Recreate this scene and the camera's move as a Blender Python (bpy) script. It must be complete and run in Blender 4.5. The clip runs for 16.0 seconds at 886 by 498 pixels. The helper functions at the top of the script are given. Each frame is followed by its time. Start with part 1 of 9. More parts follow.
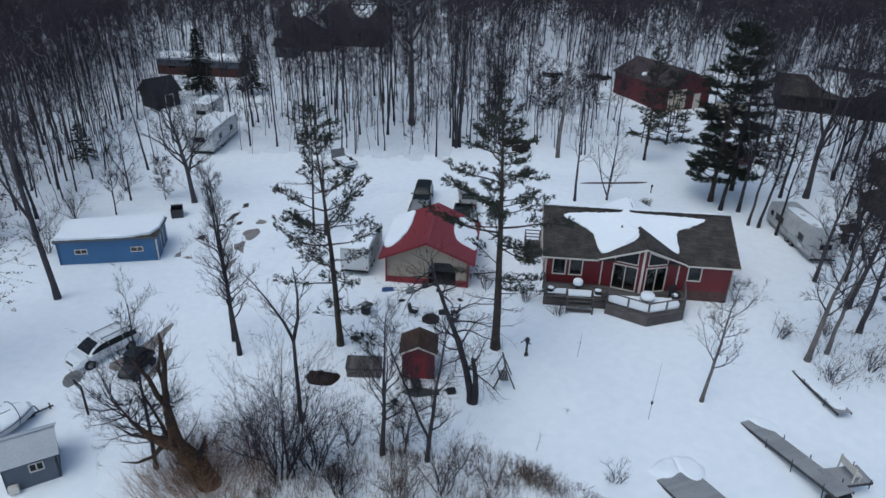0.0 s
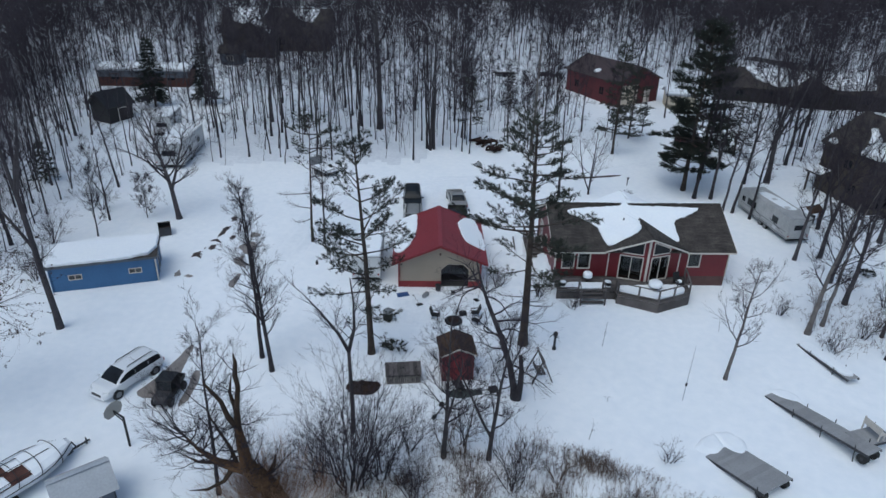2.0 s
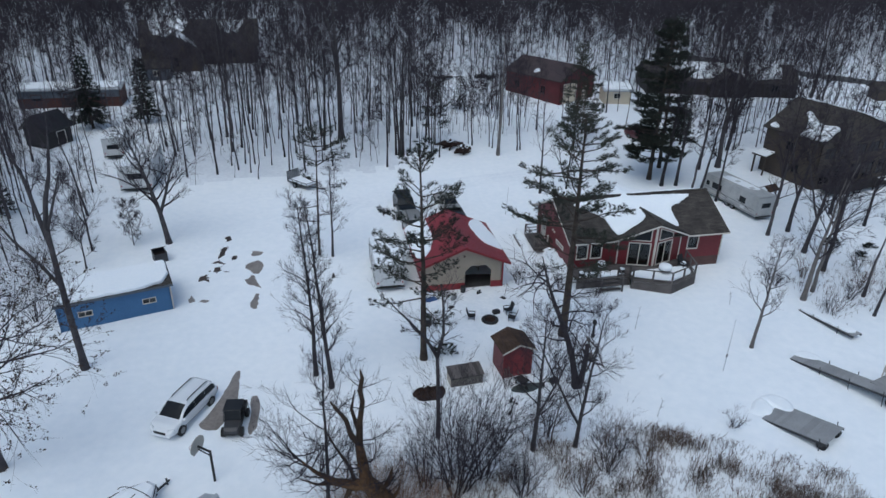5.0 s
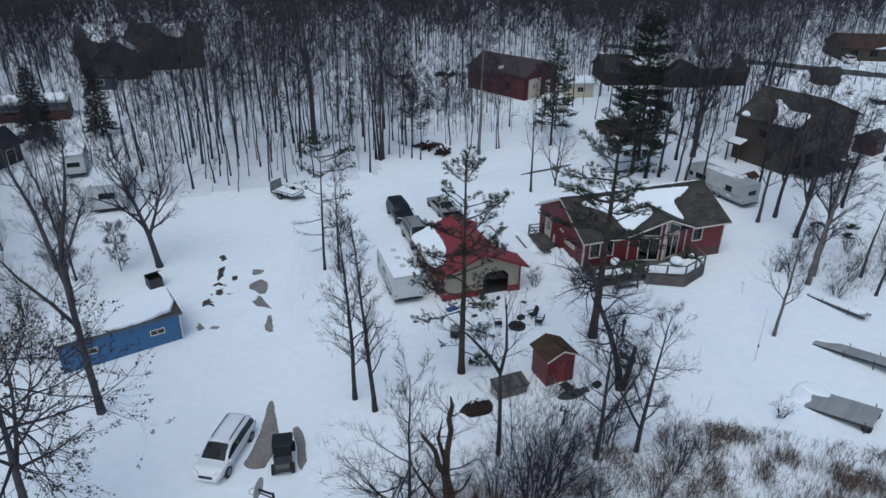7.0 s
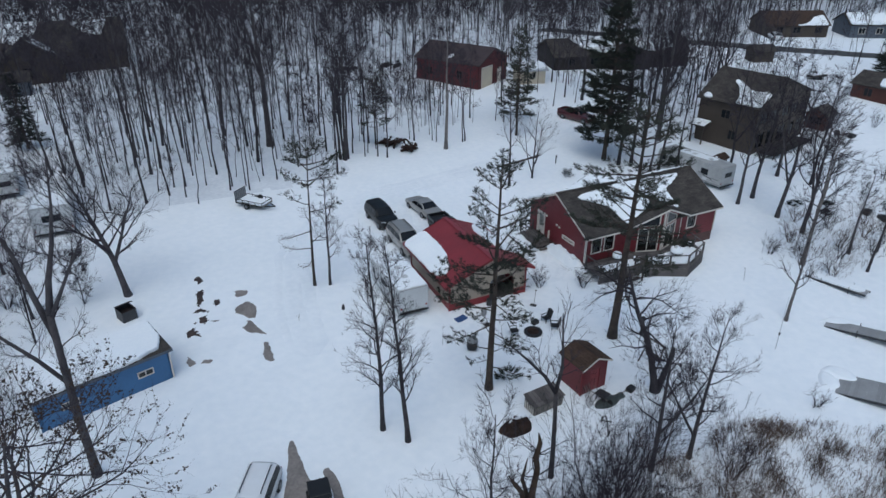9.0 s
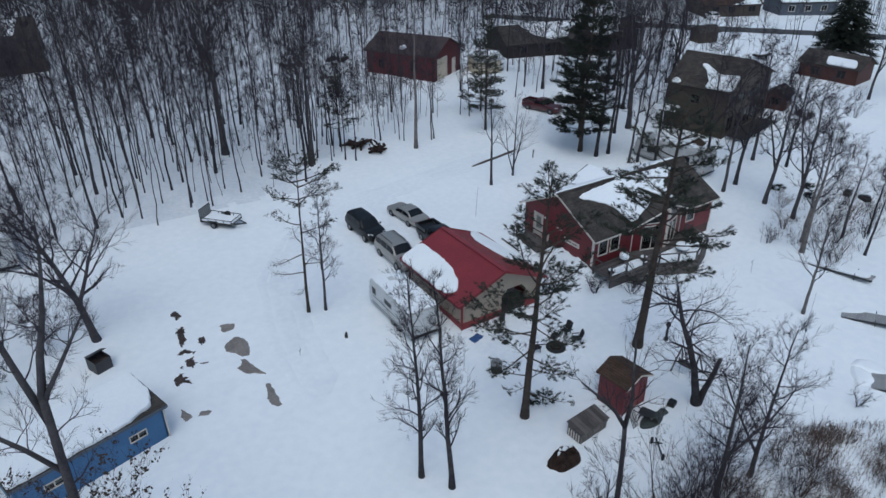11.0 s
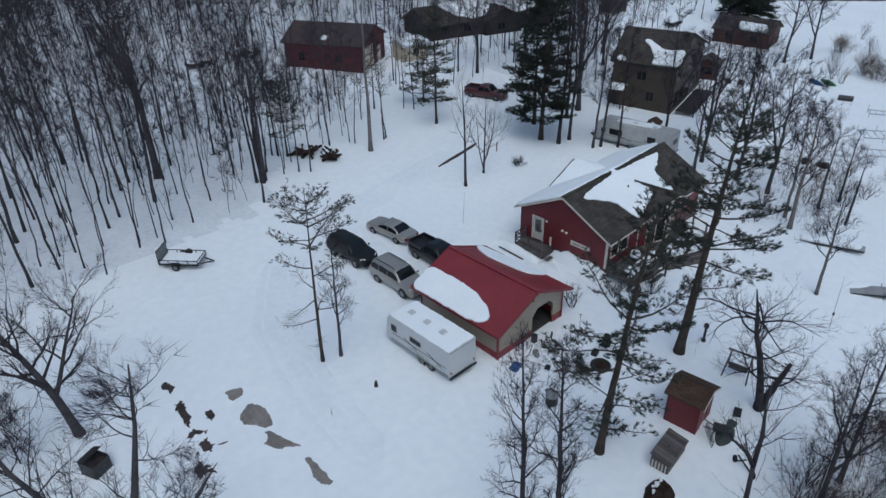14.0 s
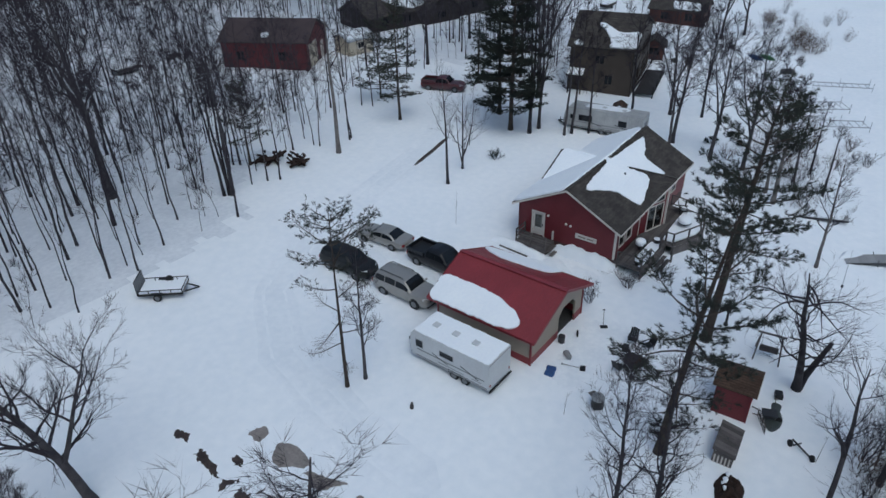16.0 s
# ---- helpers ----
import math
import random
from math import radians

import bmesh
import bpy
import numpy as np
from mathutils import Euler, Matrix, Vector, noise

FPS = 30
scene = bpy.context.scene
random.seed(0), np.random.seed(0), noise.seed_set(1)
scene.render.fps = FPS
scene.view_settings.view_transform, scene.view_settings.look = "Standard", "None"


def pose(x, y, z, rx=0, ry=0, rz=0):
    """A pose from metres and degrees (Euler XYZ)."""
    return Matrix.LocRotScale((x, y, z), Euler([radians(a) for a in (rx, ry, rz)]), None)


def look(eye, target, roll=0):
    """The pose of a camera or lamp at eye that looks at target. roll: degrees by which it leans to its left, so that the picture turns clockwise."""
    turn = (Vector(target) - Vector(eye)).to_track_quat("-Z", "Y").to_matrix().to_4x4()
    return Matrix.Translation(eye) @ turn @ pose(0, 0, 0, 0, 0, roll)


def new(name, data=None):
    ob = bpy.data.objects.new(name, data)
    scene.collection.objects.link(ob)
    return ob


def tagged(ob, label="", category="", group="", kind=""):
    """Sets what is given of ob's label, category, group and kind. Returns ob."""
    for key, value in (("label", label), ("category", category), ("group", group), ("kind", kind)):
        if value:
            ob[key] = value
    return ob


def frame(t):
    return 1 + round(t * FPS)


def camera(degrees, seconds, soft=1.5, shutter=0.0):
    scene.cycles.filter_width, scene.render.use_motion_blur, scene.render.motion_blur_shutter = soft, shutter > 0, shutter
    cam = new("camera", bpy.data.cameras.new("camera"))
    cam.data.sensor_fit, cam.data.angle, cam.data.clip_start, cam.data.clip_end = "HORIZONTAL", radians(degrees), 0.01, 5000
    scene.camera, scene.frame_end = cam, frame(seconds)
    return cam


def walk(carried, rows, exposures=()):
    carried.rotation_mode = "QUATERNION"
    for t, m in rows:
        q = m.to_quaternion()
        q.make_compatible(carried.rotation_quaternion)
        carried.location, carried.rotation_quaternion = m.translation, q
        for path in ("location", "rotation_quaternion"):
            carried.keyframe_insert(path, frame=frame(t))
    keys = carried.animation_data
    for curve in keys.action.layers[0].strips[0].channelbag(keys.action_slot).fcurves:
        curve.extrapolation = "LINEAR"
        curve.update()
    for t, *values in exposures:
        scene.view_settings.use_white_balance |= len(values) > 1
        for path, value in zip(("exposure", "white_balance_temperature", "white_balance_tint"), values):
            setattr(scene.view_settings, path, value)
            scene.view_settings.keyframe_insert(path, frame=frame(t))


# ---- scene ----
cam = camera(67.27, 16.0)
PATH = [
    (0, (1.854, -3.637, 27.984), (-1.377, 22.976, 14.519), 1.76),
    (0.5, (0.074, -3.875, 28.092), (-2.273, 22.857, 14.680), 1.68),
    (1, (-1.720, -4.153, 28.178), (-3.181, 22.641, 14.762), 1.63),
    (1.5, (-3.532, -4.381, 28.244), (-4.114, 22.454, 14.845), 1.60),
    (2, (-5.421, -4.625, 28.271), (-5.236, 22.225, 14.888), 1.56),
    (2.5, (-7.222, -4.870, 28.284), (-6.152, 21.968, 14.922), 1.54),
    (3, (-9.032, -5.035, 28.272), (-7.184, 21.780, 14.946), 1.48),
    (3.5, (-10.872, -5.089, 28.228), (-8.353, 21.705, 14.970), 1.46),
    (4, (-12.636, -5.056, 28.191), (-9.282, 21.687, 15.016), 1.41),
    (6.5, (-21.059, -2.218, 28.442), (-14.094, 23.831, 15.290), 0.75),
    (7, (-22.547, -1.121, 28.450), (-14.740, 24.638, 15.202), 0.64),
    (7.5, (-23.877, 0.051, 28.427), (-15.116, 25.451, 15.081), 0.50),
    (8, (-25.129, 1.431, 28.387), (-15.595, 26.483, 14.915), 0.40),
    (8.5, (-26.239, 2.938, 28.321), (-15.988, 27.630, 14.711), 0.27),
    (11, (-30.230, 11.179, 28.278), (-16.642, 33.800, 14.007), -0.35),
    (11.5, (-30.826, 12.952, 28.539), (-16.542, 35.033, 14.103), -0.50),
    (12, (-31.473, 14.691, 28.813), (-16.596, 36.245, 14.182), -0.64),
    (12.5, (-32.165, 16.387, 29.061), (-16.749, 37.416, 14.223), -0.77),
    (13, (-32.855, 17.973, 29.274), (-16.823, 38.384, 14.229), -0.93),
    (13.5, (-33.573, 19.553, 29.367), (-16.940, 39.340, 14.141), -1.05),
    (14, (-34.267, 21.162, 29.361), (-17.057, 40.340, 13.998), -1.16),
    (14.5, (-34.919, 22.836, 29.305), (-17.250, 41.492, 13.822), -1.25),
    (15, (-35.610, 24.525, 29.216), (-17.557, 42.716, 13.622), -1.30),
    (15.5, (-36.255, 26.210, 29.156), (-17.626, 43.689, 13.426), -1.47),
    (16, (-36.819, 27.796, 29.197), (-17.319, 44.185, 13.350), -1.64),
]
walk(cam, [(t, look(eye, target, roll)) for t, eye, target, roll in PATH], [(0.0, 0.03, 5800, 0), (9.0, 0.0, 5800, 0), (16.0, -0.13, 5800, 0)])

# ---------------------------------------------------------------- world and light
SUN_EL, SUN_AZ = radians(62), radians(215)
world = bpy.data.worlds.new("overcast_sky")
scene.world = world
world.use_nodes = True
wn, wl = world.node_tree.nodes, world.node_tree.links
sky = wn.new("ShaderNodeTexSky")
sky.sky_type = "NISHITA"
sky.sun_disc = False
sky.sun_elevation, sky.sun_rotation = SUN_EL, SUN_AZ
sky.air_density, sky.dust_density, sky.ozone_density = 1.0, 3.0, 1.0
hs = wn.new("ShaderNodeHueSaturation")
hs.inputs["Saturation"].default_value = 0.95
wl.new(sky.outputs[0], hs.inputs["Color"])
wl.new(hs.outputs[0], wn["Background"].inputs[0])
wn["Background"].inputs[1].default_value = 0.13
sun = new("sun", bpy.data.lights.new("sun", "SUN"))
sun.data.energy, sun.data.angle, sun.data.color = 0.5, radians(60), (1.0, 0.97, 0.94)
sun.matrix_world = look((0, 0, 60), (0 - math.sin(SUN_AZ) * 30, 0 - math.cos(SUN_AZ) * 30, 60 - 30 * math.tan(SUN_EL)))
scene.view_settings.exposure = 0.0


# ---------------------------------------------------------------- materials
def mat(name, col, rough=0.7, metal=0.0, var=0.25, scale=1.2, fine=18.0, bump=0.25, col2=None, rand=0.0, lines=None,
        spec=0.4, transmission=0.0, coat=0.0, shingles=None, world_space=False):
    """A procedural surface: base colour broken up at two scales, relief, and optional ribs or shingles."""
    m = bpy.data.materials.new(name)
    m.use_nodes = True
    n, l = m.node_tree.nodes, m.node_tree.links
    bsdf = n["Principled BSDF"]
    bsdf.inputs["Roughness"].default_value = rough
    bsdf.inputs["Metallic"].default_value = metal
    bsdf.inputs["Specular IOR Level"].default_value = spec
    bsdf.inputs["Transmission Weight"].default_value = transmission
    bsdf.inputs["Coat Weight"].default_value = coat
    tc = n.new("ShaderNodeTexCoord")
    co = tc.outputs["Object"]
    if world_space:
        co = n.new("ShaderNodeNewGeometry").outputs["Position"]
    big, small = n.new("ShaderNodeTexNoise"), n.new("ShaderNodeTexNoise")
    for t, s, d in ((big, scale, 4.0), (small, fine, 6.0)):
        t.inputs["Scale"].default_value, t.inputs["Detail"].default_value = s, d
        l.new(co, t.inputs["Vector"])
    mixv = n.new("ShaderNodeMath")
    mixv.operation = "ADD"
    l.new(big.outputs[0], mixv.inputs[0])
    l.new(small.outputs[0], mixv.inputs[1])
    half = n.new("ShaderNodeMath")
    half.operation = "MULTIPLY"
    half.inputs[1].default_value = 0.5
    l.new(mixv.outputs[0], half.inputs[0])
    value = half.outputs[0]
    if rand:
        info = n.new("ShaderNodeObjectInfo")
        mr = n.new("ShaderNodeMath")
        mr.operation = "MULTIPLY_ADD"
        mr.inputs[1].default_value, mr.inputs[2].default_value = rand, -rand / 2
        l.new(info.outputs["Random"], mr.inputs[0])
        ad = n.new("ShaderNodeMath")
        ad.operation = "ADD"
        l.new(value, ad.inputs[0])
        l.new(mr.outputs[0], ad.inputs[1])
        value = ad.outputs[0]
    ramp = n.new("ShaderNodeValToRGB")
    c2 = col2 or tuple(min(1.0, c * (1 + var)) for c in col)
    c1 = col if col2 else tuple(c * (1 - var) for c in col)
    ramp.color_ramp.elements[0].position, ramp.color_ramp.elements[1].position = 0.36, 0.64
    ramp.color_ramp.elements[0].color = (*c1, 1)
    ramp.color_ramp.elements[1].color = (*c2, 1)
    l.new(value, ramp.inputs[0])
    colour, height = ramp.outputs[0], small.outputs[0]
    if shingles:
        br = n.new("ShaderNodeTexBrick")
        br.inputs["Scale"].default_value = 1.0
        br.inputs["Brick Width"].default_value, br.inputs["Row Height"].default_value = shingles
        br.inputs["Mortar Size"].default_value = 0.012
        br.inputs["Color1"].default_value, br.inputs["Color2"].default_value = (0.75, 0.75, 0.75, 1), (1.15, 1.12, 1.1, 1)
        br.inputs["Mortar"].default_value = (0.45, 0.45, 0.45, 1)
        l.new(tc.outputs["UV"], br.inputs["Vector"])
        mu = n.new("ShaderNodeMix")
        mu.data_type, mu.blend_type = "RGBA", "MULTIPLY"
        mu.inputs["Factor"].default_value = 1.0
        l.new(colour, mu.inputs["A"])
        l.new(br.outputs["Color"], mu.inputs["B"])
        colour = mu.outputs["Result"]
    l.new(colour, bsdf.inputs["Base Color"])
    if lines:
        axis, pitch, depth = lines
        sep = n.new("ShaderNodeSeparateXYZ")
        l.new(co, sep.inputs[0])
        fr = n.new("ShaderNodeMath")
        fr.operation = "MULTIPLY"
        fr.inputs[1].default_value = 1.0 / pitch
        src = sep.outputs[axis]
        l.new(src, fr.inputs[0])
        fc = n.new("ShaderNodeMath")
        fc.operation = "FRACT"
        l.new(fr.outputs[0], fc.inputs[0])
        hm = n.new("ShaderNodeMath")
        hm.operation = "MULTIPLY_ADD"
        hm.inputs[1].default_value = depth
        l.new(fc.outputs[0], hm.inputs[0])
        l.new(height, hm.inputs[2])
        height = hm.outputs[0]
    if bump:
        b = n.new("ShaderNodeBump")
        b.inputs["Strength"].default_value = bump
        b.inputs["Distance"].default_value = 0.03
        l.new(height, b.inputs["Height"])
        l.new(b.outputs[0], bsdf.inputs["Normal"])
    return m


SNOW = mat("snow", (0.78, 0.815, 0.855), 0.85, scale=0.09, fine=1.6, bump=0.75, col2=(0.86, 0.88, 0.905), spec=0.25, world_space=True)
# Greyed for leaf litter and for tree shade, both held in the colour.
LITTER_SHADE_SNOW = mat("littered_shaded_forest_snow", (0.65, 0.68, 0.725), 0.85, scale=0.35, fine=2.6, bump=0.8, col2=(0.80, 0.825, 0.86), spec=0.2, world_space=True)
TRODDEN = mat("trodden_snow", (0.74, 0.776, 0.82), 0.85, scale=0.7, fine=3.2, bump=0.8, col2=(0.85, 0.872, 0.90), spec=0.25, world_space=True)
ROOF_SNOW = mat("roof_snow", (0.80, 0.83, 0.87), 0.85, scale=0.4, fine=5.0, bump=0.35, col2=(0.86, 0.88, 0.90), spec=0.25)
SLUSH = mat("wet_slush", (0.165, 0.145, 0.133), 0.4, scale=0.7, fine=6.0, bump=0.3, col2=(0.27, 0.24, 0.222), spec=0.3)
MUD = mat("bare_mud", (0.022, 0.017, 0.017), 0.85, scale=2.0, fine=14.0, bump=0.8, col2=(0.078, 0.056, 0.050))
PALE_BARK = mat("pale_grey_bark", (0.085, 0.076, 0.074), 0.95, scale=1.5, fine=22.0, bump=0.8, col2=(0.19, 0.172, 0.165), rand=0.2, spec=0.1)
BARK = mat("grey_bark", (0.035, 0.032, 0.036), 0.95, scale=1.5, fine=22.0, bump=0.8, col2=(0.086, 0.078, 0.083), rand=0.25, spec=0.1)
TWIG = mat("twig_bark", (0.045, 0.039, 0.046), 0.95, var=0.3, scale=0.8, fine=9.0, bump=0.0, rand=0.25, spec=0.1)
WOODS_BARK = mat("forest_bark", (0.030, 0.0265, 0.032), 0.95, scale=0.35, fine=3.0, bump=0.0, col2=(0.080, 0.071, 0.082), world_space=True, spec=0.05)
PINE_BARK = mat("pine_bark", (0.035, 0.029, 0.026), 0.95, scale=2.0, fine=16.0, bump=0.9, col2=(0.088, 0.070, 0.060), spec=0.1)
WILLOW_BARK = mat("willow_bark", (0.036, 0.025, 0.018), 0.95, scale=1.1, fine=7.0, bump=1.0, col2=(0.135, 0.078, 0.044), spec=0.1)
WILLOW_LIMB = mat("willow_limb", (0.028, 0.021, 0.017), 0.95, scale=1.1, fine=9.0, bump=0.8, col2=(0.072, 0.050, 0.036), spec=0.1)
LOG_BARK = mat("dark_log_bark", (0.020, 0.014, 0.013), 0.95, scale=1.5, fine=12.0, bump=0.8, col2=(0.060, 0.040, 0.036), spec=0.1)
WILLOW_TWIG = mat("willow_twig", (0.27, 0.17, 0.115), 0.9, var=0.3, bump=0.0)
NEEDLES = mat("pine_needles", (0.020, 0.025, 0.022), 0.8, scale=0.9, fine=7.0, bump=0.0, col2=(0.054, 0.059, 0.047), rand=0.2, spec=0.15)
SPRUCE = mat("spruce_needles", (0.014, 0.018, 0.016), 0.8, scale=0.9, fine=7.0, bump=0.0, col2=(0.042, 0.048, 0.038), rand=0.2, spec=0.1)
DRY_LEAF = mat("dry_oak_leaf", (0.045, 0.030, 0.022), 0.85, var=0.35, bump=0.0)
REED = mat("dry_reed", (0.085, 0.063, 0.052), 0.9, scale=0.5, fine=4.0, bump=0.0, col2=(0.235, 0.18, 0.145), world_space=True)
RED_BUSH = mat("reddish_brush", (0.06, 0.042, 0.036), 0.9, scale=0.5, fine=4.0, bump=0.0, col2=(0.13, 0.092, 0.074), world_space=True)
RED_SIDING = mat("red_siding", (0.130, 0.015, 0.021), 0.55, scale=0.7, fine=9.0, bump=0.35, var=0.16, lines=("Z", 0.115, 1.6))
RED_TRIM = mat("red_steel_trim", (0.19, 0.022, 0.028), 0.45, scale=0.9, fine=9.0, bump=0.1, var=0.12)
RED_ROOF = mat("red_steel_roof", (0.205, 0.026, 0.032), 0.42, scale=0.5, fine=8.0, bump=0.06, var=0.14, spec=0.5)
DARK_RED = mat("dark_red_siding", (0.085, 0.014, 0.018), 0.6, scale=0.6, fine=8.0, bump=0.3, var=0.2, lines=("Z", 0.15, 1.2))
WHITE_TRIM = mat("cream_white_trim", (0.56, 0.52, 0.47), 0.5, scale=1.5, fine=12.0, bump=0.1, var=0.08)
TAN_STEEL = mat("tan_steel_siding", (0.295, 0.25, 0.20), 0.5, scale=0.8, fine=10.0, bump=0.3, var=0.08, lines=("X", 0.23, 1.6))
BARN_ROOF = mat("purple_brown_steel_roof", (0.052, 0.036, 0.036), 0.6, scale=0.5, fine=6.0, bump=0.15, var=0.2, spec=0.3)
LEAF_HEAP = mat("rotting_leaf_heap", (0.014, 0.011, 0.010), 0.95, scale=2.5, fine=16.0, bump=1.0, col2=(0.050, 0.032, 0.026), spec=0.1)
BLUE = mat("blue_siding", (0.050, 0.128, 0.262), 0.55, scale=0.6, fine=8.0, bump=0.25, var=0.10, lines=("Z", 0.15, 1.2))
SHINGLE = mat("dark_shingles", (0.040, 0.036, 0.034), 0.92, scale=1.1, fine=13.0, bump=0.6, col2=(0.090, 0.080, 0.073), spec=0.2, shingles=(0.6, 0.16))
BROWN_SHINGLE = mat("brown_shingles", (0.045, 0.029, 0.022), 0.92, scale=1.2, fine=13.0, bump=0.6, col2=(0.085, 0.056, 0.042), spec=0.2, shingles=(0.5, 0.16))
GREY_ROOF = mat("grey_steel_roof", (0.36, 0.38, 0.41), 0.5, scale=0.8, fine=9.0, bump=0.1, var=0.1)
GREY_WALL = mat("blue_grey_siding", (0.085, 0.10, 0.125), 0.65, scale=0.8, fine=9.0, bump=0.3, var=0.15, lines=("Z", 0.14, 1.2))
BROWN_WALL = mat("brown_siding", (0.058, 0.045, 0.036), 0.7, scale=0.6, fine=8.0, bump=0.3, var=0.18, lines=("Z", 0.15, 1.2))
DARK_WALL = mat("dark_stained_siding", (0.024, 0.020, 0.020), 0.75, scale=0.6, fine=8.0, bump=0.3, var=0.25, lines=("Z", 0.15, 1.2))
RUST_WALL = mat("rust_red_siding", (0.070, 0.026, 0.020), 0.7, scale=0.6, fine=8.0, bump=0.3, var=0.2, lines=("Z", 0.15, 1.2))
PALE_WALL = mat("pale_cream_siding", (0.52, 0.46, 0.36), 0.65, scale=0.6, fine=8.0, bump=0.2, var=0.1)
DECK_WOOD = mat("weathered_deck_wood", (0.058, 0.051, 0.050), 0.85, scale=1.4, fine=20.0, bump=0.5, col2=(0.122, 0.108, 0.104), rand=0.35)
GREY_WOOD = mat("silvered_wood", (0.12, 0.11, 0.10), 0.88, scale=1.4, fine=20.0, bump=0.5, col2=(0.22, 0.20, 0.185), rand=0.35)
SKIRT = mat("brown_skirting", (0.085, 0.048, 0.044), 0.8, scale=1.2, fine=12.0, bump=0.4, var=0.2)
GLASS = mat("window_glass", (0.30, 0.33, 0.34), 0.03, var=0.02, bump=0.0, transmission=1.0, spec=0.2)
CAR_GLASS = mat("tinted_car_glass", (0.012, 0.014, 0.017), 0.08, var=0.2, bump=0.0, spec=0.25)
DARK_IN = mat("unlit_interior", (0.05, 0.045, 0.04), 0.9, var=0.2)
ALU = mat("grey_aluminium", (0.42, 0.43, 0.45), 0.45, metal=0.7, var=0.08, bump=0.05)
DOCK = mat("grey_dock_decking", (0.27, 0.27, 0.275), 0.75, scale=0.8, fine=12.0, bump=0.3, var=0.14, rand=0.2)
BLACK = mat("black_paint", (0.012, 0.012, 0.013), 0.5, var=0.25, bump=0.1)
RUBBER = mat("tyre_rubber", (0.018, 0.018, 0.018), 0.85, var=0.25, bump=0.2)
STEEL = mat("dark_steel", (0.06, 0.06, 0.065), 0.5, metal=0.6, var=0.2, bump=0.1)
RIM = mat("alloy_rim", (0.20, 0.205, 0.215), 0.35, metal=0.8, var=0.1, bump=0.0)
WHITE_PAINT = mat("white_car_paint", (0.72, 0.73, 0.75), 0.25, var=0.03, bump=0.0, coat=0.6)
SILVER_PAINT = mat("pewter_car_paint", (0.30, 0.285, 0.265), 0.3, metal=0.35, var=0.05, bump=0.0, coat=0.5)
BLACK_PAINT = mat("black_car_paint", (0.009, 0.009, 0.011), 0.35, var=0.1, bump=0.0, coat=0.2, spec=0.3)
MAROON_PAINT = mat("maroon_car_paint", (0.065, 0.012, 0.016), 0.3, var=0.1, bump=0.0, coat=0.5)
GREEN_PAINT = mat("dark_car_paint", (0.009, 0.010, 0.011), 0.42, var=0.1, bump=0.0, coat=0.15, spec=0.25)
LAMP_CLEAR = mat("headlight_lens", (0.6, 0.62, 0.64), 0.1, var=0.05, bump=0.0)
LAMP_RED = mat("tail_light_lens", (0.25, 0.01, 0.01), 0.15, var=0.05, bump=0.0)
CAMPER = mat("camper_white_panel", (0.52, 0.53, 0.54), 0.4, scale=0.8, fine=7.0, bump=0.12, var=0.07)
CAMPER_OLD = mat("weathered_camper_panel", (0.30, 0.305, 0.305), 0.5, scale=0.9, fine=7.0, bump=0.12, col2=(0.45, 0.45, 0.445))
CAMPER_GREY = mat("camper_grey_stripe", (0.22, 0.225, 0.23), 0.45, var=0.08, bump=0.1)
TARP_BLUE = mat("blue_tarpaulin", (0.03, 0.075, 0.20), 0.5, var=0.2, scale=4, bump=0.4)
GREEN_PLASTIC = mat("green_canoe_hull", (0.05, 0.06, 0.058), 0.5, var=0.2, scale=2, bump=0.1)
KAYAK_BLUE = mat("blue_kayak_plastic", (0.02, 0.06, 0.16), 0.4, var=0.1, bump=0.0)
KAYAK_GREEN = mat("green_kayak_plastic", (0.04, 0.14, 0.05), 0.4, var=0.1, bump=0.0)
BOAT_COVER = mat("shrink_wrap_cover", (0.50, 0.53, 0.58), 0.45, scale=1.5, fine=6, bump=0.3, var=0.08)
CARPET = mat("brown_boat_carpet", (0.075, 0.034, 0.027), 0.95, var=0.4, scale=2.5, bump=0.5)
BOARD = mat("translucent_backboard", (0.34, 0.325, 0.295), 0.35, var=0.06, bump=0.0)
ASPHALT = mat("wet_asphalt", (0.055, 0.053, 0.053), 0.7, scale=0.4, fine=5.0, bump=0.3, var=0.25)
SIGN_BAR = mat("faded_sign_print", (0.16, 0.13, 0.11), 0.7, var=0.1, bump=0.0)


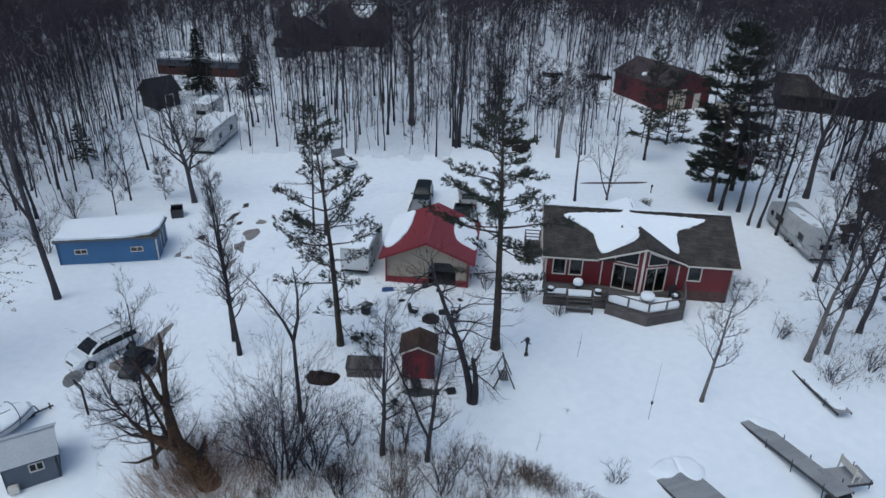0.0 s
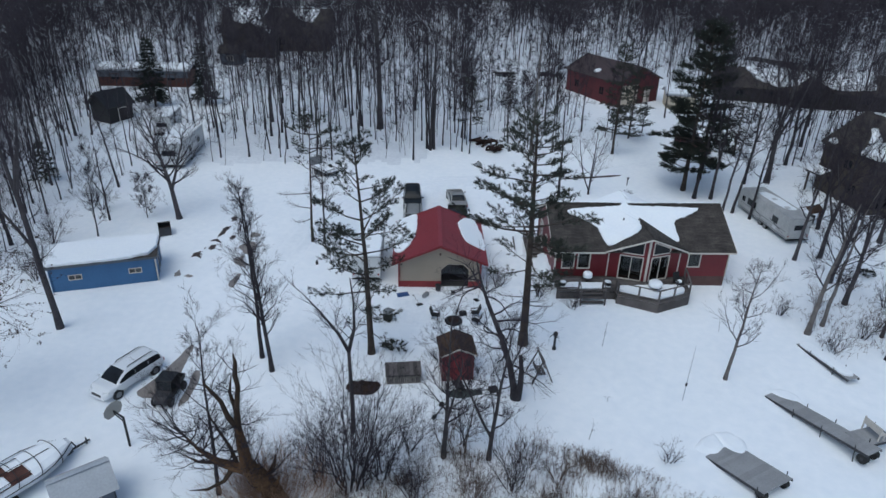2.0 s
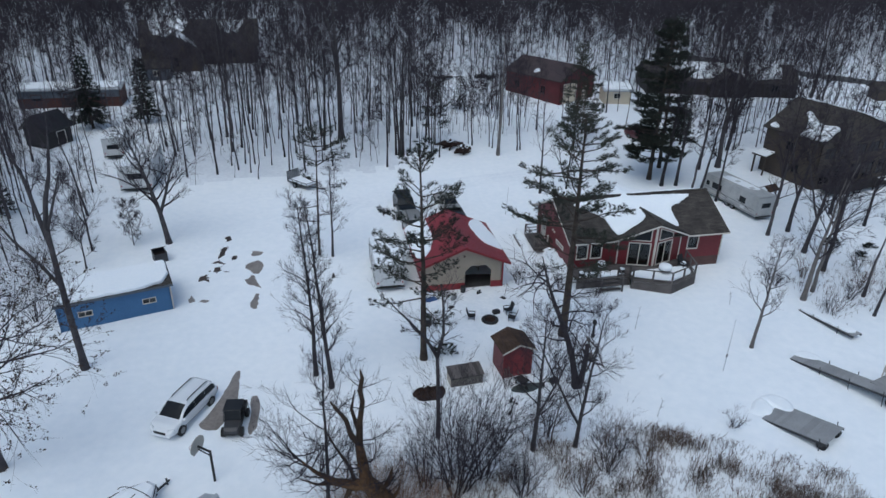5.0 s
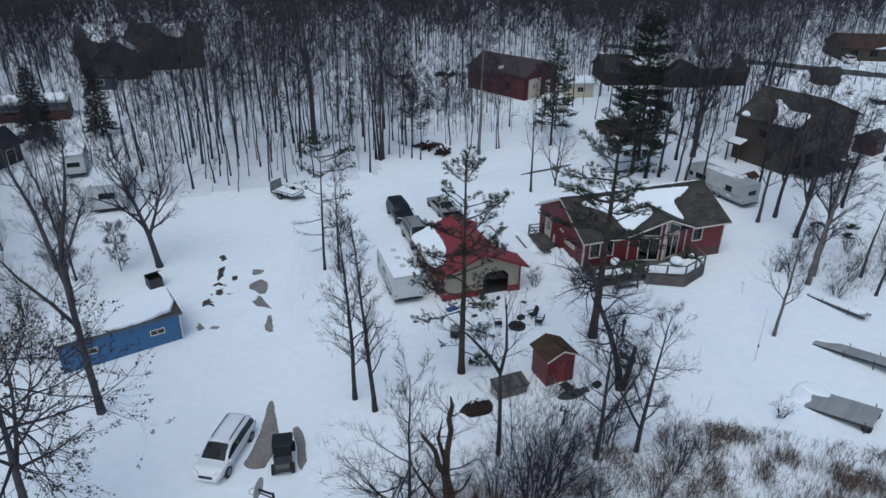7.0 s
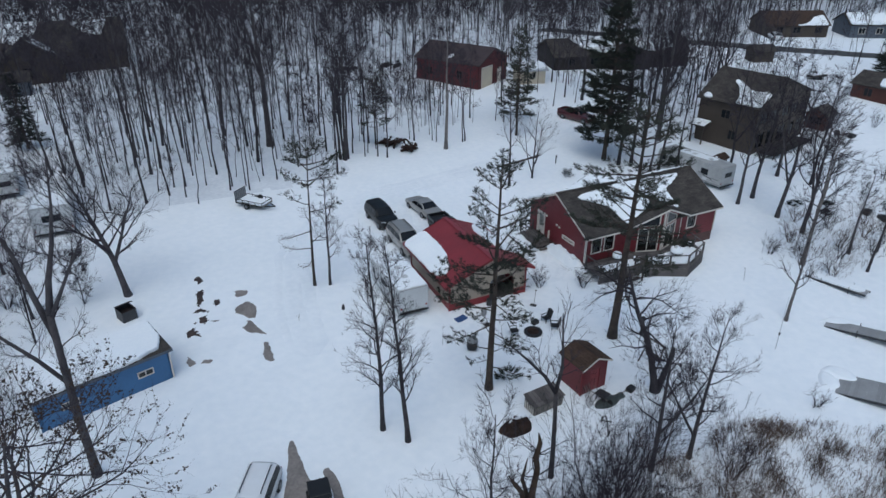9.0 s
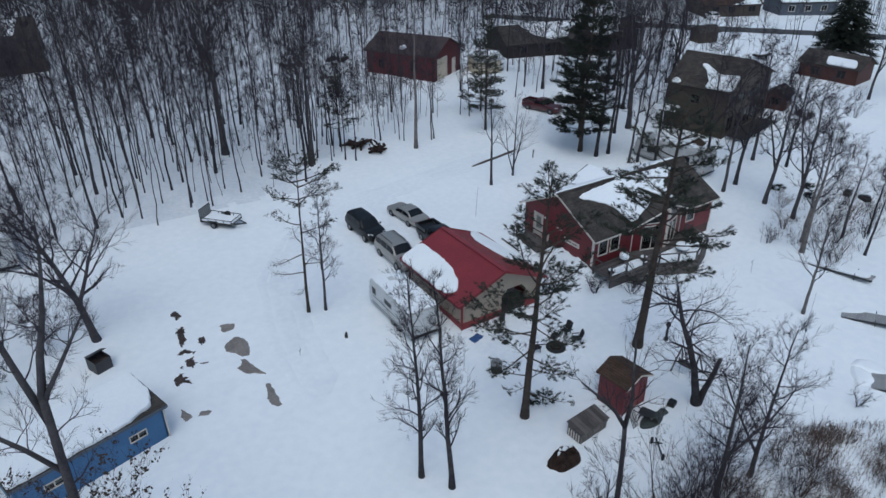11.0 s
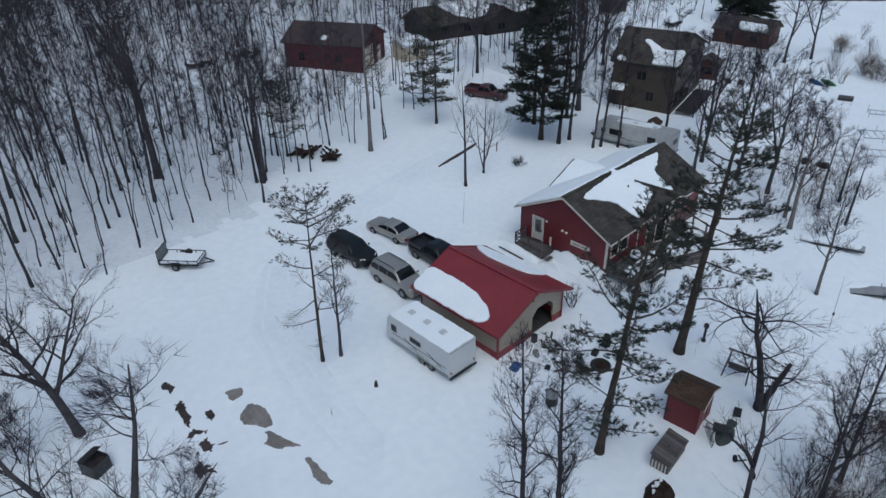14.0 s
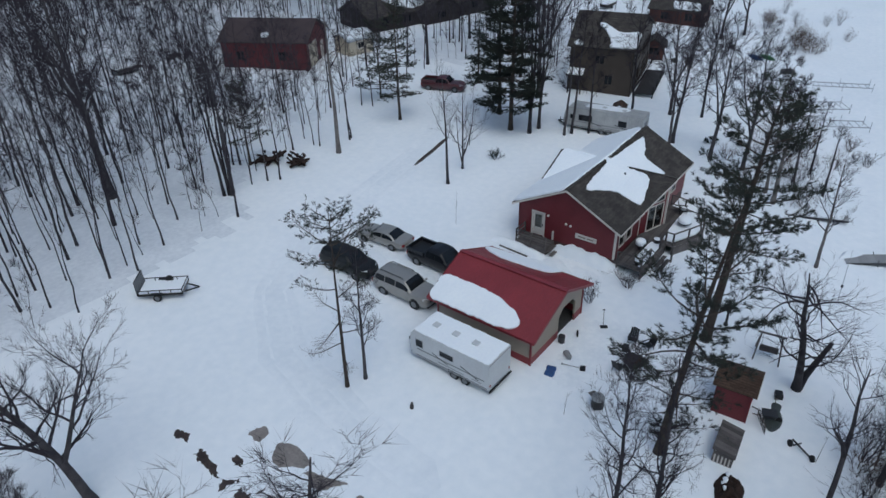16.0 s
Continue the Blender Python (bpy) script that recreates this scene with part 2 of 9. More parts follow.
# ---------------------------------------------------------------- mesh tools
class Mesher:
    """Collects vertices and faces of one mesh."""

    def __init__(self):
        self.v, self.f = [], []

    def add(self, verts, faces):
        o = len(self.v)
        self.v += [tuple(p) for p in verts]
        self.f += [tuple(i + o for i in f) for f in faces]
        return self

    def box(self, x0, y0, z0, x1, y1, z1):
        return self.add([(x0, y0, z0), (x1, y0, z0), (x1, y1, z0), (x0, y1, z0), (x0, y0, z1), (x1, y0, z1), (x1, y1, z1), (x0, y1, z1)],
                        [(0, 3, 2, 1), (4, 5, 6, 7), (0, 1, 5, 4), (1, 2, 6, 5), (2, 3, 7, 6), (3, 0, 4, 7)])

    def beam(self, a, b, w, h):
        """A squared bar from a to b, w wide and h high."""
        a, b = Vector(a), Vector(b)
        d = (b - a).normalized()
        up = Vector((0, 0, 1)) if abs(d.z) < 0.95 else Vector((0, 1, 0))
        s = d.cross(up).normalized() * (w / 2)
        u = s.cross(d).normalized() * (h / 2)
        c = [a - s - u, a + s - u, a + s + u, a - s + u, b - s - u, b + s - u, b + s + u, b - s + u]
        return self.add(c, [(0, 1, 2, 3), (7, 6, 5, 4), (0, 4, 5, 1), (1, 5, 6, 2), (2, 6, 7, 3), (3, 7, 4, 0)])

    def prism(self, poly, z0, z1):
        """An upright prism over a plan outline given counter-clockwise."""
        n = len(poly)
        return self.add([(x, y, z0) for x, y in poly] + [(x, y, z1) for x, y in poly],
                        [tuple(reversed(range(n))), tuple(range(n, 2 * n))] + [(i, (i + 1) % n, n + (i + 1) % n, n + i) for i in range(n)])

    def slab(self, quad, t):
        """A plate: a flat outline in space, thickened by t against its normal."""
        q = [Vector(p) for p in quad]
        nrm = (q[1] - q[0]).cross(q[2] - q[0]).normalized() * t
        n = len(q)
        return self.add(q + [p - nrm for p in q], [tuple(range(n)), tuple(reversed(range(n, 2 * n)))] +
                        [(i, n + i, n + (i + 1) % n, (i + 1) % n) for i in range(n)])

    def tube(self, pts, radii, n=6, caps=True):
        pts = [Vector(p) for p in pts]
        o, k = len(self.v), len(pts)
        side = None
        for i, p in enumerate(pts):
            d = pts[min(i + 1, k - 1)] - pts[max(i - 1, 0)]
            d = d.normalized() if d.length > 1e-9 else Vector((0, 0, 1))
            ref = side if side is not None else (Vector((1, 0, 0)) if abs(d.x) < 0.9 else Vector((0, 1, 0)))
            u = (ref - d * ref.dot(d)).normalized()
            w = d.cross(u)
            side = u
            r = radii[i]
            for j in range(n):
                a = 2 * math.pi * j / n
                q = p + (u * math.cos(a) + w * math.sin(a)) * r
                self.v.append((q.x, q.y, q.z))
        for i in range(k - 1):
            for j in range(n):
                a, b = o + i * n + j, o + i * n + (j + 1) % n
                self.f.append((a, b, b + n, a + n))
        if caps:
            self.f.append(tuple(o + j for j in reversed(range(n))))
            self.f.append(tuple(o + (k - 1) * n + j for j in range(n)))
        return self

    def spike(self, a, b, r, n=3):
        """A thin cone from a to b."""
        a, b = Vector(a), Vector(b)
        d = (b - a)
        if d.length < 1e-6:
            return self
        d.normalize()
        u = d.orthogonal().normalized()
        w = d.cross(u)
        o = len(self.v)
        for j in range(n):
            q = a + (u * math.cos(2 * math.pi * j / n) + w * math.sin(2 * math.pi * j / n)) * r
            self.v.append((q.x, q.y, q.z))
        self.v.append((b.x, b.y, b.z))
        self.f += [(o + j, o + (j + 1) % n, o + n) for j in range(n)]
        return self

    def disc(self, c, axis, r, t, n=16):
        a = Vector(c)
        d = Vector(axis).normalized() * t
        return self.tube([a - d / 2, a + d / 2], [r, r], n)

    def loft(self, rings, caps=True):
        n, o = len(rings[0]), len(self.v)
        for r in rings:
            self.v += [tuple(p) for p in r]
        for i in range(len(rings) - 1):
            for j in range(n):
                a, b = o + i * n + j, o + i * n + (j + 1) % n
                self.f.append((a, b, b + n, a + n))
        if caps:
            self.f.append(tuple(o + j for j in reversed(range(n))))
            self.f.append(tuple(o + (len(rings) - 1) * n + j for j in range(n)))
        return self

    def mesh(self, name, bevel=0.0, smooth=False, uv=False, segments=1):
        me = bpy.data.meshes.new(name)
        me.from_pydata(self.v, [], self.f)
        bm = bmesh.new()
        bm.from_mesh(me)
        bmesh.ops.recalc_face_normals(bm, faces=bm.faces)
        if bevel:
            sharp = [e for e in bm.edges if len(e.link_faces) == 2 and e.calc_face_angle(0) > 0.6]
            bmesh.ops.bevel(bm, geom=sharp, offset=bevel, segments=segments, affect="EDGES", clamp_overlap=True)
        if uv:
            lay = bm.loops.layers.uv.new("UVMap")
            for f in bm.faces:
                nrm = f.normal
                s = Vector((0, 0, 1)).cross(nrm)
                s = s.normalized() if s.length > 1e-4 else Vector((1, 0, 0))
                u = nrm.cross(s)
                for lo in f.loops:
                    lo[lay].uv = (lo.vert.co.dot(s), lo.vert.co.dot(u))
        bm.to_mesh(me)
        bm.free()
        if smooth:
            me.shade_smooth()
        me.update()
        return me


def part(name, shape, material, parent, label="", bevel=0.0, smooth=False, uv=False, segments=1):
    """One mesh object under a thing or under a part."""
    me = shape if isinstance(shape, bpy.types.Mesh) else shape.mesh(name, bevel, smooth, uv, segments)
    if not me.materials:
        me.materials.append(material)
    ob = new(name, me)
    ob.parent = parent
    return tagged(ob, label)


def thing(name, x, y, z, rz=0.0, label="", category="", group="", kind="", rx=0.0, ry=0.0):
    """An Empty at a thing's base."""
    ob = new(name)
    ob.empty_display_size = 0.3
    ob.matrix_basis = pose(x, y, z, rx, ry, rz)
    return tagged(ob, label, category, group, kind)


def solid(name, shape, material, x=0, y=0, z=0, rz=0.0, label="", category="", group="", kind="", bevel=0.0, smooth=False, uv=False):
    """A thing that is one mesh."""
    me = shape if isinstance(shape, bpy.types.Mesh) else shape.mesh(name, bevel, smooth, uv)
    if not me.materials:
        me.materials.append(material)
    ob = new(name, me)
    ob.matrix_basis = pose(x, y, z, 0, 0, rz)
    return tagged(ob, label, category, group, kind)


def lay(x, y):
    """The height of the snow: it climbs gently from the lake to the woods."""
    return max(-0.9, 0.0285 * (y - 38) - 0.003 * (x + 8)) if y < 140 else 2.9 - 0.003 * (x + 8)


def relief(x, y):
    """The snow's own soft unevenness."""
    v = Vector((x * 0.11, y * 0.11, 0))
    w = Vector((x * 0.55, y * 0.55, 7))
    amp = 0.10 if y > 27 else 0.05
    return amp * noise.noise(v) + 0.035 * noise.noise(w)


def land(x, y):
    return lay(x, y) + relief(x, y)


# ---------------------------------------------------------------- ground
def build_ground():
    xs = sorted(set([-900, -600, -400, -300, -220, -160] + [-120 + 4 * i for i in range(15)] + [-60 + 0.8 * i for i in range(163)] +
                    [72 + 4 * i for i in range(22)] + [170, 230, 300, 400, 600, 900]))
    ys = sorted(set([-600, -300, -120, -60, -30, -10] + [0.8 * i for i in range(119)] + [96 + 4 * i for i in range(30)] + [230, 300, 400, 600, 900]))
    nx = len(xs)
    m = Mesher()
    m.v = [(x, y, land(x, y) if abs(x) < 160 and -12 < y < 220 else lay(x, y)) for y in ys for x in xs]
    m.f = [(j * nx + i, j * nx + i + 1, (j + 1) * nx + i + 1, (j + 1) * nx + i) for j in range(len(ys) - 1) for i in range(nx - 1)]
    ob = solid("ground", m, SNOW, label="deep white snow over the yard, woods floor and frozen lake", category="ground", kind="structure", smooth=True)
    return ob


build_ground()


def soften(pts, cut=0.3, rounds=2):
    """Rounds the corners of an outline by a set length and no more."""
    for r in range(rounds):
        out = []
        for i, p in enumerate(pts):
            q = pts[(i + 1) % len(pts)]
            ln = math.hypot(q[0] - p[0], q[1] - p[1]) or 1.0
            k = min(0.25, cut / (r + 1) / ln)
            out += [(p[0] + (q[0] - p[0]) * k, p[1] + (q[1] - p[1]) * k), (q[0] + (p[0] - q[0]) * k, q[1] + (p[1] - q[1]) * k)]
        pts = out
    return pts


def patch(name, outline, material, label, category, ragged=0.12, lift=0.012, seed=1):
    """A melted or trodden place that lies on the snow: a thin skin that follows it."""
    rng = random.Random(seed)
    base = soften(outline, 0.12, 2)
    pts = []
    for i, a in enumerate(base):
        b = base[(i + 1) % len(base)]
        for k in range(max(1, int(math.hypot(b[0] - a[0], b[1] - a[1]) / 0.09))):
            f = k * 0.09 / max(0.09, math.hypot(b[0] - a[0], b[1] - a[1]))
            x, y = a[0] + (b[0] - a[0]) * f, a[1] + (b[1] - a[1]) * f
            w1, w2 = noise.noise_vector(Vector((x * 2.1, y * 2.1, seed))), noise.noise_vector(Vector((x * 6.5, y * 6.5, seed + 9)))
            pts.append((x + ragged * (2.4 * w1.x + 1.5 * w2.x), y + ragged * (2.4 * w1.y + 1.5 * w2.y)))
    cx, cy = sum(p[0] for p in pts) / len(pts), sum(p[1] for p in pts) / len(pts)
    rings, n = 5, len(pts)
    soft = []
    for i in range(n):
        near = [pts[(i + k) % n] for k in range(-9, 10)]
        soft.append((sum(p[0] for p in near) / 19, sum(p[1] for p in near) / 19))
    m = Mesher()
    m.v.append((cx, cy, land(cx, cy) + lift + 0.03))
    for r in range(1, rings + 1):
        k = r / rings
        for x, y in (pts if r == rings else soft):
            px, py = cx + (x - cx) * k, cy + (y - cy) * k
            m.v.append((px, py, land(px, py) + (lift + 0.03 if r < rings else -0.02)))
    m.f += [(0, 1 + i, 1 + (i + 1) % n) for i in range(n)]
    for r in range(rings - 1):
        a, b = 1 + r * n, 1 + (r + 1) * n
        m.f += [(a + i, b + i, b + (i + 1) % n, a + (i + 1) % n) for i in range(n)]
    return solid(name, m, material, label=label, category=category, kind="structure", smooth=True)


# ---------------------------------------------------------------- building tools
def wall_panel(length, height, holes=(), t=0.14, base=0.0):
    """A wall along +x from the origin, outer face at y = 0, thickness inwards (+y), with holes (x0, z0, x1, z1) cut through."""
    xs = sorted({0.0, length, *[h[0] for h in holes], *[h[2] for h in holes]})
    zs = sorted({base, height, *[h[1] for h in holes], *[h[3] for h in holes]})
    m, runs = Mesher(), []
    for i in range(len(xs) - 1):
        run = None
        for k in range(len(zs) - 1):
            cx, cz = (xs[i] + xs[i + 1]) / 2, (zs[k] + zs[k + 1]) / 2
            if any(h[0] < cx < h[2] and h[1] < cz < h[3] for h in holes):
                run = None
                continue
            if run is not None and run[1] == zs[k]:
                run[1] = zs[k + 1]
            else:
                run = [zs[k], zs[k + 1]]
                runs.append((i, run))
    for i, (z0, z1) in runs:
        m.box(xs[i], 0, z0, xs[i + 1], t, z1)
    return m


def put(ob, m):
    ob.matrix_basis = m
    return ob


def window(parent, m, x0, z0, x1, z1, name="window", trim=0.09, mullions=1, material=None, pane_mat=None, glassy=True, rail=False):
    """A framed window in a wall whose outer face is the xz plane of m: frame proud of the siding, glass set back in the opening."""
    f = Mesher()
    a = trim
    f.box(x0 - a, -0.045, z0 - a, x0, 0.06, z1 + a).box(x1, -0.045, z0 - a, x1 + a, 0.06, z1 + a)
    f.box(x0, -0.045, z1, x1, 0.06, z1 + a).box(x0, -0.06, z0 - a, x1, 0.06, z0)
    for k in range(mullions):
        cx = x0 + (x1 - x0) * (k + 1) / (mullions + 1)
        f.box(cx - 0.03, -0.02, z0, cx + 0.03, 0.05, z1)
    if rail:
        cz = (z0 + z1) / 2
        f.box(x0, -0.02, cz - 0.025, x1, 0.05, cz + 0.025)
    w = put(part(name, f, material or WHITE_TRIM, parent), m)
    p = Mesher().box(x0, 0.02, z0, x1, 0.03, z1)
    pane = part("pane", p, pane_mat or (GLASS if glassy else CAR_GLASS), w, "dark glass pane")
    pane.visible_shadow = False
    return w


def gable_roof(x0, x1, y0, y1, eave, ridge, ridge_y=None, over_x=0.35, over_y=0.45, t=0.16):
    """Two roof slopes with the ridge along x; heights at the wall line."""
    ry = (y0 + y1) / 2 if ridge_y is None else ridge_y
    out = []
    for wall_y, sgn in ((y0, -1), (y1, 1)):
        slope = (ridge - eave) / abs(ry - wall_y)
        ey, ez = wall_y + sgn * over_y, eave - slope * over_y
        q = [(x0 - over_x, ry, ridge), (x0 - over_x, ey, ez), (x1 + over_x, ey, ez), (x1 + over_x, ry, ridge)]
        q = [(a, b, c + t) for a, b, c in q]
        if sgn > 0:
            q.reverse()
        out.append(Mesher().slab(q, t))
    return out


def snow_cap(name, outline, to_space, normal, depth=0.16, label="patch of snow left on the roof", seed=0, rounds=2, ragged=0.03, cut=0.3):
    """Snow on a roof slope: a soft-edged pad over an outline in the slope's own metres."""
    base, pts = soften(outline, cut, rounds), []
    for i, (a, b) in enumerate(base):
        c, d = base[(i + 1) % len(base)]
        n = max(1, int(math.hypot(c - a, d - b) / 0.14))
        for k in range(n):
            u, w = a + (c - a) * k / n, b + (d - b) * k / n
            e = noise.noise_vector(Vector((u * 2.3, w * 2.3, seed))) * ragged * 2.2 + noise.noise_vector(Vector((u * 7.0, w * 7.0, seed + 5))) * ragged * 1.6
            pts.append((u + e.x, w + e.y))
    nrm = Vector(normal).normalized()
    cx, cy = sum(p[0] for p in pts) / len(pts), sum(p[1] for p in pts) / len(pts)
    bm = bmesh.new()
    low = [bm.verts.new(Vector(to_space(a, b)) + nrm * 0.006) for a, b in pts]
    mid = [bm.verts.new(Vector(to_space(a, b)) + nrm * depth * 0.7) for a, b in pts]
    top = []
    for a, b in pts:
        d = max(0.3, math.hypot(a - cx, b - cy))
        k = 1 - min(0.08, 0.07 / d)
        top.append(bm.verts.new(Vector(to_space(cx + (a - cx) * k, cy + (b - cy) * k)) + nrm * depth))
    n = len(pts)
    for lo, hi in ((low, mid), (mid, top)):
        for i in range(n):
            bm.faces.new((lo[i], lo[(i + 1) % n], hi[(i + 1) % n], hi[i]))
    bm.faces.new(top)
    bmesh.ops.recalc_face_normals(bm, faces=bm.faces)
    bmesh.ops.triangulate(bm, faces=[f for f in bm.faces if len(f.verts) > 4])
    me = bpy.data.meshes.new(name)
    bm.to_mesh(me)
    bm.free()
    me.materials.append(ROOF_SNOW)
    ob = new(name, me)
    return tagged(ob, label, "roof snow", kind="stuff")


# ---------------------------------------------------------------- the red house with the deck
HX, HY, HR = 4.42, 45.35, 2.3
HZ = 0.15
H = pose(HX, HY, HZ, 0, 0, HR)
W_, D_ = 14.9, 8.55
FLOOR, EAVE, RIDGE, RY = 0.95, 3.53, 5.72, 4.25
PX0, PX1, PXM, PY = 4.55, 10.6, 7.55, -1.0
PTOP = 4.92
GBX, GBW, GBY, GBZ = 7.6, 3.7, 8.9, 5.3


def red_house():
    h = thing("red_house", HX, HY, HZ, HR, "red clapboard lake house with cream trim and dark shingle roof", "house")
    sk = Mesher()
    sk.box(0.03, 0.03, -0.4, W_ - 0.03, 0.2, FLOOR).box(0.03, D_ - 0.2, -0.4, W_ - 0.03, D_ - 0.03, FLOOR)
    sk.box(0.03, 0.2, -0.4, 0.2, D_ - 0.2, FLOOR).box(W_ - 0.2, 0.2, -0.4, W_ - 0.03, D_ - 0.2, FLOOR)
    part("skirting", sk, SKIRT, h, "brown foundation skirting")
    part("floor_slab", Mesher().box(0.2, 0.2, FLOOR - 0.2, W_ - 0.2, D_ - 0.2, FLOOR - 0.02), DARK_IN, h)
    top = EAVE
    # front, left of the prow
    wl_ = part("wall", wall_panel(PX0, top, [(0.64, FLOOR + 0.78, 1.58, FLOOR + 2.14), (1.98, FLOOR + 0.78, 2.92, FLOOR + 2.14)], base=FLOOR), RED_SIDING, h)
    window(h, pose(0, 0, 0), 0.64, FLOOR + 0.78, 1.58, FLOOR + 2.14, mullions=0)
    window(h, pose(0, 0, 0), 1.98, FLOOR + 0.78, 2.92, FLOOR + 2.14, mullions=0)
    # front, right of the prow
    w2 = part("wall", wall_panel(W_ - PX1, top, [(0.85, FLOOR + 0.95, 1.8, FLOOR + 2.25)], base=FLOOR), RED_SIDING, h)
    put(w2, pose(PX1, 0, 0))
    window(h, pose(PX1, 0, 0), 0.85, FLOOR + 0.95, 1.8, FLOOR + 2.25, mullions=0)
    # prow: two angled glazed walls that meet at a point
    lp = math.hypot(PXM - PX0, PY)
    ang = math.degrees(math.atan2(-PY, PXM - PX0))
    for side in (0, 1):
        m = pose(PX0, 0, 0, 0, 0, -ang) if side == 0 else pose(PXM, PY, 0, 0, 0, math.degrees(math.atan2(-PY, PX1 - PXM)))
        ln = lp if side == 0 else math.hypot(PX1 - PXM, PY)
        d0, d1 = (0.95, ln - 0.42) if side == 0 else (0.42, ln - 1.1)
        z0, z1 = FLOOR + 0.05, FLOOR + 2.12
        w = part("wall", wall_panel(ln, EAVE - 0.02, [(d0, z0, d1, z1)], base=FLOOR), RED_SIDING, h)
        put(w, m)
        # raked gable above
        e0, e1 = (EAVE - 0.02, PTOP - 0.05) if side == 0 else (PTOP - 0.05, EAVE - 0.02)
        g = Mesher().add([(0, 0, EAVE - 0.02), (ln, 0, EAVE - 0.02), (ln, 0, e1), (0, 0, e0), (0, 0.14, EAVE - 0.02), (ln, 0.14, EAVE - 0.02), (ln, 0.14, e1), (0, 0.14, e0)],
                         [(0, 1, 2, 3), (7, 6, 5, 4), (2, 6, 7, 3), (0, 4, 5, 1), (0, 3, 7, 4), (1, 5, 6, 2)])
        put(part("gable_wall", g, RED_SIDING, h), m)
        window(h, m, d0, z0, d1, z1, name="patio_door", mullions=1, trim=0.09)
        # trapezoid light over the door
        za = z1 + 0.30
        rise = (PTOP - EAVE) / ln
        zl = (EAVE + rise * d0 - 0.22) if side == 0 else (PTOP - rise * d0 - 0.22)
        zr = (EAVE + rise * d1 - 0.22) if side == 0 else (PTOP - rise * d1 - 0.22)
        zl, zr = max(zl, za + 0.18), max(zr, za + 0.18)
        fr = Mesher()
        o = [(d0, za), (d1, za), (d1, zr), (d0, zl)]
        for i in range(4):
            a, b = o[i], o[(i + 1) % 4]
            fr.beam((a[0], -0.03, a[1]), (b[0], -0.03, b[1]), 0.08, 0.08)
        tw = put(part("transom_window", fr, WHITE_TRIM, h), m)
        pn = Mesher().slab([(d0, -0.012, za), (d1, -0.012, za), (d1, -0.012, zr), (d0, -0.012, zl)], 0.01)
        part("pane", pn, CAR_GLASS, tw, "dark glass pane")
    part("corner_trim", Mesher().box(PXM - 0.09, PY - 0.09, FLOOR, PXM + 0.09, PY + 0.03, PTOP - 0.1), WHITE_TRIM, h)
    for x in (0.03, PX0 - 0.03, PX1 + 0.03, W_ - 0.03):
        part("corner_trim", Mesher().box(x - 0.05, -0.035, FLOOR, x + 0.05, 0.05, EAVE - 0.06), WHITE_TRIM, h)
    # left gable end
    m = pose(0, D_, 0, 0, 0, -90)
    w3 = put(part("wall", wall_panel(D_, EAVE, [(1.35, FLOOR + 0.02, 2.35, FLOOR + 2.08)], base=FLOOR), RED_SIDING, h), m)
    for x, flip in ((0.0, 0), (W_, 1)):
        t = 0.14 if not flip else -0.14
        v = [(x, 0.02, EAVE), (x, D_ - 0.02, EAVE), (x, RY, RIDGE)]
        g = Mesher().add(v + [(a + t, b, c) for a, b, c in v], [(0, 1, 2), (5, 4, 3), (0, 3, 4, 1), (1, 4, 5, 2), (2, 5, 3, 0)])
        part("gable_wall", g, RED_SIDING, h)
    part("wall", wall_panel(D_, EAVE, [], base=FLOOR), RED_SIDING, h).matrix_basis = pose(W_, 0, 0, 0, 0, 90)
    part("wall", wall_panel(W_, EAVE, [(2.5, FLOOR + 0.9, 3.7, FLOOR + 2.1), (10.5, FLOOR + 0.9, 11.7, FLOOR + 2.1)], base=FLOOR), RED_SIDING, h).matrix_basis = pose(W_, D_, 0, 0, 0, 180)
    for a in (2.5, 10.5):
        window(h, pose(W_, D_, 0, 0, 0, 180), a, FLOOR + 0.9, a + 1.2, FLOOR + 2.1)
    d = put(part("entry_door", Mesher().box(1.35, 0.03, FLOOR + 0.03, 2.35, 0.08, FLOOR + 2.08), WHITE_TRIM, h, "pale storm door", bevel=0.01), m)
    part("door_frame", Mesher().box(1.24, -0.04, FLOOR, 1.35, 0.05, FLOOR + 2.2).box(2.35, -0.04, FLOOR, 2.46, 0.05, FLOOR + 2.2).box(1.35, -0.04, FLOOR + 2.08, 2.35, 0.05, FLOOR + 2.2), WHITE_TRIM, d)
    part("pane", Mesher().box(1.55, 0.015, FLOOR + 0.75, 2.15, 0.03, FLOOR + 1.9), GLASS, d)
    part("door_handle", Mesher().box(2.22, -0.03, FLOOR + 0.95, 2.28, 0.03, FLOOR + 1.1), STEEL, d)
    # small fittings on the gable end
    for a, z in ((2.75, 2.62), (4.35, 2.35), (4.75, 2.30)):
        put(part("wall_lamp", Mesher().box(a - 0.09, -0.14, z + 0.35, a + 0.09, 0.0, z + 0.52), WHITE_TRIM, h, bevel=0.03), m)
    sg = put(part("name_sign", Mesher().box(5.2, -0.05, 1.85, 7.0, 0.0, 2.25), WHITE_TRIM, h, "long cream sign board"), m)
    part("lettering", Mesher().box(5.45, -0.058, 2.0, 6.1, -0.05, 2.1).box(6.2, -0.058, 2.0, 6.75, -0.05, 2.1), SIGN_BAR, sg)
    put(part("meter_box", Mesher().box(3.2, -0.15, 1.0, 3.32, 0.0, 1.75), WHITE_TRIM, h), m)
    part("corner_trim", Mesher().box(-0.035, 0.0, FLOOR, 0.05, 0.14, EAVE - 0.1), WHITE_TRIM, h)
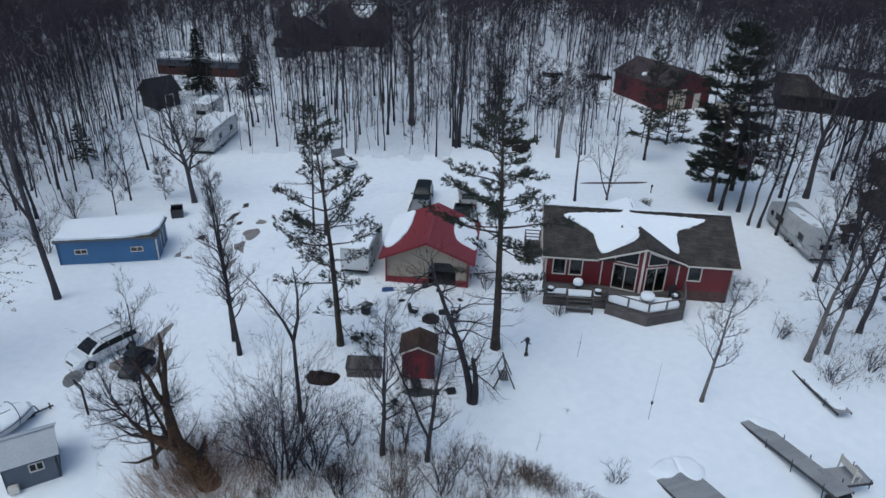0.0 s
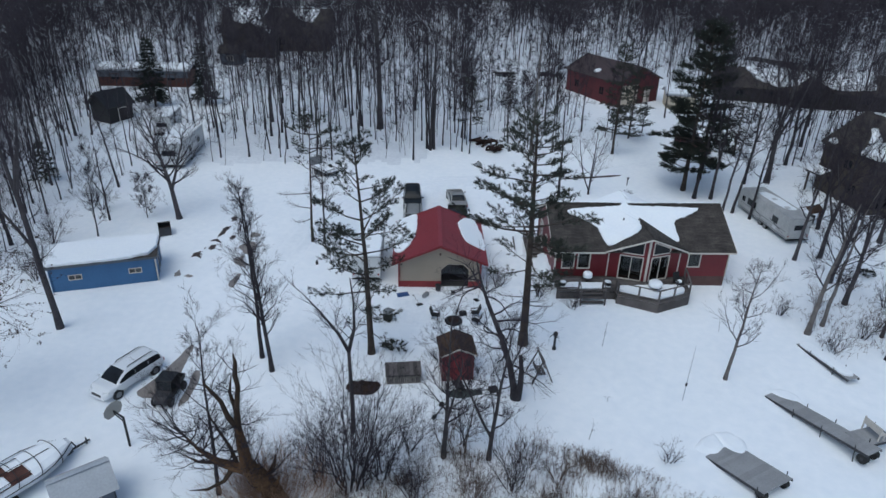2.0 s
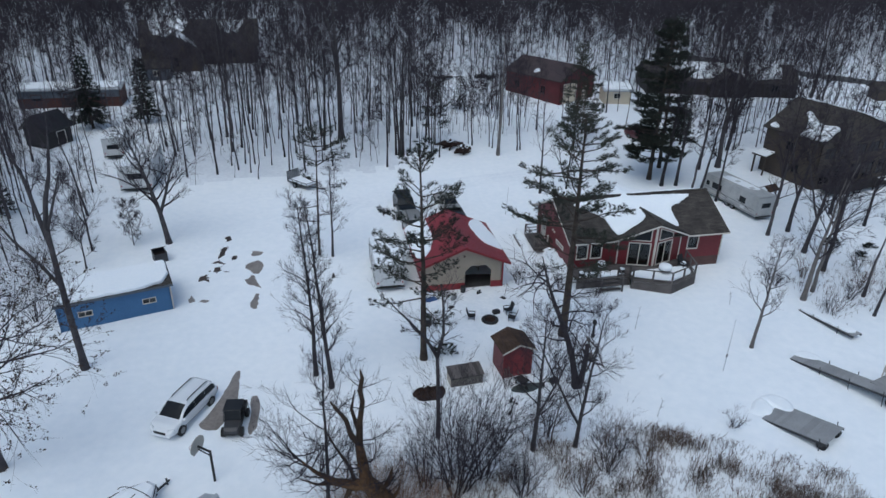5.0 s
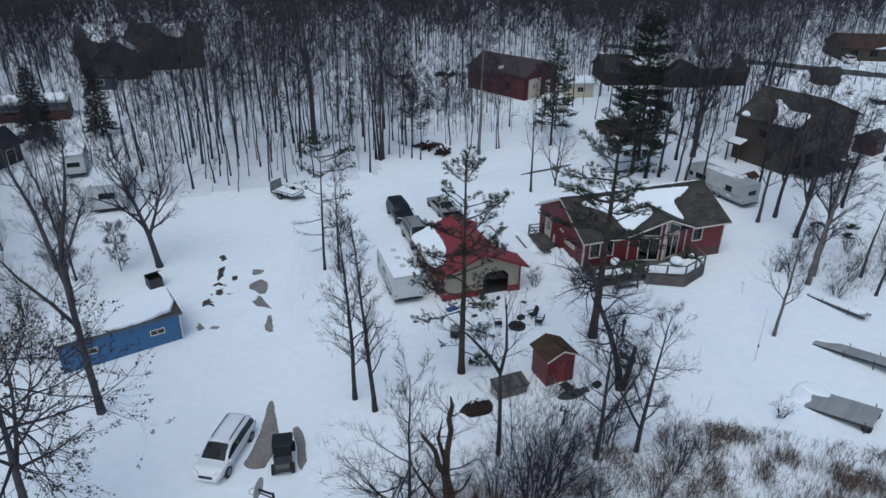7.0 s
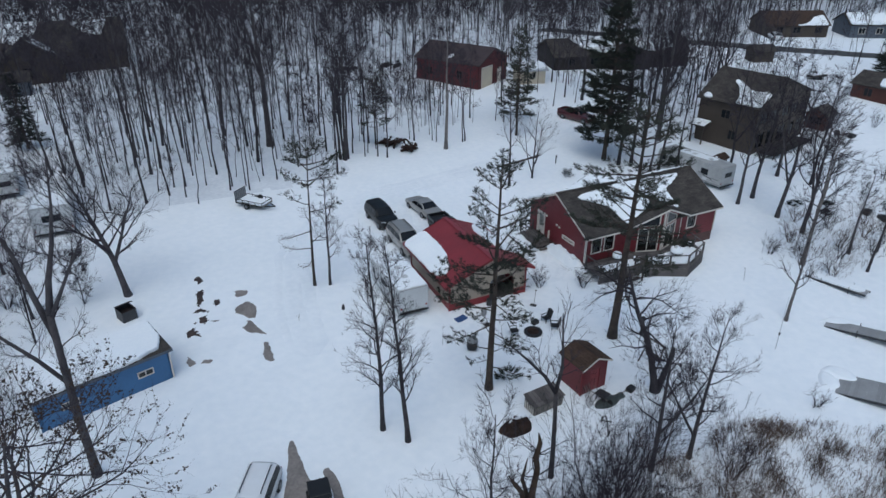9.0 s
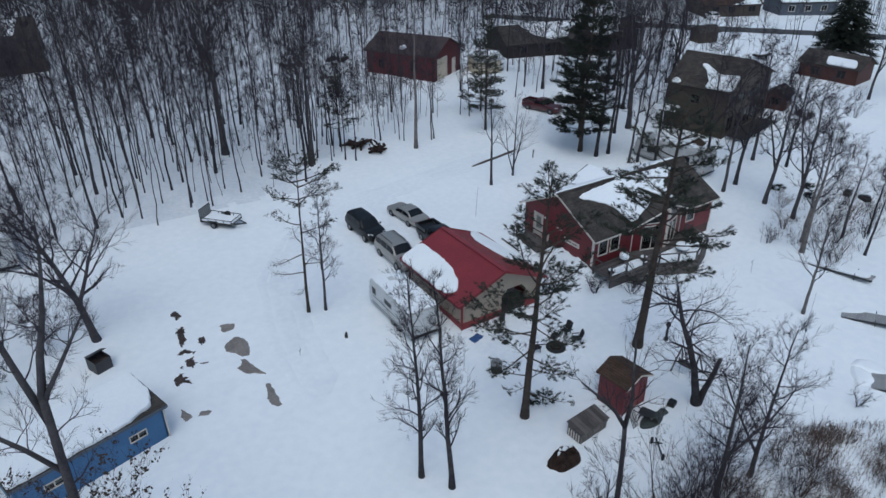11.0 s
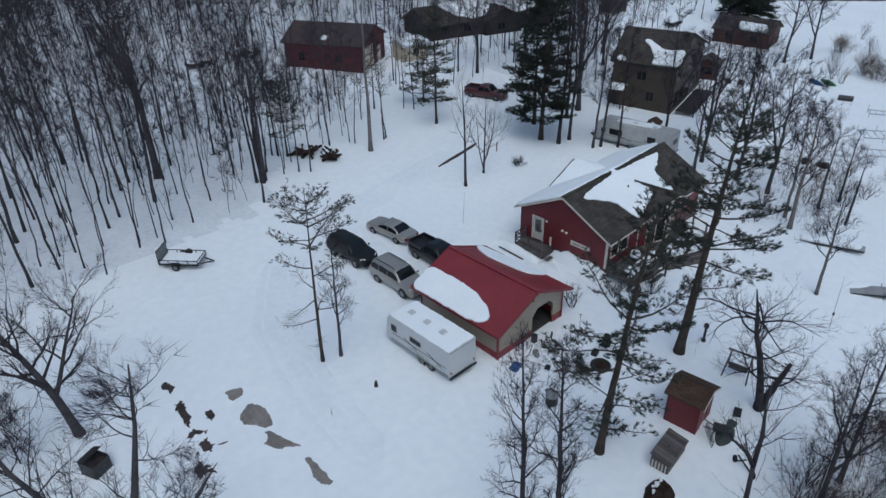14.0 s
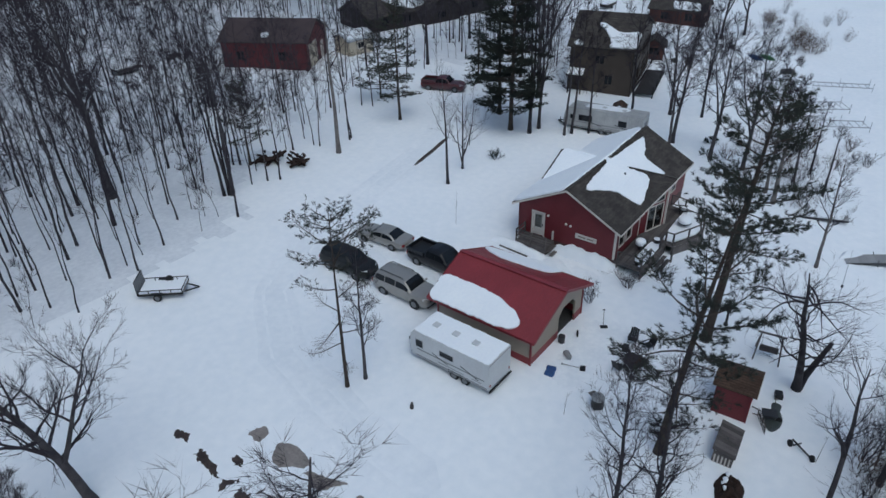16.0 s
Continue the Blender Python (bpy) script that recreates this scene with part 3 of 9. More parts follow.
    # roof
    front, back = gable_roof(0, W_, 0, D_, EAVE, RIDGE, RY)
    r1 = part("roof", front, SHINGLE, h, "dark brown asphalt shingle roof", uv=True)
    r2 = part("roof", back, SHINGLE, h, uv=True)
    part("ridge_cap", Mesher().beam((-0.35, RY, RIDGE + 0.17), (W_ + 0.35, RY, RIDGE + 0.17), 0.3, 0.06), SHINGLE, h, uv=True)
    # prow roof, running back into the main slope
    slope = (RIDGE - EAVE) / RY
    yb = (PTOP - EAVE) / slope
    ov = 0.5
    t = 0.16
    def main_z(y):
        return EAVE + slope * y + t
    pt = PTOP + t + 0.03
    lslope = (PTOP - EAVE) / (PXM - PX0)
    rslope = (PTOP - EAVE) / (PX1 - PXM)
    eL, eR = PX0 - 0.45, PX1 + 0.45
    zL, zR = pt - lslope * (PXM - eL), pt - rslope * (eR - PXM)
    left = [(PXM, PY - ov, pt), (PXM, yb + 0.25, pt), (eL, (zL - t - EAVE) / slope + 0.2, zL), (eL, -0.45, zL), (PX0, -0.55, pt - lslope * (PXM - PX0))]
    right = [(PXM, PY - ov, pt), (PX1, -0.55, pt - rslope * (PX1 - PXM)), (eR, -0.45, zR), (eR, (zR - t - EAVE) / slope + 0.2, zR), (PXM, yb + 0.25, pt)]
    part("prow_roof", Mesher().slab(left, 0.12), SHINGLE, h, uv=True)
    part("prow_roof", Mesher().slab(right, 0.12), SHINGLE, h, uv=True)
    fz = EAVE - slope * 0.45 + 0.05
    for a, b in (((-0.35, -0.47, fz), (eL, -0.47, fz)), ((eR, -0.47, fz), (W_ + 0.35, -0.47, fz)),
                 ((eL, -0.5, zL - 0.06), (PXM, PY - ov - 0.02, pt - 0.08)), ((PXM, PY - ov - 0.02, pt - 0.08), (eR, -0.5, zR - 0.06))):
        part("fascia", Mesher().beam(a, b, 0.04, 0.13), WHITE_TRIM, h)
    bs = (RIDGE - EAVE) / (D_ - RY)
    for x in (-0.36, W_ + 0.36):
        part("bargeboard", Mesher().beam((x, -0.45, EAVE - slope * 0.45 + 0.06), (x, RY, RIDGE + 0.06), 0.05, 0.14), WHITE_TRIM, h)
        part("bargeboard", Mesher().beam((x, D_ + 0.45, EAVE - bs * 0.45 + 0.06), (x, RY, RIDGE + 0.06), 0.05, 0.14), WHITE_TRIM, h)
    part("fascia", Mesher().beam((-0.35, D_ + 0.46, EAVE - bs * 0.45 + 0.05), (W_ + 0.35, D_ + 0.46, EAVE - bs * 0.45 + 0.05), 0.04, 0.2), WHITE_TRIM, h)
    # cross gable over the back wall
    for q in ([(GBX, GBY, GBZ), (GBX - GBW, GBY, EAVE + 0.1), (GBX - GBW, D_ - 0.5, EAVE + 0.1), (GBX, RY + 0.75, GBZ)], [(GBX, RY + 0.75, GBZ), (GBX + GBW, D_ - 0.5, EAVE + 0.1), (GBX + GBW, GBY, EAVE + 0.1), (GBX, GBY, GBZ)]):
        part("rear_gable_roof", Mesher().slab(q, 0.1), SHINGLE, h, uv=True)
    v = [(GBX - GBW + 0.3, D_ - 0.01, EAVE), (GBX + GBW - 0.3, D_ - 0.01, EAVE), (GBX, D_ - 0.01, GBZ - 0.12)]
    part("gable_wall", Mesher().add(v + [(x, y - 0.14, z) for x, y, z in v], [(0, 2, 1), (3, 4, 5), (0, 1, 4, 3), (1, 2, 5, 4), (2, 0, 3, 5)]), RED_SIDING, h)
    vp = Vector((6.1, 2.3, EAVE + slope * 2.3 + t))
    part("vent_pipe", Mesher().tube([vp, vp + Vector((0, 0, 0.45))], [0.07, 0.07], 10), STEEL, h)
    return h


red_house()
SL = (RIDGE - EAVE) / RY
SN = H.to_3x3() @ Vector((0, -SL, 1))


def on_front(u, v):
    """Front slope: u along the ridge, v metres down the plan from the ridge; the prow's own slope where that stands higher."""
    y = RY - v
    prow = PTOP + 0.19 - (PTOP - EAVE) / (PXM - PX0) * (PXM - u) if u < PXM else 0
    return H @ Vector((u, y, max(EAVE + SL * y + 0.16, prow)))


snow_cap("roof_snow", [(1.1, 0.75), (2.6, 0.52), (5.8, 0.3), (6.25, 0.28), (6.4, -0.08), (6.8, -0.08), (6.9, 0.25), (9.5, 0.3), (13.0, 0.42), (13.15, 0.6), (12.2, 1.1), (11.7, 1.3), (10.6, 1.7), (10.5, 2.6),
                       (10.6, 3.3), (10.5, 3.85), (9.9, 3.5), (9.17, 2.95), (8.4, 2.2), (7.5, 1.45), (7.4, 2.1), (7.42, 2.8), (7.1, 3.7), (5.9, 4.0), (4.5, 4.25), (4.05, 3.8), (3.95, 2.9), (3.7, 2.3), (2.6, 1.6), (1.9, 1.25)],
         on_front, SN, 0.11, "broad wind-cut snow patch on the house's front roof", seed=3, rounds=2, ragged=0.04)
BS = (RIDGE - EAVE) / (D_ - RY)


def on_back(u, v):
    y = RY + v
    return H @ Vector((u, y, RIDGE - BS * v + 0.16))


snow_cap("roof_snow", [(-0.32, 4.72), (-0.32, 0.15), (1.5, 0.08), (6.3, 0.05), (6.6, 0.0), (10.0, 0.05), (14.0, 0.12), (15.2, 0.5), (15.2, 4.72)], on_back, H.to_3x3() @ Vector((0, BS, 1)), 0.2,
         "smooth snow covering the house's rear roof slope", seed=4)
GBK = (GBZ - EAVE - 0.1) / GBW


def on_rear_gable(side):
    return (lambda u, v: H @ Vector((GBX + side * u, v, GBZ - GBK * u))), H.to_3x3() @ Vector((side * GBK, 0, 1))


for side in (-1, 1):
    f, nrm = on_rear_gable(side)
    snow_cap("roof_snow", [(0.02, RY + 0.7), (0.02, GBY - 0.22), (GBW - 0.05, GBY - 0.2), (GBW - 0.05, D_ - 0.5)][::side], f, nrm, 0.17, "snow on the small rear gable", seed=6, cut=0.1)


# deck, plan given in the house's metres
def deck():
    d = thing("deck", HX, HY, HZ, HR, "weathered grey timber deck with railings and a pointed bay", "deck")
    z = FLOOR - 0.06
    plan = [(-0.05, -0.03), (-0.05, -2.25), (4.75, -2.25), (4.75, -2.9), (7.75, -4.3), (10.75, -3.0), (11.3, -0.03)]
    part("frame", Mesher().prism([(a, b) for a, b in plan], z - 0.22, z - 0.045), DECK_WOOD, d)
    for i in range(1, 6):
        a, b = plan[i], plan[i + 1] if i < 5 else plan[6]
        if i in (1, 3, 4, 5):
            part("skirt_board", Mesher().beam((*a, (z - 0.24) / 2 - 0.2), (*b, (z - 0.24) / 2 - 0.2), 0.05, z - 0.2 + 0.35), DECK_WOOD, d)
    posts = [(-0.05, -0.3), (-0.05, -2.2), (1.7, -2.2), (3.7, -2.2), (4.8, -2.25), (4.8, -2.85), (6.3, -3.55), (7.75, -4.2), (9.2, -3.6), (10.7, -2.95), (11.0, -1.6), (11.25, -0.3)]
    for x, y in posts:
        part("post", Mesher().box(x - 0.06, y - 0.06, -0.35, x + 0.06, y + 0.06, z + 0.98), DECK_WOOD, d, bevel=0.008)
    runs = [(0, 1), (1, 2), (3, 4), (4, 5), (5, 6), (6, 7), (7, 8), (8, 9), (9, 10), (10, 11)]
    for a, b in runs:
        p, q = posts[a], posts[b]
        part("top_rail", Mesher().beam((*p, z + 0.96), (*q, z + 0.96), 0.13, 0.05), DECK_WOOD, d)
        part("lower_rail", Mesher().beam((*p, z + 0.12), (*q, z + 0.12), 0.05, 0.08), DECK_WOOD, d)
    for i in range(3):
        part("step", Mesher().box(1.75, -2.6 - 0.3 * i, z - 0.24 * (i + 1) - 0.05, 3.65, -2.28 - 0.3 * i, z - 0.24 * (i + 1)), DECK_WOOD, d)
    for x in (1.7, 3.7):
        part("stair_post", Mesher().box(x - 0.06, -3.3, -0.4, x + 0.06, -3.18, z + 0.4), DECK_WOOD, d)
        part("stair_rail", Mesher().beam((x, -2.2, z + 0.9), (x, -3.25, z + 0.38), 0.08, 0.05), DECK_WOOD, d)
    # boards of the walk along the house
    board = Mesher().box(0, -0.07, -0.04, 4.0, 0.07, 0).mesh("deck_board", 0.008)
    for i in range(16):
        for j, x in enumerate((-0.05, 3.95, 7.95)):
            ln = 4.0 if j < 2 else 3.1
            y = -0.12 - 0.148 * i
            if j == 2 and y < -2.2:
                continue
            ob = part("deck_board", board, DECK_WOOD, d)
            ob.matrix_basis = Matrix.Translation((x, y, z)) @ Matrix.Diagonal((ln / 4.0 * 0.998, 0.95, 1, 1))
    for i in range(14):
        y = -2.28 - 0.148 * i
        k = max(0.0, (-y - 2.9) / 1.4)
        x0, x1 = 4.75 + 3.0 * k, 10.8 - 3.05 * k
        if x1 - x0 < 0.5:
            break
        ob = part("deck_board", board, DECK_WOOD, d)
        ob.matrix_basis = Matrix.Translation((x0, y, z)) @ Matrix.Diagonal(((x1 - x0) / 4.0, 0.95, 1, 1))
    return d


deck()


def flat_snow(name, plan, z, m, depth, label, seed, cut=0.3):
    return snow_cap(name, plan, lambda a, b: m @ Vector((a, b, z)), m.to_3x3() @ Vector((0, 0, 1)), depth, label, seed, cut=cut)


flat_snow("deck_snow", [(0.9, -1.25), (4.3, -1.3), (4.5, -2.15), (1.9, -2.18), (0.2, -2.15), (0.3, -1.6)], FLOOR - 0.055, H, 0.14, "snow drifted along the deck's railing", 11)
flat_snow("deck_snow", [(4.95, -1.9), (7.5, -1.75), (10.4, -1.7), (10.5, -2.9), (7.75, -4.05), (5.0, -2.75)], FLOOR - 0.055, H, 0.2, "deep snow filling the deck's pointed bay", 12)


def covered_table(x, y, r, h, label):
    """A round table under a snow cap."""
    p = H @ Vector((x, y, FLOOR - 0.05))
    t = thing("patio_table", p.x, p.y, p.z, 0, label, "table")
    part("pedestal", Mesher().tube([(0, 0, 0), (0, 0, h)], [0.09, 0.07], 10), STEEL, t)
    part("tabletop", Mesher().tube([(0, 0, h), (0, 0, h + 0.05)], [r, r], 20), STEEL, t)
    rings = [(r * 0.97, h + 0.05), (r * 1.0, h + 0.18), (r * 0.97, h + 0.36), (r * 0.8, h + 0.45), (0.05, h + 0.48)]
    part("snow_cap", Mesher().tube([(0, 0, z) for _, z in rings], [a for a, _ in rings], 20), ROOF_SNOW, t, "tall cake of snow", smooth=True)


covered_table(2.65, -1.0, 0.4, 0.45, "small patio table buried under a block of snow")
covered_table(7.9, -2.6, 0.55, 0.5, "round patio table under a thick round snow cake")


def pot(x, y, r, h, label, name="planter", material=BLACK, m=H, z=None):
    p = m @ Vector((x, y, FLOOR - 0.05 if z is None else z))
    t = thing(name, p.x, p.y, p.z, 0, label, "planter")
    part("tub", Mesher().tube([(0, 0, 0), (0, 0, h * 0.8), (0, 0, h)], [r * 0.7, r * 0.95, r], 14), material, t, smooth=False)
    part("soil_snow", Mesher().tube([(0, 0, h - 0.03), (0, 0, h + 0.02), (0, 0, h + 0.06)], [r * 0.9, r * 0.85, 0.1], 12), ROOF_SNOW, t)


pot(0.45, -1.75, 0.3, 0.42, "dark round barrel planter with dead stems on the deck")
pot(4.2, -1.75, 0.32, 0.45, "dark round barrel planter on the deck")


def deck_chair():
    p = H @ Vector((10.2, -1.7, FLOOR - 0.05))
    t = thing("deck_chair", p.x, p.y, p.z, HR + 200, "black slatted deck chair with a lump of snow", "chair")
    for x in (-0.3, 0.3):
        for y in (-0.3, 0.28):
            part("leg", Mesher().box(x - 0.03, y - 0.03, 0, x + 0.03, y + 0.03, 0.42), BLACK, t)
        part("armrest", Mesher().box(x - 0.05, -0.34, 0.6, x + 0.05, 0.34, 0.64), BLACK, t)
        part("arm_post", Mesher().box(x - 0.025, 0.22, 0.42, x + 0.025, 0.27, 0.6), BLACK, t)
    part("seat", Mesher().box(-0.32, -0.32, 0.38, 0.32, 0.32, 0.43), BLACK, t)
    part("backrest", Mesher().slab([(-0.32, -0.32, 0.4), (0.32, -0.32, 0.4), (0.32, -0.55, 1.1), (-0.32, -0.55, 1.1)], 0.04), BLACK, t)
    part("snow_lump", Mesher().tube([(0, 0, 0.43), (0, 0, 0.55), (0, -0.05, 0.62)], [0.26, 0.22, 0.05], 10), ROOF_SNOW, t, smooth=True)


deck_chair()


def side_stairs():
    """Landing and rails at the side door."""
    s = thing("side_landing", HX, HY, HZ, HR, "weathered timber landing and steps at the house's side door", "deck")
    y0, y1 = D_ - 3.4, D_ - 0.7
    z = FLOOR - 0.08
    for i in range(9):
        part("board", Mesher().box(-1.5 + i * 0.165, y0, z - 0.04, -1.35 + i * 0.165, y1, z), DECK_WOOD, s)
    part("skirt", Mesher().box(-1.5, y0, -0.3, -1.45, y1, z - 0.045).box(-1.45, y0, -0.3, -0.02, y0 + 0.05, z - 0.045), DECK_WOOD, s)
    for x, y in ((-1.45, y0), (-1.45, (y0 + y1) / 2), (-1.45, y1), (-0.1, y1)):
        part("post", Mesher().box(x - 0.05, y - 0.05, -0.3, x + 0.05, y + 0.05, z + 1.0), DECK_WOOD, s)
    for a, b in (((-1.45, y0), (-1.45, y1)), ((-1.45, y1), (-0.1, y1))):
        for k in (0.3, 0.62, 0.97):
            part("rail", Mesher().beam((*a, z + k), (*b, z + k), 0.05, 0.08), DECK_WOOD, s)
    for i in range(3):
        part("step", Mesher().box(-1.4, y0 - 0.32 * (i + 1), z - 0.24 * (i + 1) - 0.05, -0.1, y0 - 0.32 * i, z - 0.24 * (i + 1)), DECK_WOOD, s)


side_stairs()


# ---------------------------------------------------------------- the garage with the red steel roof
GX, GY, GR = -8.72, 44.42, 1.6
GZ = 0.2
GM = pose(GX, GY, GZ, 0, 0, GR)
GW, GD, GE, GP = 6.85, 7.4, 2.55, 4.0


def garage():
    g = thing("garage", GX, GY, GZ, GR, "tan steel garage with red wainscot, open doorway and red roof", "garage")
    ox0, ox1, oz = 3.55, 5.85, 2.1
    ws = 0.55
    part("wall", wall_panel(GW, GE, [(ox0, -0.4, ox1, oz)], base=ws), TAN_STEEL, g)
    for xa, xb in ((0, ox0), (ox1, GW)):
        part("wainscot", Mesher().box(xa, -0.006, -0.4, xb, 0.14, ws), RED_TRIM, g)
    for x, s in ((ox0, 1), (ox1, -1)):
        c = Mesher().add([(x, -0.004, oz), (x + s * 0.5, -0.004, oz), (x, -0.004, oz - 0.5), (x, 0.14, oz), (x + s * 0.5, 0.14, oz), (x, 0.14, oz - 0.5)],
              [(0, 1, 2), (5, 4, 3), (0, 3, 4, 1), (1, 4, 5, 2), (2, 5, 3, 0)])
        part("door_corner", c, TAN_STEEL, g)
    for y in (0.0, GD):
        t = 0.14 if y == 0 else -0.14
        v = [(0.02, y, GE), (GW - 0.02, y, GE), (GW / 2, y, GP)]
        part("gable_wall", Mesher().add(v + [(a, b + t, cc) for a, b, cc in v], [(0, 1, 2), (5, 4, 3), (0, 3, 4, 1), (1, 4, 5, 2), (2, 5, 3, 0)]), TAN_STEEL, g)
    for m in (pose(0, GD, 0, 0, 0, -90), pose(GW, 0, 0, 0, 0, 90)):
        part("wall", wall_panel(GD, GE, [], base=ws), TAN_STEEL, g).matrix_basis = m
        part("wainscot", wall_panel(GD, ws, [], base=-0.4), RED_TRIM, g).matrix_basis = m @ pose(0, -0.006, 0)
    part("wall", wall_panel(GW, GE, [], base=-0.4), TAN_STEEL, g).matrix_basis = pose(GW, GD, 0, 0, 0, 180)
    for x, y in ((0, 0), (GW, 0), (0, GD), (GW, GD)):
        part("corner_trim", Mesher().box(x - 0.06, y - 0.06, -0.3, x + 0.06, y + 0.06, GE), RED_TRIM, g)
    part("floor_slab", Mesher().box(0.15, 0.15, -0.2, GW - 0.15, GD - 0.15, 0.02), ASPHALT, g, "bare concrete floor")
    # roof slopes, ridge front to back
    k = (GP - GE) / (GW / 2)
    ov, of = 0.55, 0.5
    t = 0.08
    for s in (-1, 1):
        ex = -ov if s < 0 else GW + ov
        ez = GE - k * ov
        q = [(GW / 2, -of, GP + t), (GW / 2, GD + of, GP + t), (ex, GD + of, ez + t), (ex, -of, ez + t)]
        if s > 0:
            q.reverse()
        r = part("roof", Mesher().slab(q, t), RED_ROOF, g, "ribbed red steel roof")
        ribs = Mesher()
        n = int((GD + 2 * of) / 0.3)
        for i in range(n + 1):
            y = -of + (GD + 2 * of) * i / n
            ribs.beam((GW / 2, y, GP + t + 0.004), (ex, y, ez + t + 0.004), 0.03, 0.018)
        part("ribs", ribs, RED_ROOF, r)
        part("fascia", Mesher().beam((ex, -of, ez), (ex, GD + of, ez), 0.05, 0.18), RED_TRIM, g)
        for y in (-of - 0.02, GD + of + 0.02):
            part("bargeboard", Mesher().beam((GW / 2, y, GP + 0.02), (ex, y, ez + 0.02), 0.04, 0.2), RED_TRIM, g)
    part("ridge_cap", Mesher().beam((GW / 2, -of - 0.02, GP + t + 0.02), (GW / 2, GD + of + 0.02, GP + t + 0.02), 0.35, 0.05), RED_ROOF, g)
    part("gable_lamp", Mesher().box(GW / 2 - 0.07, -0.14, 3.02, GW / 2 + 0.07, 0, 3.16), SKIRT, g, bevel=0.02)
    return g, k


_, GK = garage()


def on_garage(side):
    def f(u, v):
        return GM @ Vector((GW / 2 + side * u, v, GP + 0.095 - GK * u))
    return f, GM.to_3x3() @ Vector((side * GK, 0, 1))


f, nrm = on_garage(-1)
snow_cap("roof_snow", [(3.97, 7.87), (1.95, 7.87), (1.98, 6.5), (1.96, 5.4), (2.0, 4.2), (2.15, 3.0), (2.55, 1.75), (2.95, 1.1), (3.4, 0.98), (3.72, 1.3), (3.97, 2.3)], f, nrm, 0.13, "thick snow slab on the garage's red roof slope", seed=21, ragged=0.035)
f, nrm = on_garage(1)
snow_cap("roof_snow", [(1.66, 5.06), (1.75, 5.9), (1.98, 6.6), (2.4, 7.35), (2.75, 7.8), (3.3, 7.85), (3.5, 7.0), (3.6, 6.0), (3.9, 4.6), (3.97, 2.4), (3.85, 1.8), (3.4, 2.0), (2.9, 2.05), (2.25, 2.2), (1.88, 3.6)], f, nrm, 0.11, "curved snow patch on the garage's red roof slope", seed=22, ragged=0.035)


def garage_clutter():
    def inside(x, y, z=0.02):
        return GM @ Vector((x, y, z))
    p = inside(4.6, 3.2)
    b = thing("workbench", p.x, p.y, p.z, GR, "cluttered timber workbench in the dark garage", "workbench")
    part("top", Mesher().box(-1.0, -0.3, 0.86, 1.0, 0.3, 0.92), GREY_WOOD, b)
    for x in (-0.9, 0.9):
        for y in (-0.25, 0.25):
            part("leg", Mesher().box(x - 0.04, y - 0.04, 0, x + 0.04, y + 0.04, 0.86), GREY_WOOD, b)
    p = GM @ Vector((3.3, -0.45, -0.1))
    q = thing("fuel_drum", p.x, p.y, land(p.x, p.y) - 0.03, 0, "dark steel drum standing beside the garage doorway", "drum")
    part("body", Mesher().tube([(0, 0, 0), (0, 0, 0.5)], [0.22, 0.22], 14), STEEL, q)
    part("lid", Mesher().tube([(0, 0, 0.5), (0, 0, 0.55)], [0.24, 0.23], 14), STEEL, q)


garage_clutter()


# ---------------------------------------------------------------- the blue building
BX, BY, BR = -36.55, 41.95, 17.9
BM = pose(BX, BY, 0.1, 0, 0, BR)
BW, BD, BE = 7.95, 3.85, 2.35


def blue_building():
    b = thing("blue_outbuilding", BX, BY, 0.1, BR, "long low blue-sided outbuilding with a flat snow-covered roof", "outbuilding")
    wins = [(1.35, 1.15, 2.25, 1.5), (5.85, 1.15, 6.75, 1.5)]
    part("wall", wall_panel(BW, BE, wins, base=-0.4), BLUE, b)
    for w in wins:
        window(b, pose(0, 0, 0), *w, trim=0.06, mullions=1)
    m = pose(BW, 0, 0, 0, 0, 90)
    part("wall", wall_panel(BD, BE, [(1.7, 0.0, 2.6, 1.95)], base=-0.4), BLUE, b).matrix_basis = m
    d = put(part("door", Mesher().box(1.7, 0.03, -0.02, 2.6, 0.08, 1.95), GREY_WALL, b, "dark grey door"), m)
    part("door_frame", Mesher().box(1.6, -0.03, -0.1, 1.7, 0.05, 2.05).box(2.6, -0.03, -0.1, 2.7, 0.05, 2.05).box(1.7, -0.03, 1.95, 2.6, 0.05, 2.05), WHITE_TRIM, d)
    part("wall", wall_panel(BW, BE, [], base=-0.4), BLUE, b).matrix_basis = pose(BW, BD, 0, 0, 0, 180)
    part("wall", wall_panel(BD, BE, [], base=-0.4), BLUE, b).matrix_basis = pose(0, BD, 0, 0, 0, -90)
    for x, y in ((0, 0), (BW, 0), (BW, BD), (0, BD)):
        part("corner_trim", Mesher().box(x - 0.05, y - 0.05, -0.3, x + 0.05, y + 0.05, BE), WHITE_TRIM if x else BLUE, b)
    part("roof", Mesher().box(-0.2, -0.2, BE, BW + 0.2, BD + 0.2, BE + 0.12), SHINGLE, b, "dark roll roofing", uv=True)
    part("fascia", Mesher().box(-0.22, -0.225, BE - 0.06, BW + 0.22, -0.2, BE + 0.12).box(BW + 0.2, -0.2, BE - 0.06, BW + 0.225, BD + 0.2, BE + 0.12), GREY_WALL, b)
    flat_snow("roof_snow", [(-0.15, -0.05), (3, -0.1), (BW - 1.9, -0.1), (BW - 1.2, 0.2), (BW - 0.5, 0.3), (BW - 0.2, 0.9), (BW + 0.12, 1.5), (BW + 0.12, BD + 0.15), (-0.15, BD + 0.15)], BE + 0.12, BM, 0.26, "even snow blanket on the flat roof of the blue building", 31, cut=0.12)


blue_building()


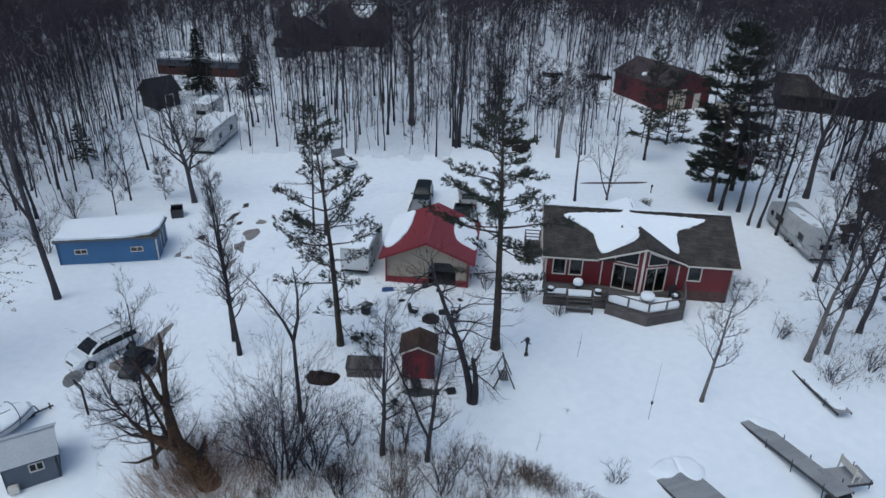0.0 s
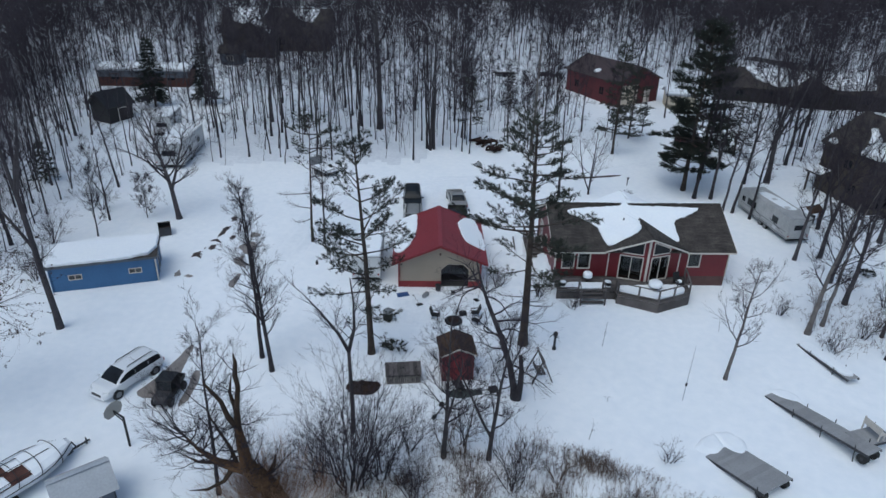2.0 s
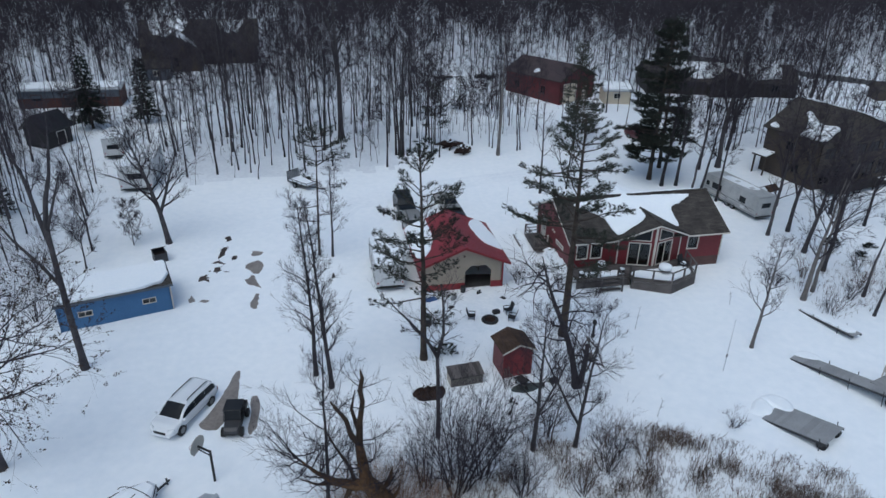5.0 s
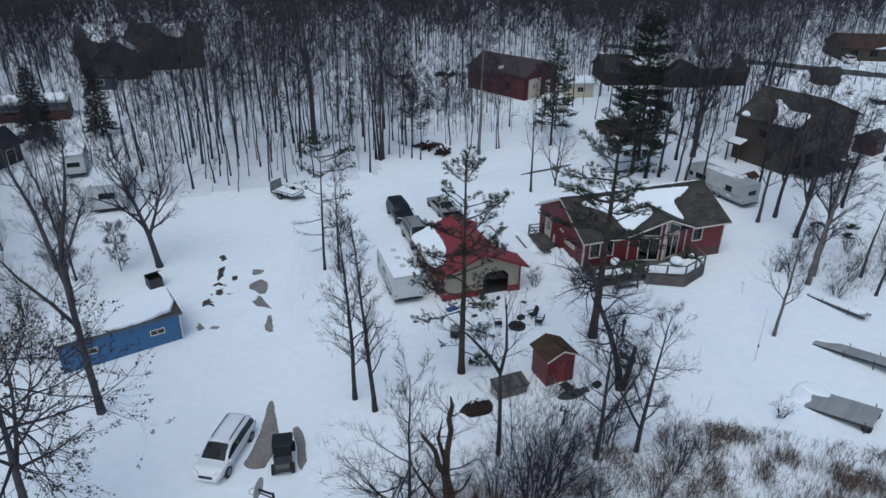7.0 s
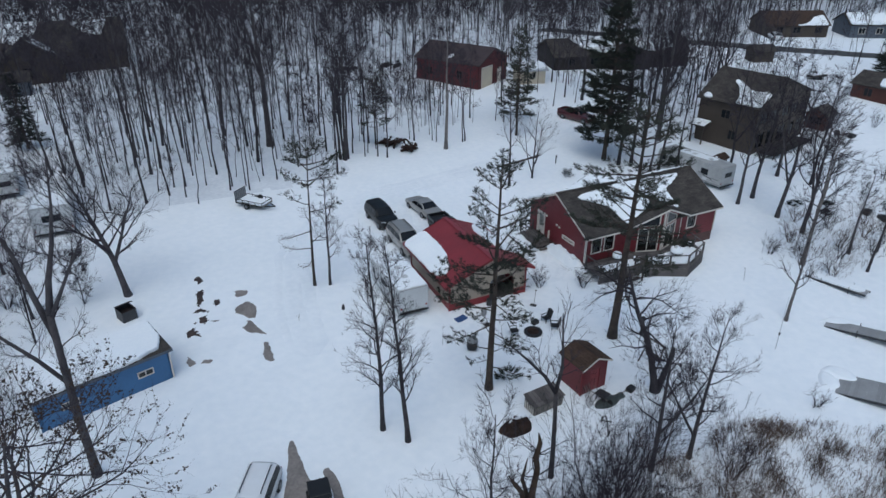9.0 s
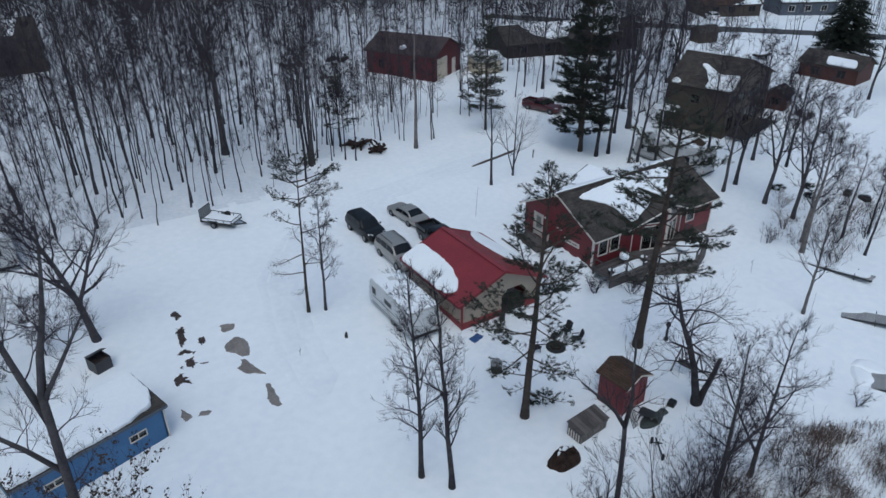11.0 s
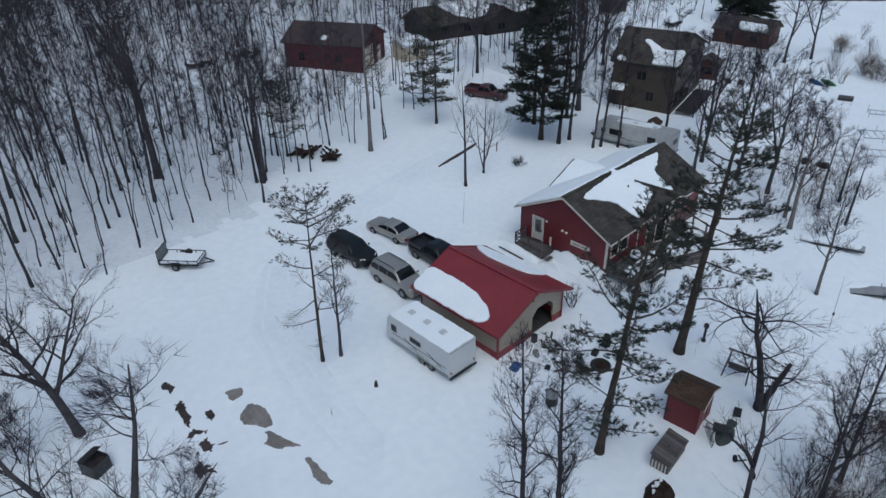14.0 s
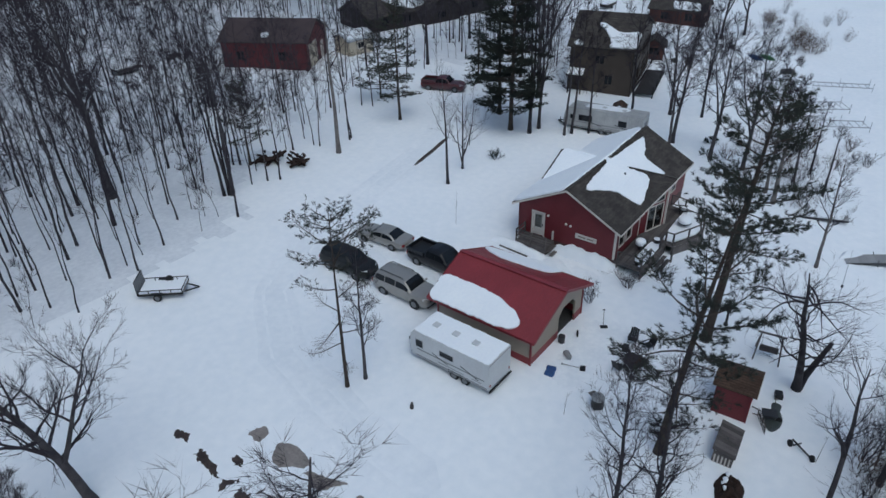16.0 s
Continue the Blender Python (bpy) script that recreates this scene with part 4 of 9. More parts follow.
def simple_house(name, x, y, rz, w, d, eave, ridge, wall, roof, label, windows=(), category="house", snow=(), z=None, over=0.4, doors=(), trim=None, ridge_y=None):
    """A gabled building further off: walls, two roof slopes, and its windows and doors as framed parts. windows: (side, x0, z0, x1, z1)."""
    z = lay(x, y) if z is None else z
    h = thing(name, x, y, z, rz, label, category)
    ms = {"s": (pose(0, 0, 0), w), "n": (pose(w, d, 0, 0, 0, 180), w), "e": (pose(w, 0, 0, 0, 0, 90), d), "w": (pose(0, d, 0, 0, 0, -90), d)}
    for key, (m, ln) in ms.items():
        holes = [q[1:5] for q in windows if q[0] == key] + [q[1:5] for q in doors if q[0] == key]
        part("wall", wall_panel(ln, eave, holes, base=-0.5), wall, h).matrix_basis = m
    for xx, t in ((0.0, 0.14), (w, -0.14)):
        ry = d / 2 if ridge_y is None else ridge_y
        v = [(xx, 0.02, eave), (xx, d - 0.02, eave), (xx, ry, ridge)]
        part("gable_wall", Mesher().add(v + [(a + t, b, c) for a, b, c in v], [(0, 1, 2), (5, 4, 3), (0, 3, 4, 1), (1, 4, 5, 2), (2, 5, 3, 0)]), wall, h)
    for s in gable_roof(0, w, 0, d, eave, ridge, ridge_y, over, over):
        part("roof", s, roof, h, uv=True)
    for q in windows:
        window(h, ms[q[0]][0], *q[1:5], trim=0.10, material=trim, glassy=False)
    for q in doors:
        pd = put(part("door", Mesher().box(q[1], 0.03, q[2], q[3], 0.09, q[4]), q[5] if len(q) > 5 else WHITE_TRIM, h, "panelled door"), ms[q[0]][0])
        part("door_frame", Mesher().box(q[1] - 0.1, -0.03, q[2], q[1], 0.05, q[4] + 0.1).box(q[3], -0.03, q[2], q[3] + 0.1, 0.05, q[4] + 0.1).box(q[1], -0.03, q[4], q[3], 0.05, q[4] + 0.1), WHITE_TRIM, pd)
    part("floor_slab", Mesher().box(0.15, 0.15, -0.4, w - 0.15, d - 0.15, -0.1), DARK_IN, h)
    M = pose(x, y, z, 0, 0, rz)
    ry = d / 2 if ridge_y is None else ridge_y
    for i, (side, outline) in enumerate(snow):
        k = (ridge - eave) / (ry if side < 0 else d - ry)
        snow_cap("roof_snow", outline[::1], (lambda u, v, k=k, side=side: M @ Vector((u, ry + side * v, ridge - k * v + 0.16))), M.to_3x3() @ Vector((0, side * k, 1)), 0.2,
                 "snow patch on a neighbouring roof", seed=40 + i)
    return h


# red pole barn at the back of the clearing: long side to the yard, doors to the east
simple_house("red_barn", 15.9, 111.5, -59, 12.4, 9.0, 3.6, 5.6, DARK_RED, BARN_ROOF, "dark red barn with brown roof and pale doors", category="barn", trim=DARK_RED,
             windows=[("s", 2.2, 1.0, 3.2, 2.2), ("s", 8.2, 1.0, 9.2, 2.2)],
             doors=[("e", 1.0, -0.4, 4.2, 2.9, PALE_WALL), ("e", 6.0, -0.3, 7.1, 2.1, WHITE_TRIM)],
             snow=[(-1, [(5.6, 3.3), (6.3, 2.9), (6.9, 3.2), (6.7, 3.9), (5.9, 4.0)])])
simple_house("cream_shed", 30.3, 101.0, -8, 4.4, 3.6, 2.3, 3.0, PALE_WALL, GREY_ROOF, "small cream shed with a snowy flat roof", category="shed",
             windows=[("s", 1.6, 1.0, 2.6, 1.8)], snow=[(-1, [(-0.2, 0.05), (4.5, 0.05), (4.5, 1.9), (-0.2, 1.9)]), (1, [(-0.2, 0.05), (4.5, 0.05), (4.5, 1.9), (-0.2, 1.9)])])
# tall brown neighbour
simple_house("brown_house", 53.91, 65.25, 105.6, 7.9, 13.8, 5.9, 8.9, BROWN_WALL, SHINGLE, "two-storey brown-sided lake house with dark shingle roof",
             windows=[("w", 0.8, 3.7, 2.6, 5.0), ("w", 3.2, 3.7, 5.0, 5.0), ("w", 6.4, 3.7, 8.2, 5.0), ("w", 8.8, 3.7, 10.6, 5.0), ("w", 0.8, 0.6, 2.6, 2.5), ("w", 3.4, 0.4, 5.4, 2.5), ("w", 6.2, 0.4, 8.2, 2.5), ("w", 8.8, 0.6, 10.6, 2.5), ("w", 11.4, 0.6, 12.8, 2.5), ("w", 11.4, 3.7, 12.8, 5.0),
                      ("n", 4.6, 1.3, 5.5, 2.4), ("n", 3.2, 3.8, 4.3, 4.8), ("s", 3.0, 3.4, 4.4, 4.6)],
             snow=[(1, [(-0.3, 5.0), (3.2, 5.05), (3.0, 4.4), (3.4, 3.6), (4.2, 2.6), (5.2, 1.9), (4.8, 1.6), (3.6, 2.2), (2.4, 2.9), (1.2, 2.9), (-0.3, 2.6)]), (1, [(6.2, 5.0), (7.6, 5.0), (7.4, 4.3), (6.6, 4.4)]),
                   (-1, [(0.4, 0.4), (7.6, 0.4), (7.6, 8.6), (0.4, 8.6)])], trim=BROWN_WALL, ridge_y=9.0)
bh = thing("entry_porch", 38.2, 67.9, lay(38, 67), 15.6, "small entry porch with a snowy roof beside the brown house", "porch")
for x, y in ((-0.9, -0.8), (-0.9, 0.8)):
    part("post", Mesher().box(x - 0.08, y - 0.08, -0.3, x + 0.08, y + 0.08, 2.5), BROWN_WALL, bh)
part("roof", Mesher().slab([(-1.2, -1.1, 2.5), (0.45, -1.1, 2.9), (0.45, 1.1, 2.9), (-1.2, 1.1, 2.5)], 0.12), SHINGLE, bh, uv=True)
part("snow", Mesher().slab([(-1.15, -1.0, 2.63), (0.4, -1.0, 3.03), (0.4, 1.0, 3.03), (-1.15, 1.0, 2.63)], 0.13), ROOF_SNOW, bh, bevel=0.05)
ld = thing("lake_deck", 40.9, 61.2, lay(41, 61), 15.6, "dark stained ground-level deck along the brown house", "deck")
for i in range(12):
    part("board", Mesher().box(0.3, -2.4 + i * 0.2, 0.42, 10.8, -2.22 + i * 0.2, 0.47), DARK_WALL, ld)
for x in (0.4, 3.8, 7.2, 10.6):
    part("post", Mesher().box(x - 0.06, -2.35, -0.4, x + 0.06, -2.23, 1.4), DARK_WALL, ld)
part("rail", Mesher().box(0.34, -2.36, 1.36, 10.66, -2.22, 1.42), DARK_WALL, ld)
simple_house("lake_hut", 57.6, 64.6, 20, 3.2, 2.8, 2.1, 3.0, RUST_WALL, SHINGLE, "small rust-brown hut with dark roof by the lake", category="shed", windows=[("w", 0.6, 0.8, 2.2, 1.8), ("s", 0.7, 0.8, 2.5, 1.8)], trim=RUST_WALL)
# long dark house behind, and others
simple_house("long_dark_house", 41.0, 107.5, -12, 26.5, 9.0, 2.4, 4.7, DARK_WALL, SHINGLE, "long low dark-stained house with snow on its roof",
             windows=[("s", a, 0.8, a + 1.4, 1.9) for a in (2.5, 7.0, 12.0, 17.5, 22.0)],
             snow=[(-1, [(4.0, 0.1), (24.5, 0.1), (24.0, 3.6), (19.0, 4.2), (14.0, 3.4), (9.0, 4.3), (6.0, 3.0)]), (1, [(0, 0.2), (26, 0.2), (26, 4.6), (0, 4.6)])], trim=DARK_WALL)
simple_house("gable_wing", 58.5, 102.4, 78, 7.5, 7.5, 2.4, 4.4, DARK_WALL, SHINGLE, "dark gabled wing of a low house", windows=[("w", 2.5, 0.8, 4.2, 1.9)], trim=DARK_WALL)
simple_house("big_dark_house", -50.2, 134.5, 4, 21.5, 12.0, 3.6, 7.6, BROWN_WALL, SHINGLE, "large dark timber house deep in the woods with snowy roof",
             windows=[("s", a, 1.2, a + 1.5, 2.8) for a in (2.0, 6.5, 11.0, 16.0)],
             snow=[(-1, [(1.0, 0.3), (9.0, 0.2), (8.0, 2.6), (5.0, 4.4), (2.0, 3.4)]), (-1, [(13.5, 0.6), (19.5, 0.4), (18.0, 3.6), (15.5, 3.2)]), (1, [(0, 0.2), (21, 0.2), (21, 6.0), (0, 6.0)])], trim=BROWN_WALL)
simple_house("cross_gable_house", -38.5, 129.2, 94, 7.0, 9.0, 3.4, 6.6, BROWN_WALL, SHINGLE, "dark cross-gabled wing of the house in the woods",
             windows=[("w", 3.2, 1.0, 5.0, 2.6)], snow=[(-1, [(0.2, 0.3), (5.5, 0.3), (4.8, 3.0), (1.5, 3.8)])], trim=BROWN_WALL)
simple_house("mobile_home", -61.7, 105.0, 2, 14.5, 4.3, 2.7, 3.2, RUST_WALL, GREY_ROOF, "long rust-red mobile home with pale upper band and snowy roof",
             windows=[("s", a, 1.1, a + 1.3, 2.0) for a in (2.0, 6.5, 11.0)],
             snow=[(-1, [(0, 0.1), (14.5, 0.1), (14.5, 2.2), (0, 2.2)]), (1, [(0, 0.1), (14.5, 0.1), (14.5, 2.2), (0, 2.2)])], category="mobile home", trim=RUST_WALL)
part("upper_band", Mesher().box(0.05, -0.03, 1.5, 14.45, -0.005, 2.65), GREY_WALL, bpy.data.objects["mobile_home"], "pale grey upper siding")
simple_house("black_shed", -51.2, 85.2, 60, 3.8, 3.8, 2.5, 4.1, BLACK, BLACK, "small black gabled shed", category="shed", doors=[("s", 1.6, -0.3, 2.8, 1.9, DARK_WALL)])
simple_house("small_grey_cabin", -47.0, 122.0, 0, 4.0, 3.5, 2.3, 3.3, GREY_WALL, SHINGLE, "small grey cabin among the trees", category="shed", windows=[("s", 1.4, 0.9, 2.4, 1.7)])
simple_house("rust_cabin", 85.5, 68.2, 100, 9.0, 6.5, 2.5, 4.0, RUST_WALL, SHINGLE, "dark rust-brown cabin near the frozen shore",
             windows=[("n", 2.0, 0.8, 3.2, 2.0), ("n", 6.0, 0.8, 7.2, 2.0)], trim=RUST_WALL, snow=[(1, [(1.0, 1.6), (5.5, 1.4), (5.0, 3.3), (0.4, 3.4)])])
simple_house("brown_ranch_house", 104.0, 117.5, -22, 14.0, 9.0, 2.6, 5.0, BROWN_WALL, BROWN_SHINGLE, "brown ranch house across the road, half its roof snowed over",
             windows=[("s", a, 0.9, a + 1.6, 2.1) for a in (2.0, 6.0, 11.0)], trim=BROWN_WALL, snow=[(-1, [(8.6, 4.5), (6.4, 4.9), (13.8, 4.9), (13.8, 1.6), (11.4, 2.2), (10.2, 3.4)])])
simple_house("grey_ranch_house", 122.0, 110.5, -26, 14.0, 8.0, 2.8, 4.8, GREY_WALL, SHINGLE, "grey ranch house across the road under snow",
             windows=[("s", a, 0.9, a + 1.4, 2.1) for a in (2.0, 6.0, 10.0)], snow=[(-1, [(0, 0.2), (14, 0.2), (14, 4.2), (0, 4.2)])])
simple_house("brown_garden_shed", 81.2, 99.4, -12, 4.2, 3.0, 2.1, 3.0, BROWN_WALL, SHINGLE, "small brown garden shed", category="shed")


# ---------------------------------------------------------------- the small red shed
def red_shed():
    x, y, r = -4.98, 32.12, 7.2
    z = lay(x, y)
    w, d, e, p = 2.12, 1.95, 2.25, 2.74
    s = thing("red_shed", x, y, z, r, "small red garden shed with brown shingle gable roof", "shed")
    part("wall", wall_panel(w, e, [(0.75, -0.1, 1.55, 1.75)], base=-0.35), RED_SIDING, s)
    part("door", Mesher().box(0.75, 0.04, 0.0, 1.55, 0.08, 1.75), RED_TRIM, s, "red plank door", bevel=0.01)
    for m, ln in ((pose(w, d, 0, 0, 0, 180), w), (pose(w, 0, 0, 0, 0, 90), d), (pose(0, d, 0, 0, 0, -90), d)):
        part("wall", wall_panel(ln, e, [], t=0.1, base=-0.35), RED_SIDING, s).matrix_basis = m
    for yy, t in ((0.0, 0.1), (d, -0.1)):
        v = [(0.01, yy, e), (w - 0.01, yy, e), (w / 2, yy, p)]
        part("gable_wall", Mesher().add(v + [(a, b + t, c) for a, b, c in v], [(0, 1, 2), (5, 4, 3), (0, 3, 4, 1), (1, 4, 5, 2), (2, 5, 3, 0)]), RED_SIDING, s)
    k = (p - e) / (w / 2)
    for sg in (-1, 1):
        ex = -0.22 if sg < 0 else w + 0.22
        ez = e - k * 0.22
        q = [(w / 2, -0.25, p + 0.07), (w / 2, d + 0.2, p + 0.07), (ex, d + 0.2, ez + 0.07), (ex, -0.25, ez + 0.07)]
        if sg > 0:
            q.reverse()
        part("roof", Mesher().slab(q, 0.07), BROWN_SHINGLE, s, "brown asphalt shingles", uv=True)
        part("bargeboard", Mesher().beam((w / 2, -0.265, p + 0.0), (ex, -0.265, ez + 0.0), 0.03, 0.1), WHITE_TRIM, s)
    for xx in (0.0, w):
        part("corner_trim", Mesher().box(xx - 0.03, -0.03, -0.2, xx + 0.03, 0.02, e), RED_TRIM, s)
    return s


red_shed()


def timber_bin():
    x, y = -8.72, 31.62
    b = thing("timber_box", x, y, lay(x, y), 6.8, "weathered grey-brown timber storage box with a sloping lid and slatted front", "storage box")
    w, d = 2.3, 1.05
    # Dark sheet gives the gaps between the slats their shade.
    part("front_panel", Mesher().box(0.02, 0.035, -0.1, w - 0.02, 0.06, 0.78), STEEL, b, "dark sheet standing in for the shaded gap behind the slats")
    for i in range(16):
        part("slat", Mesher().box(0.01 + i * w / 16, 0, -0.1, (i + 0.72) * w / 16, 0.03, 0.5), GREY_WOOD, b)
    part("front_rail", Mesher().box(-0.02, -0.02, 0.5, w + 0.02, 0.034, 0.62), GREY_WOOD, b)
    for xx in (0.0, w - 0.05):
        part("side_panel", Mesher().box(xx, 0.065, -0.1, xx + 0.05, d, 0.82), DECK_WOOD, b)
    for i in range(5):
        part("gate_slat", Mesher().box(-0.035, 0.12 + i * 0.19, -0.05, -0.005, 0.20 + i * 0.19, 0.62), WHITE_TRIM, b, "pale picket")
    part("back_panel", Mesher().box(0.05, d - 0.05, -0.1, w - 0.05, d, 0.98), DECK_WOOD, b)
    for i in range(9):
        a, c = i * (w + 0.16) / 9 - 0.08, (i + 0.95) * (w + 0.16) / 9 - 0.08
        part("lid_board", Mesher().slab([(a, -0.1, 0.80), (c, -0.1, 0.80), (c, d + 0.08, 1.04), (a, d + 0.08, 1.04)], 0.035), DECK_WOOD, b, bevel=0.006)
    part("lid_knob", Mesher().tube([(w / 2, d * 0.55, 0.92), (w / 2, d * 0.55, 0.99)], [0.07, 0.05], 8), STEEL, b)


timber_bin()


def grey_boathouse():
    x, y, r = -24.05, 19.15, 38.0
    z = lay(x, y)
    s = thing("grey_shed", x, y, z, r, "small blue-grey shed with a grey steel roof by the shore", "shed")
    w, d, e, p = 2.6, 2.4, 1.9, 2.65
    part("wall", wall_panel(w, e, [(1.3, 1.0, 1.9, 1.45)], base=-0.4), GREY_WALL, s)
    window(s, pose(0, 0, 0), 1.3, 1.0, 1.9, 1.45, trim=0.06, glassy=False)
    for m, ln in ((pose(w, d, 0, 0, 0, 180), w), (pose(w, 0, 0, 0, 0, 90), d), (pose(0, d, 0, 0, 0, -90), d)):
        part("wall", wall_panel(ln, e, [], t=0.1, base=-0.4), GREY_WALL, s).matrix_basis = m
    for xx, t in ((0.0, 0.1), (w, -0.1)):
        v = [(xx, 0.01, e), (xx, d - 0.01, e), (xx, d / 2, p)]
        part("gable_wall", Mesher().add(v + [(a + t, b, c) for a, b, c in v], [(0, 1, 2), (5, 4, 3), (0, 3, 4, 1), (1, 4, 5, 2), (2, 5, 3, 0)]), GREY_WALL, s)
    for sl in gable_roof(0, w, 0, d, e, p, None, 0.2, 0.25, 0.06):
        part("roof", sl, GREY_ROOF, s, "grey steel roof")
    part("ridge_cap", Mesher().beam((-0.2, d / 2, p + 0.08), (w + 0.2, d / 2, p + 0.08), 0.25, 0.05), GREY_ROOF, s)
    part("air_unit", Mesher().box(0.1, -0.35, 0.1, 0.6, -0.02, 0.55), WHITE_TRIM, s, bevel=0.03)


grey_boathouse()


# ---------------------------------------------------------------- vehicles
def wheel(parent, x, y, r, w, side, rim=None):
    t = part("wheel", Mesher().tube([(x, y - w / 2, r), (x, y - w * 0.35, r), (x, y + w * 0.35, r), (x, y + w / 2, r)], [r * 0.9, r, r, r * 0.9], 18), RUBBER, parent, "black tyre")
    yy = y + side * (w / 2 + 0.005)
    rm = Mesher().tube([(x, yy - side * 0.04, r), (x, yy, r)], [r * 0.64, r * 0.6], 14)
    part("rim", rm, rim or RIM, t, "alloy rim")
    return t


def along(points, x):
    """Height of a broken line at x."""
    for (x0, z0), (x1, z1) in zip(points, points[1:]):
        if x <= x1:
            return z0 + (z1 - z0) * max(0.0, x - x0) / max(1e-6, x1 - x0)
    return points[-1][1]


def car(name, x, y, heading, paint, label, L=4.9, W=1.85, belt=0.95, top=1.45, cab=(0.95, 0.2, -1.2, -1.9), hood=0.85, wb=2.8, r=0.33, category="car",
        rails=False, bed=None, boxy=0.0, rim=None, z=None, group="", pillar=0.035):
    """A road vehicle: one shell lofted from sill to roof, glass set on it, wheels and lamps. x points forwards."""
    v = thing(name, x, y, (land(x, y) if z is None else z) - 0.05, heading, label, category, group)
    f, b = L / 2, -L / 2
    hw = W / 2
    a0, a1, c1, c0 = cab
    tw = hw * (0.74 + 0.1 * boxy)
    crest = [(b, belt * 0.86), (b + 0.05, belt * (0.93 if c0 - b > 0.3 else 0.9)), (c0, belt), (c0 + (c1 - c0) * 0.55, belt + (top - belt) * 0.66), (c1, top - 0.06), ((c1 + a1) / 2, top), (a1, top - 0.06), (a1 + (a0 - a1) * 0.5, belt + (top - belt) * 0.54),
             (a0, belt - 0.02), (a0 + (f - a0) * 0.5, hood + 0.035), (f - 0.32, hood - 0.05), (f - 0.10, hood - 0.18), (f, hood - 0.32)]
    flank = [(b, 0.86), (b + 0.12, 0.955), (b + 0.5, 1.0), (a0, 1.0), (f - 0.6, 0.965), (f - 0.25, 0.89), (f - 0.06, 0.76), (f, 0.62)]
    sill = [(b, 0.42), (b + 0.3, 0.27), (f - 0.3, 0.27), (f, 0.36)]

    def shape(xx):
        w, zr = hw * along(flank, xx), along(crest, xx)
        zb = min(belt - 0.02 if xx <= a0 else along(crest, xx) - 0.03, zr - 0.015)
        g = min(1.0, max(0.0, (zr - zb - 0.02) / (top - belt)))
        return w, zr, zb, g, 0.89 * w * (1 - g) + tw * g

    def section(xx):
        w, zr, zb, g, e = shape(xx)
        z0 = along(sill, xx)
        half = [(0.86 * w, z0), (w, z0 + 0.35 * (zb - z0)), (0.995 * w, z0 + 0.78 * (zb - z0)), (0.955 * w, zb), (0.955 * w + (e - 0.955 * w) * 0.9, zb + (zr - zb) * 0.82), (e * 0.86, zr - 0.02 * g), (e * 0.45, zr + 0.012)]
        return [(xx, -yy, zz) for yy, zz in half] + [(xx, yy, zz) for yy, zz in reversed(half)]

    xs = sorted({round(b + L * i / 26, 3) for i in range(27)} | {round(p[0], 3) for p in crest})
    part("body", Mesher().loft([section(xx) for xx in xs]), paint, v, smooth=True)

    def screen(nm, x0, x1):
        rings_ = []
        for xx in sorted({x0 + (x1 - x0) * i / 9 for i in range(10)} | {q for q in xs if min(x0, x1) < q < max(x0, x1)}):
            w, zr, zb, g, e = shape(xx)
            line = [(-e * 0.87, zr - 0.02 * g), (-e * 0.45, zr + 0.012), (e * 0.45, zr + 0.012), (e * 0.87, zr - 0.02 * g)]
            rings_.append([(xx, yy, zz + 0.018) for yy, zz in line] + [(xx, yy, zz - 0.03) for yy, zz in reversed(line)])
        part(nm, Mesher().loft(rings_), CAR_GLASS, v, "dark tinted glass", smooth=False)

    screen("windshield", a1 + 0.05, a0 - 0.05)
    screen("rear_window", c1 - 0.03, c0 + 0.04)
    lo, hi = c0 + 0.16, a0 - 0.22
    cuts = [lo, lo + (hi - lo) * 0.30, lo + (hi - lo) * 0.62, hi] if c1 < -1.5 else [lo, lo + (hi - lo) * 0.5, hi]
    for s in (-1, 1):
        for k in range(len(cuts) - 1):
            g0, g1 = cuts[k] + pillar, cuts[k + 1] - pillar
            rings_ = []
            for i in range(6):
                xx = g0 + (g1 - g0) * i / 5
                w, zr, zb, g, e = shape(xx)
                h0, h1 = 0.10, max(0.13, 0.94 - 0.04 / max(0.05, zr - zb))
                pts = [((0.955 * w + (e - 0.955 * w) * 0.9 * u) + o, zb + (zr - zb) * 0.82 * u) for u, o in ((h0, 0.012), (h1, 0.012), (h1, -0.03), (h0, -0.03))]
                rings_.append([(xx, s * yy, zz) for yy, zz in pts])
            part("side_window", Mesher().loft(rings_), CAR_GLASS, v, "dark tinted glass")
    for s in (-1, 1):
        for xx in (wb / 2, -wb / 2):
            part("wheel_arch", Mesher().disc((xx, s * (hw * 0.985 - 0.02), r + 0.02), (0, 1, 0), r * 1.16, 0.06, 18), BLACK, v)
            wheel(v, xx, s * (hw - 0.09), r, 0.22, s, rim)
        part("headlight", Mesher().slab([(f - 0.12, s * hw * 0.50, hood - 0.22), (f - 0.34, s * hw * 0.90, hood - 0.20), (f - 0.40, s * hw * 0.90, hood - 0.06), (f - 0.16, s * hw * 0.50, hood - 0.10)][::-s], 0.05), LAMP_CLEAR, v, bevel=0.0)
        part("tail_light", Mesher().box(b - 0.01, min(s * hw * 0.62, s * hw * 0.90), belt * 0.62, b + 0.12, max(s * hw * 0.62, s * hw * 0.90), belt * 0.86), LAMP_RED, v)
        part("mirror", Mesher().box(a0 - 0.22, min(s * hw, s * (hw + 0.17)), belt - 0.02, a0 - 0.08, max(s * hw, s * (hw + 0.17)), belt + 0.12), paint, v, bevel=0.03)
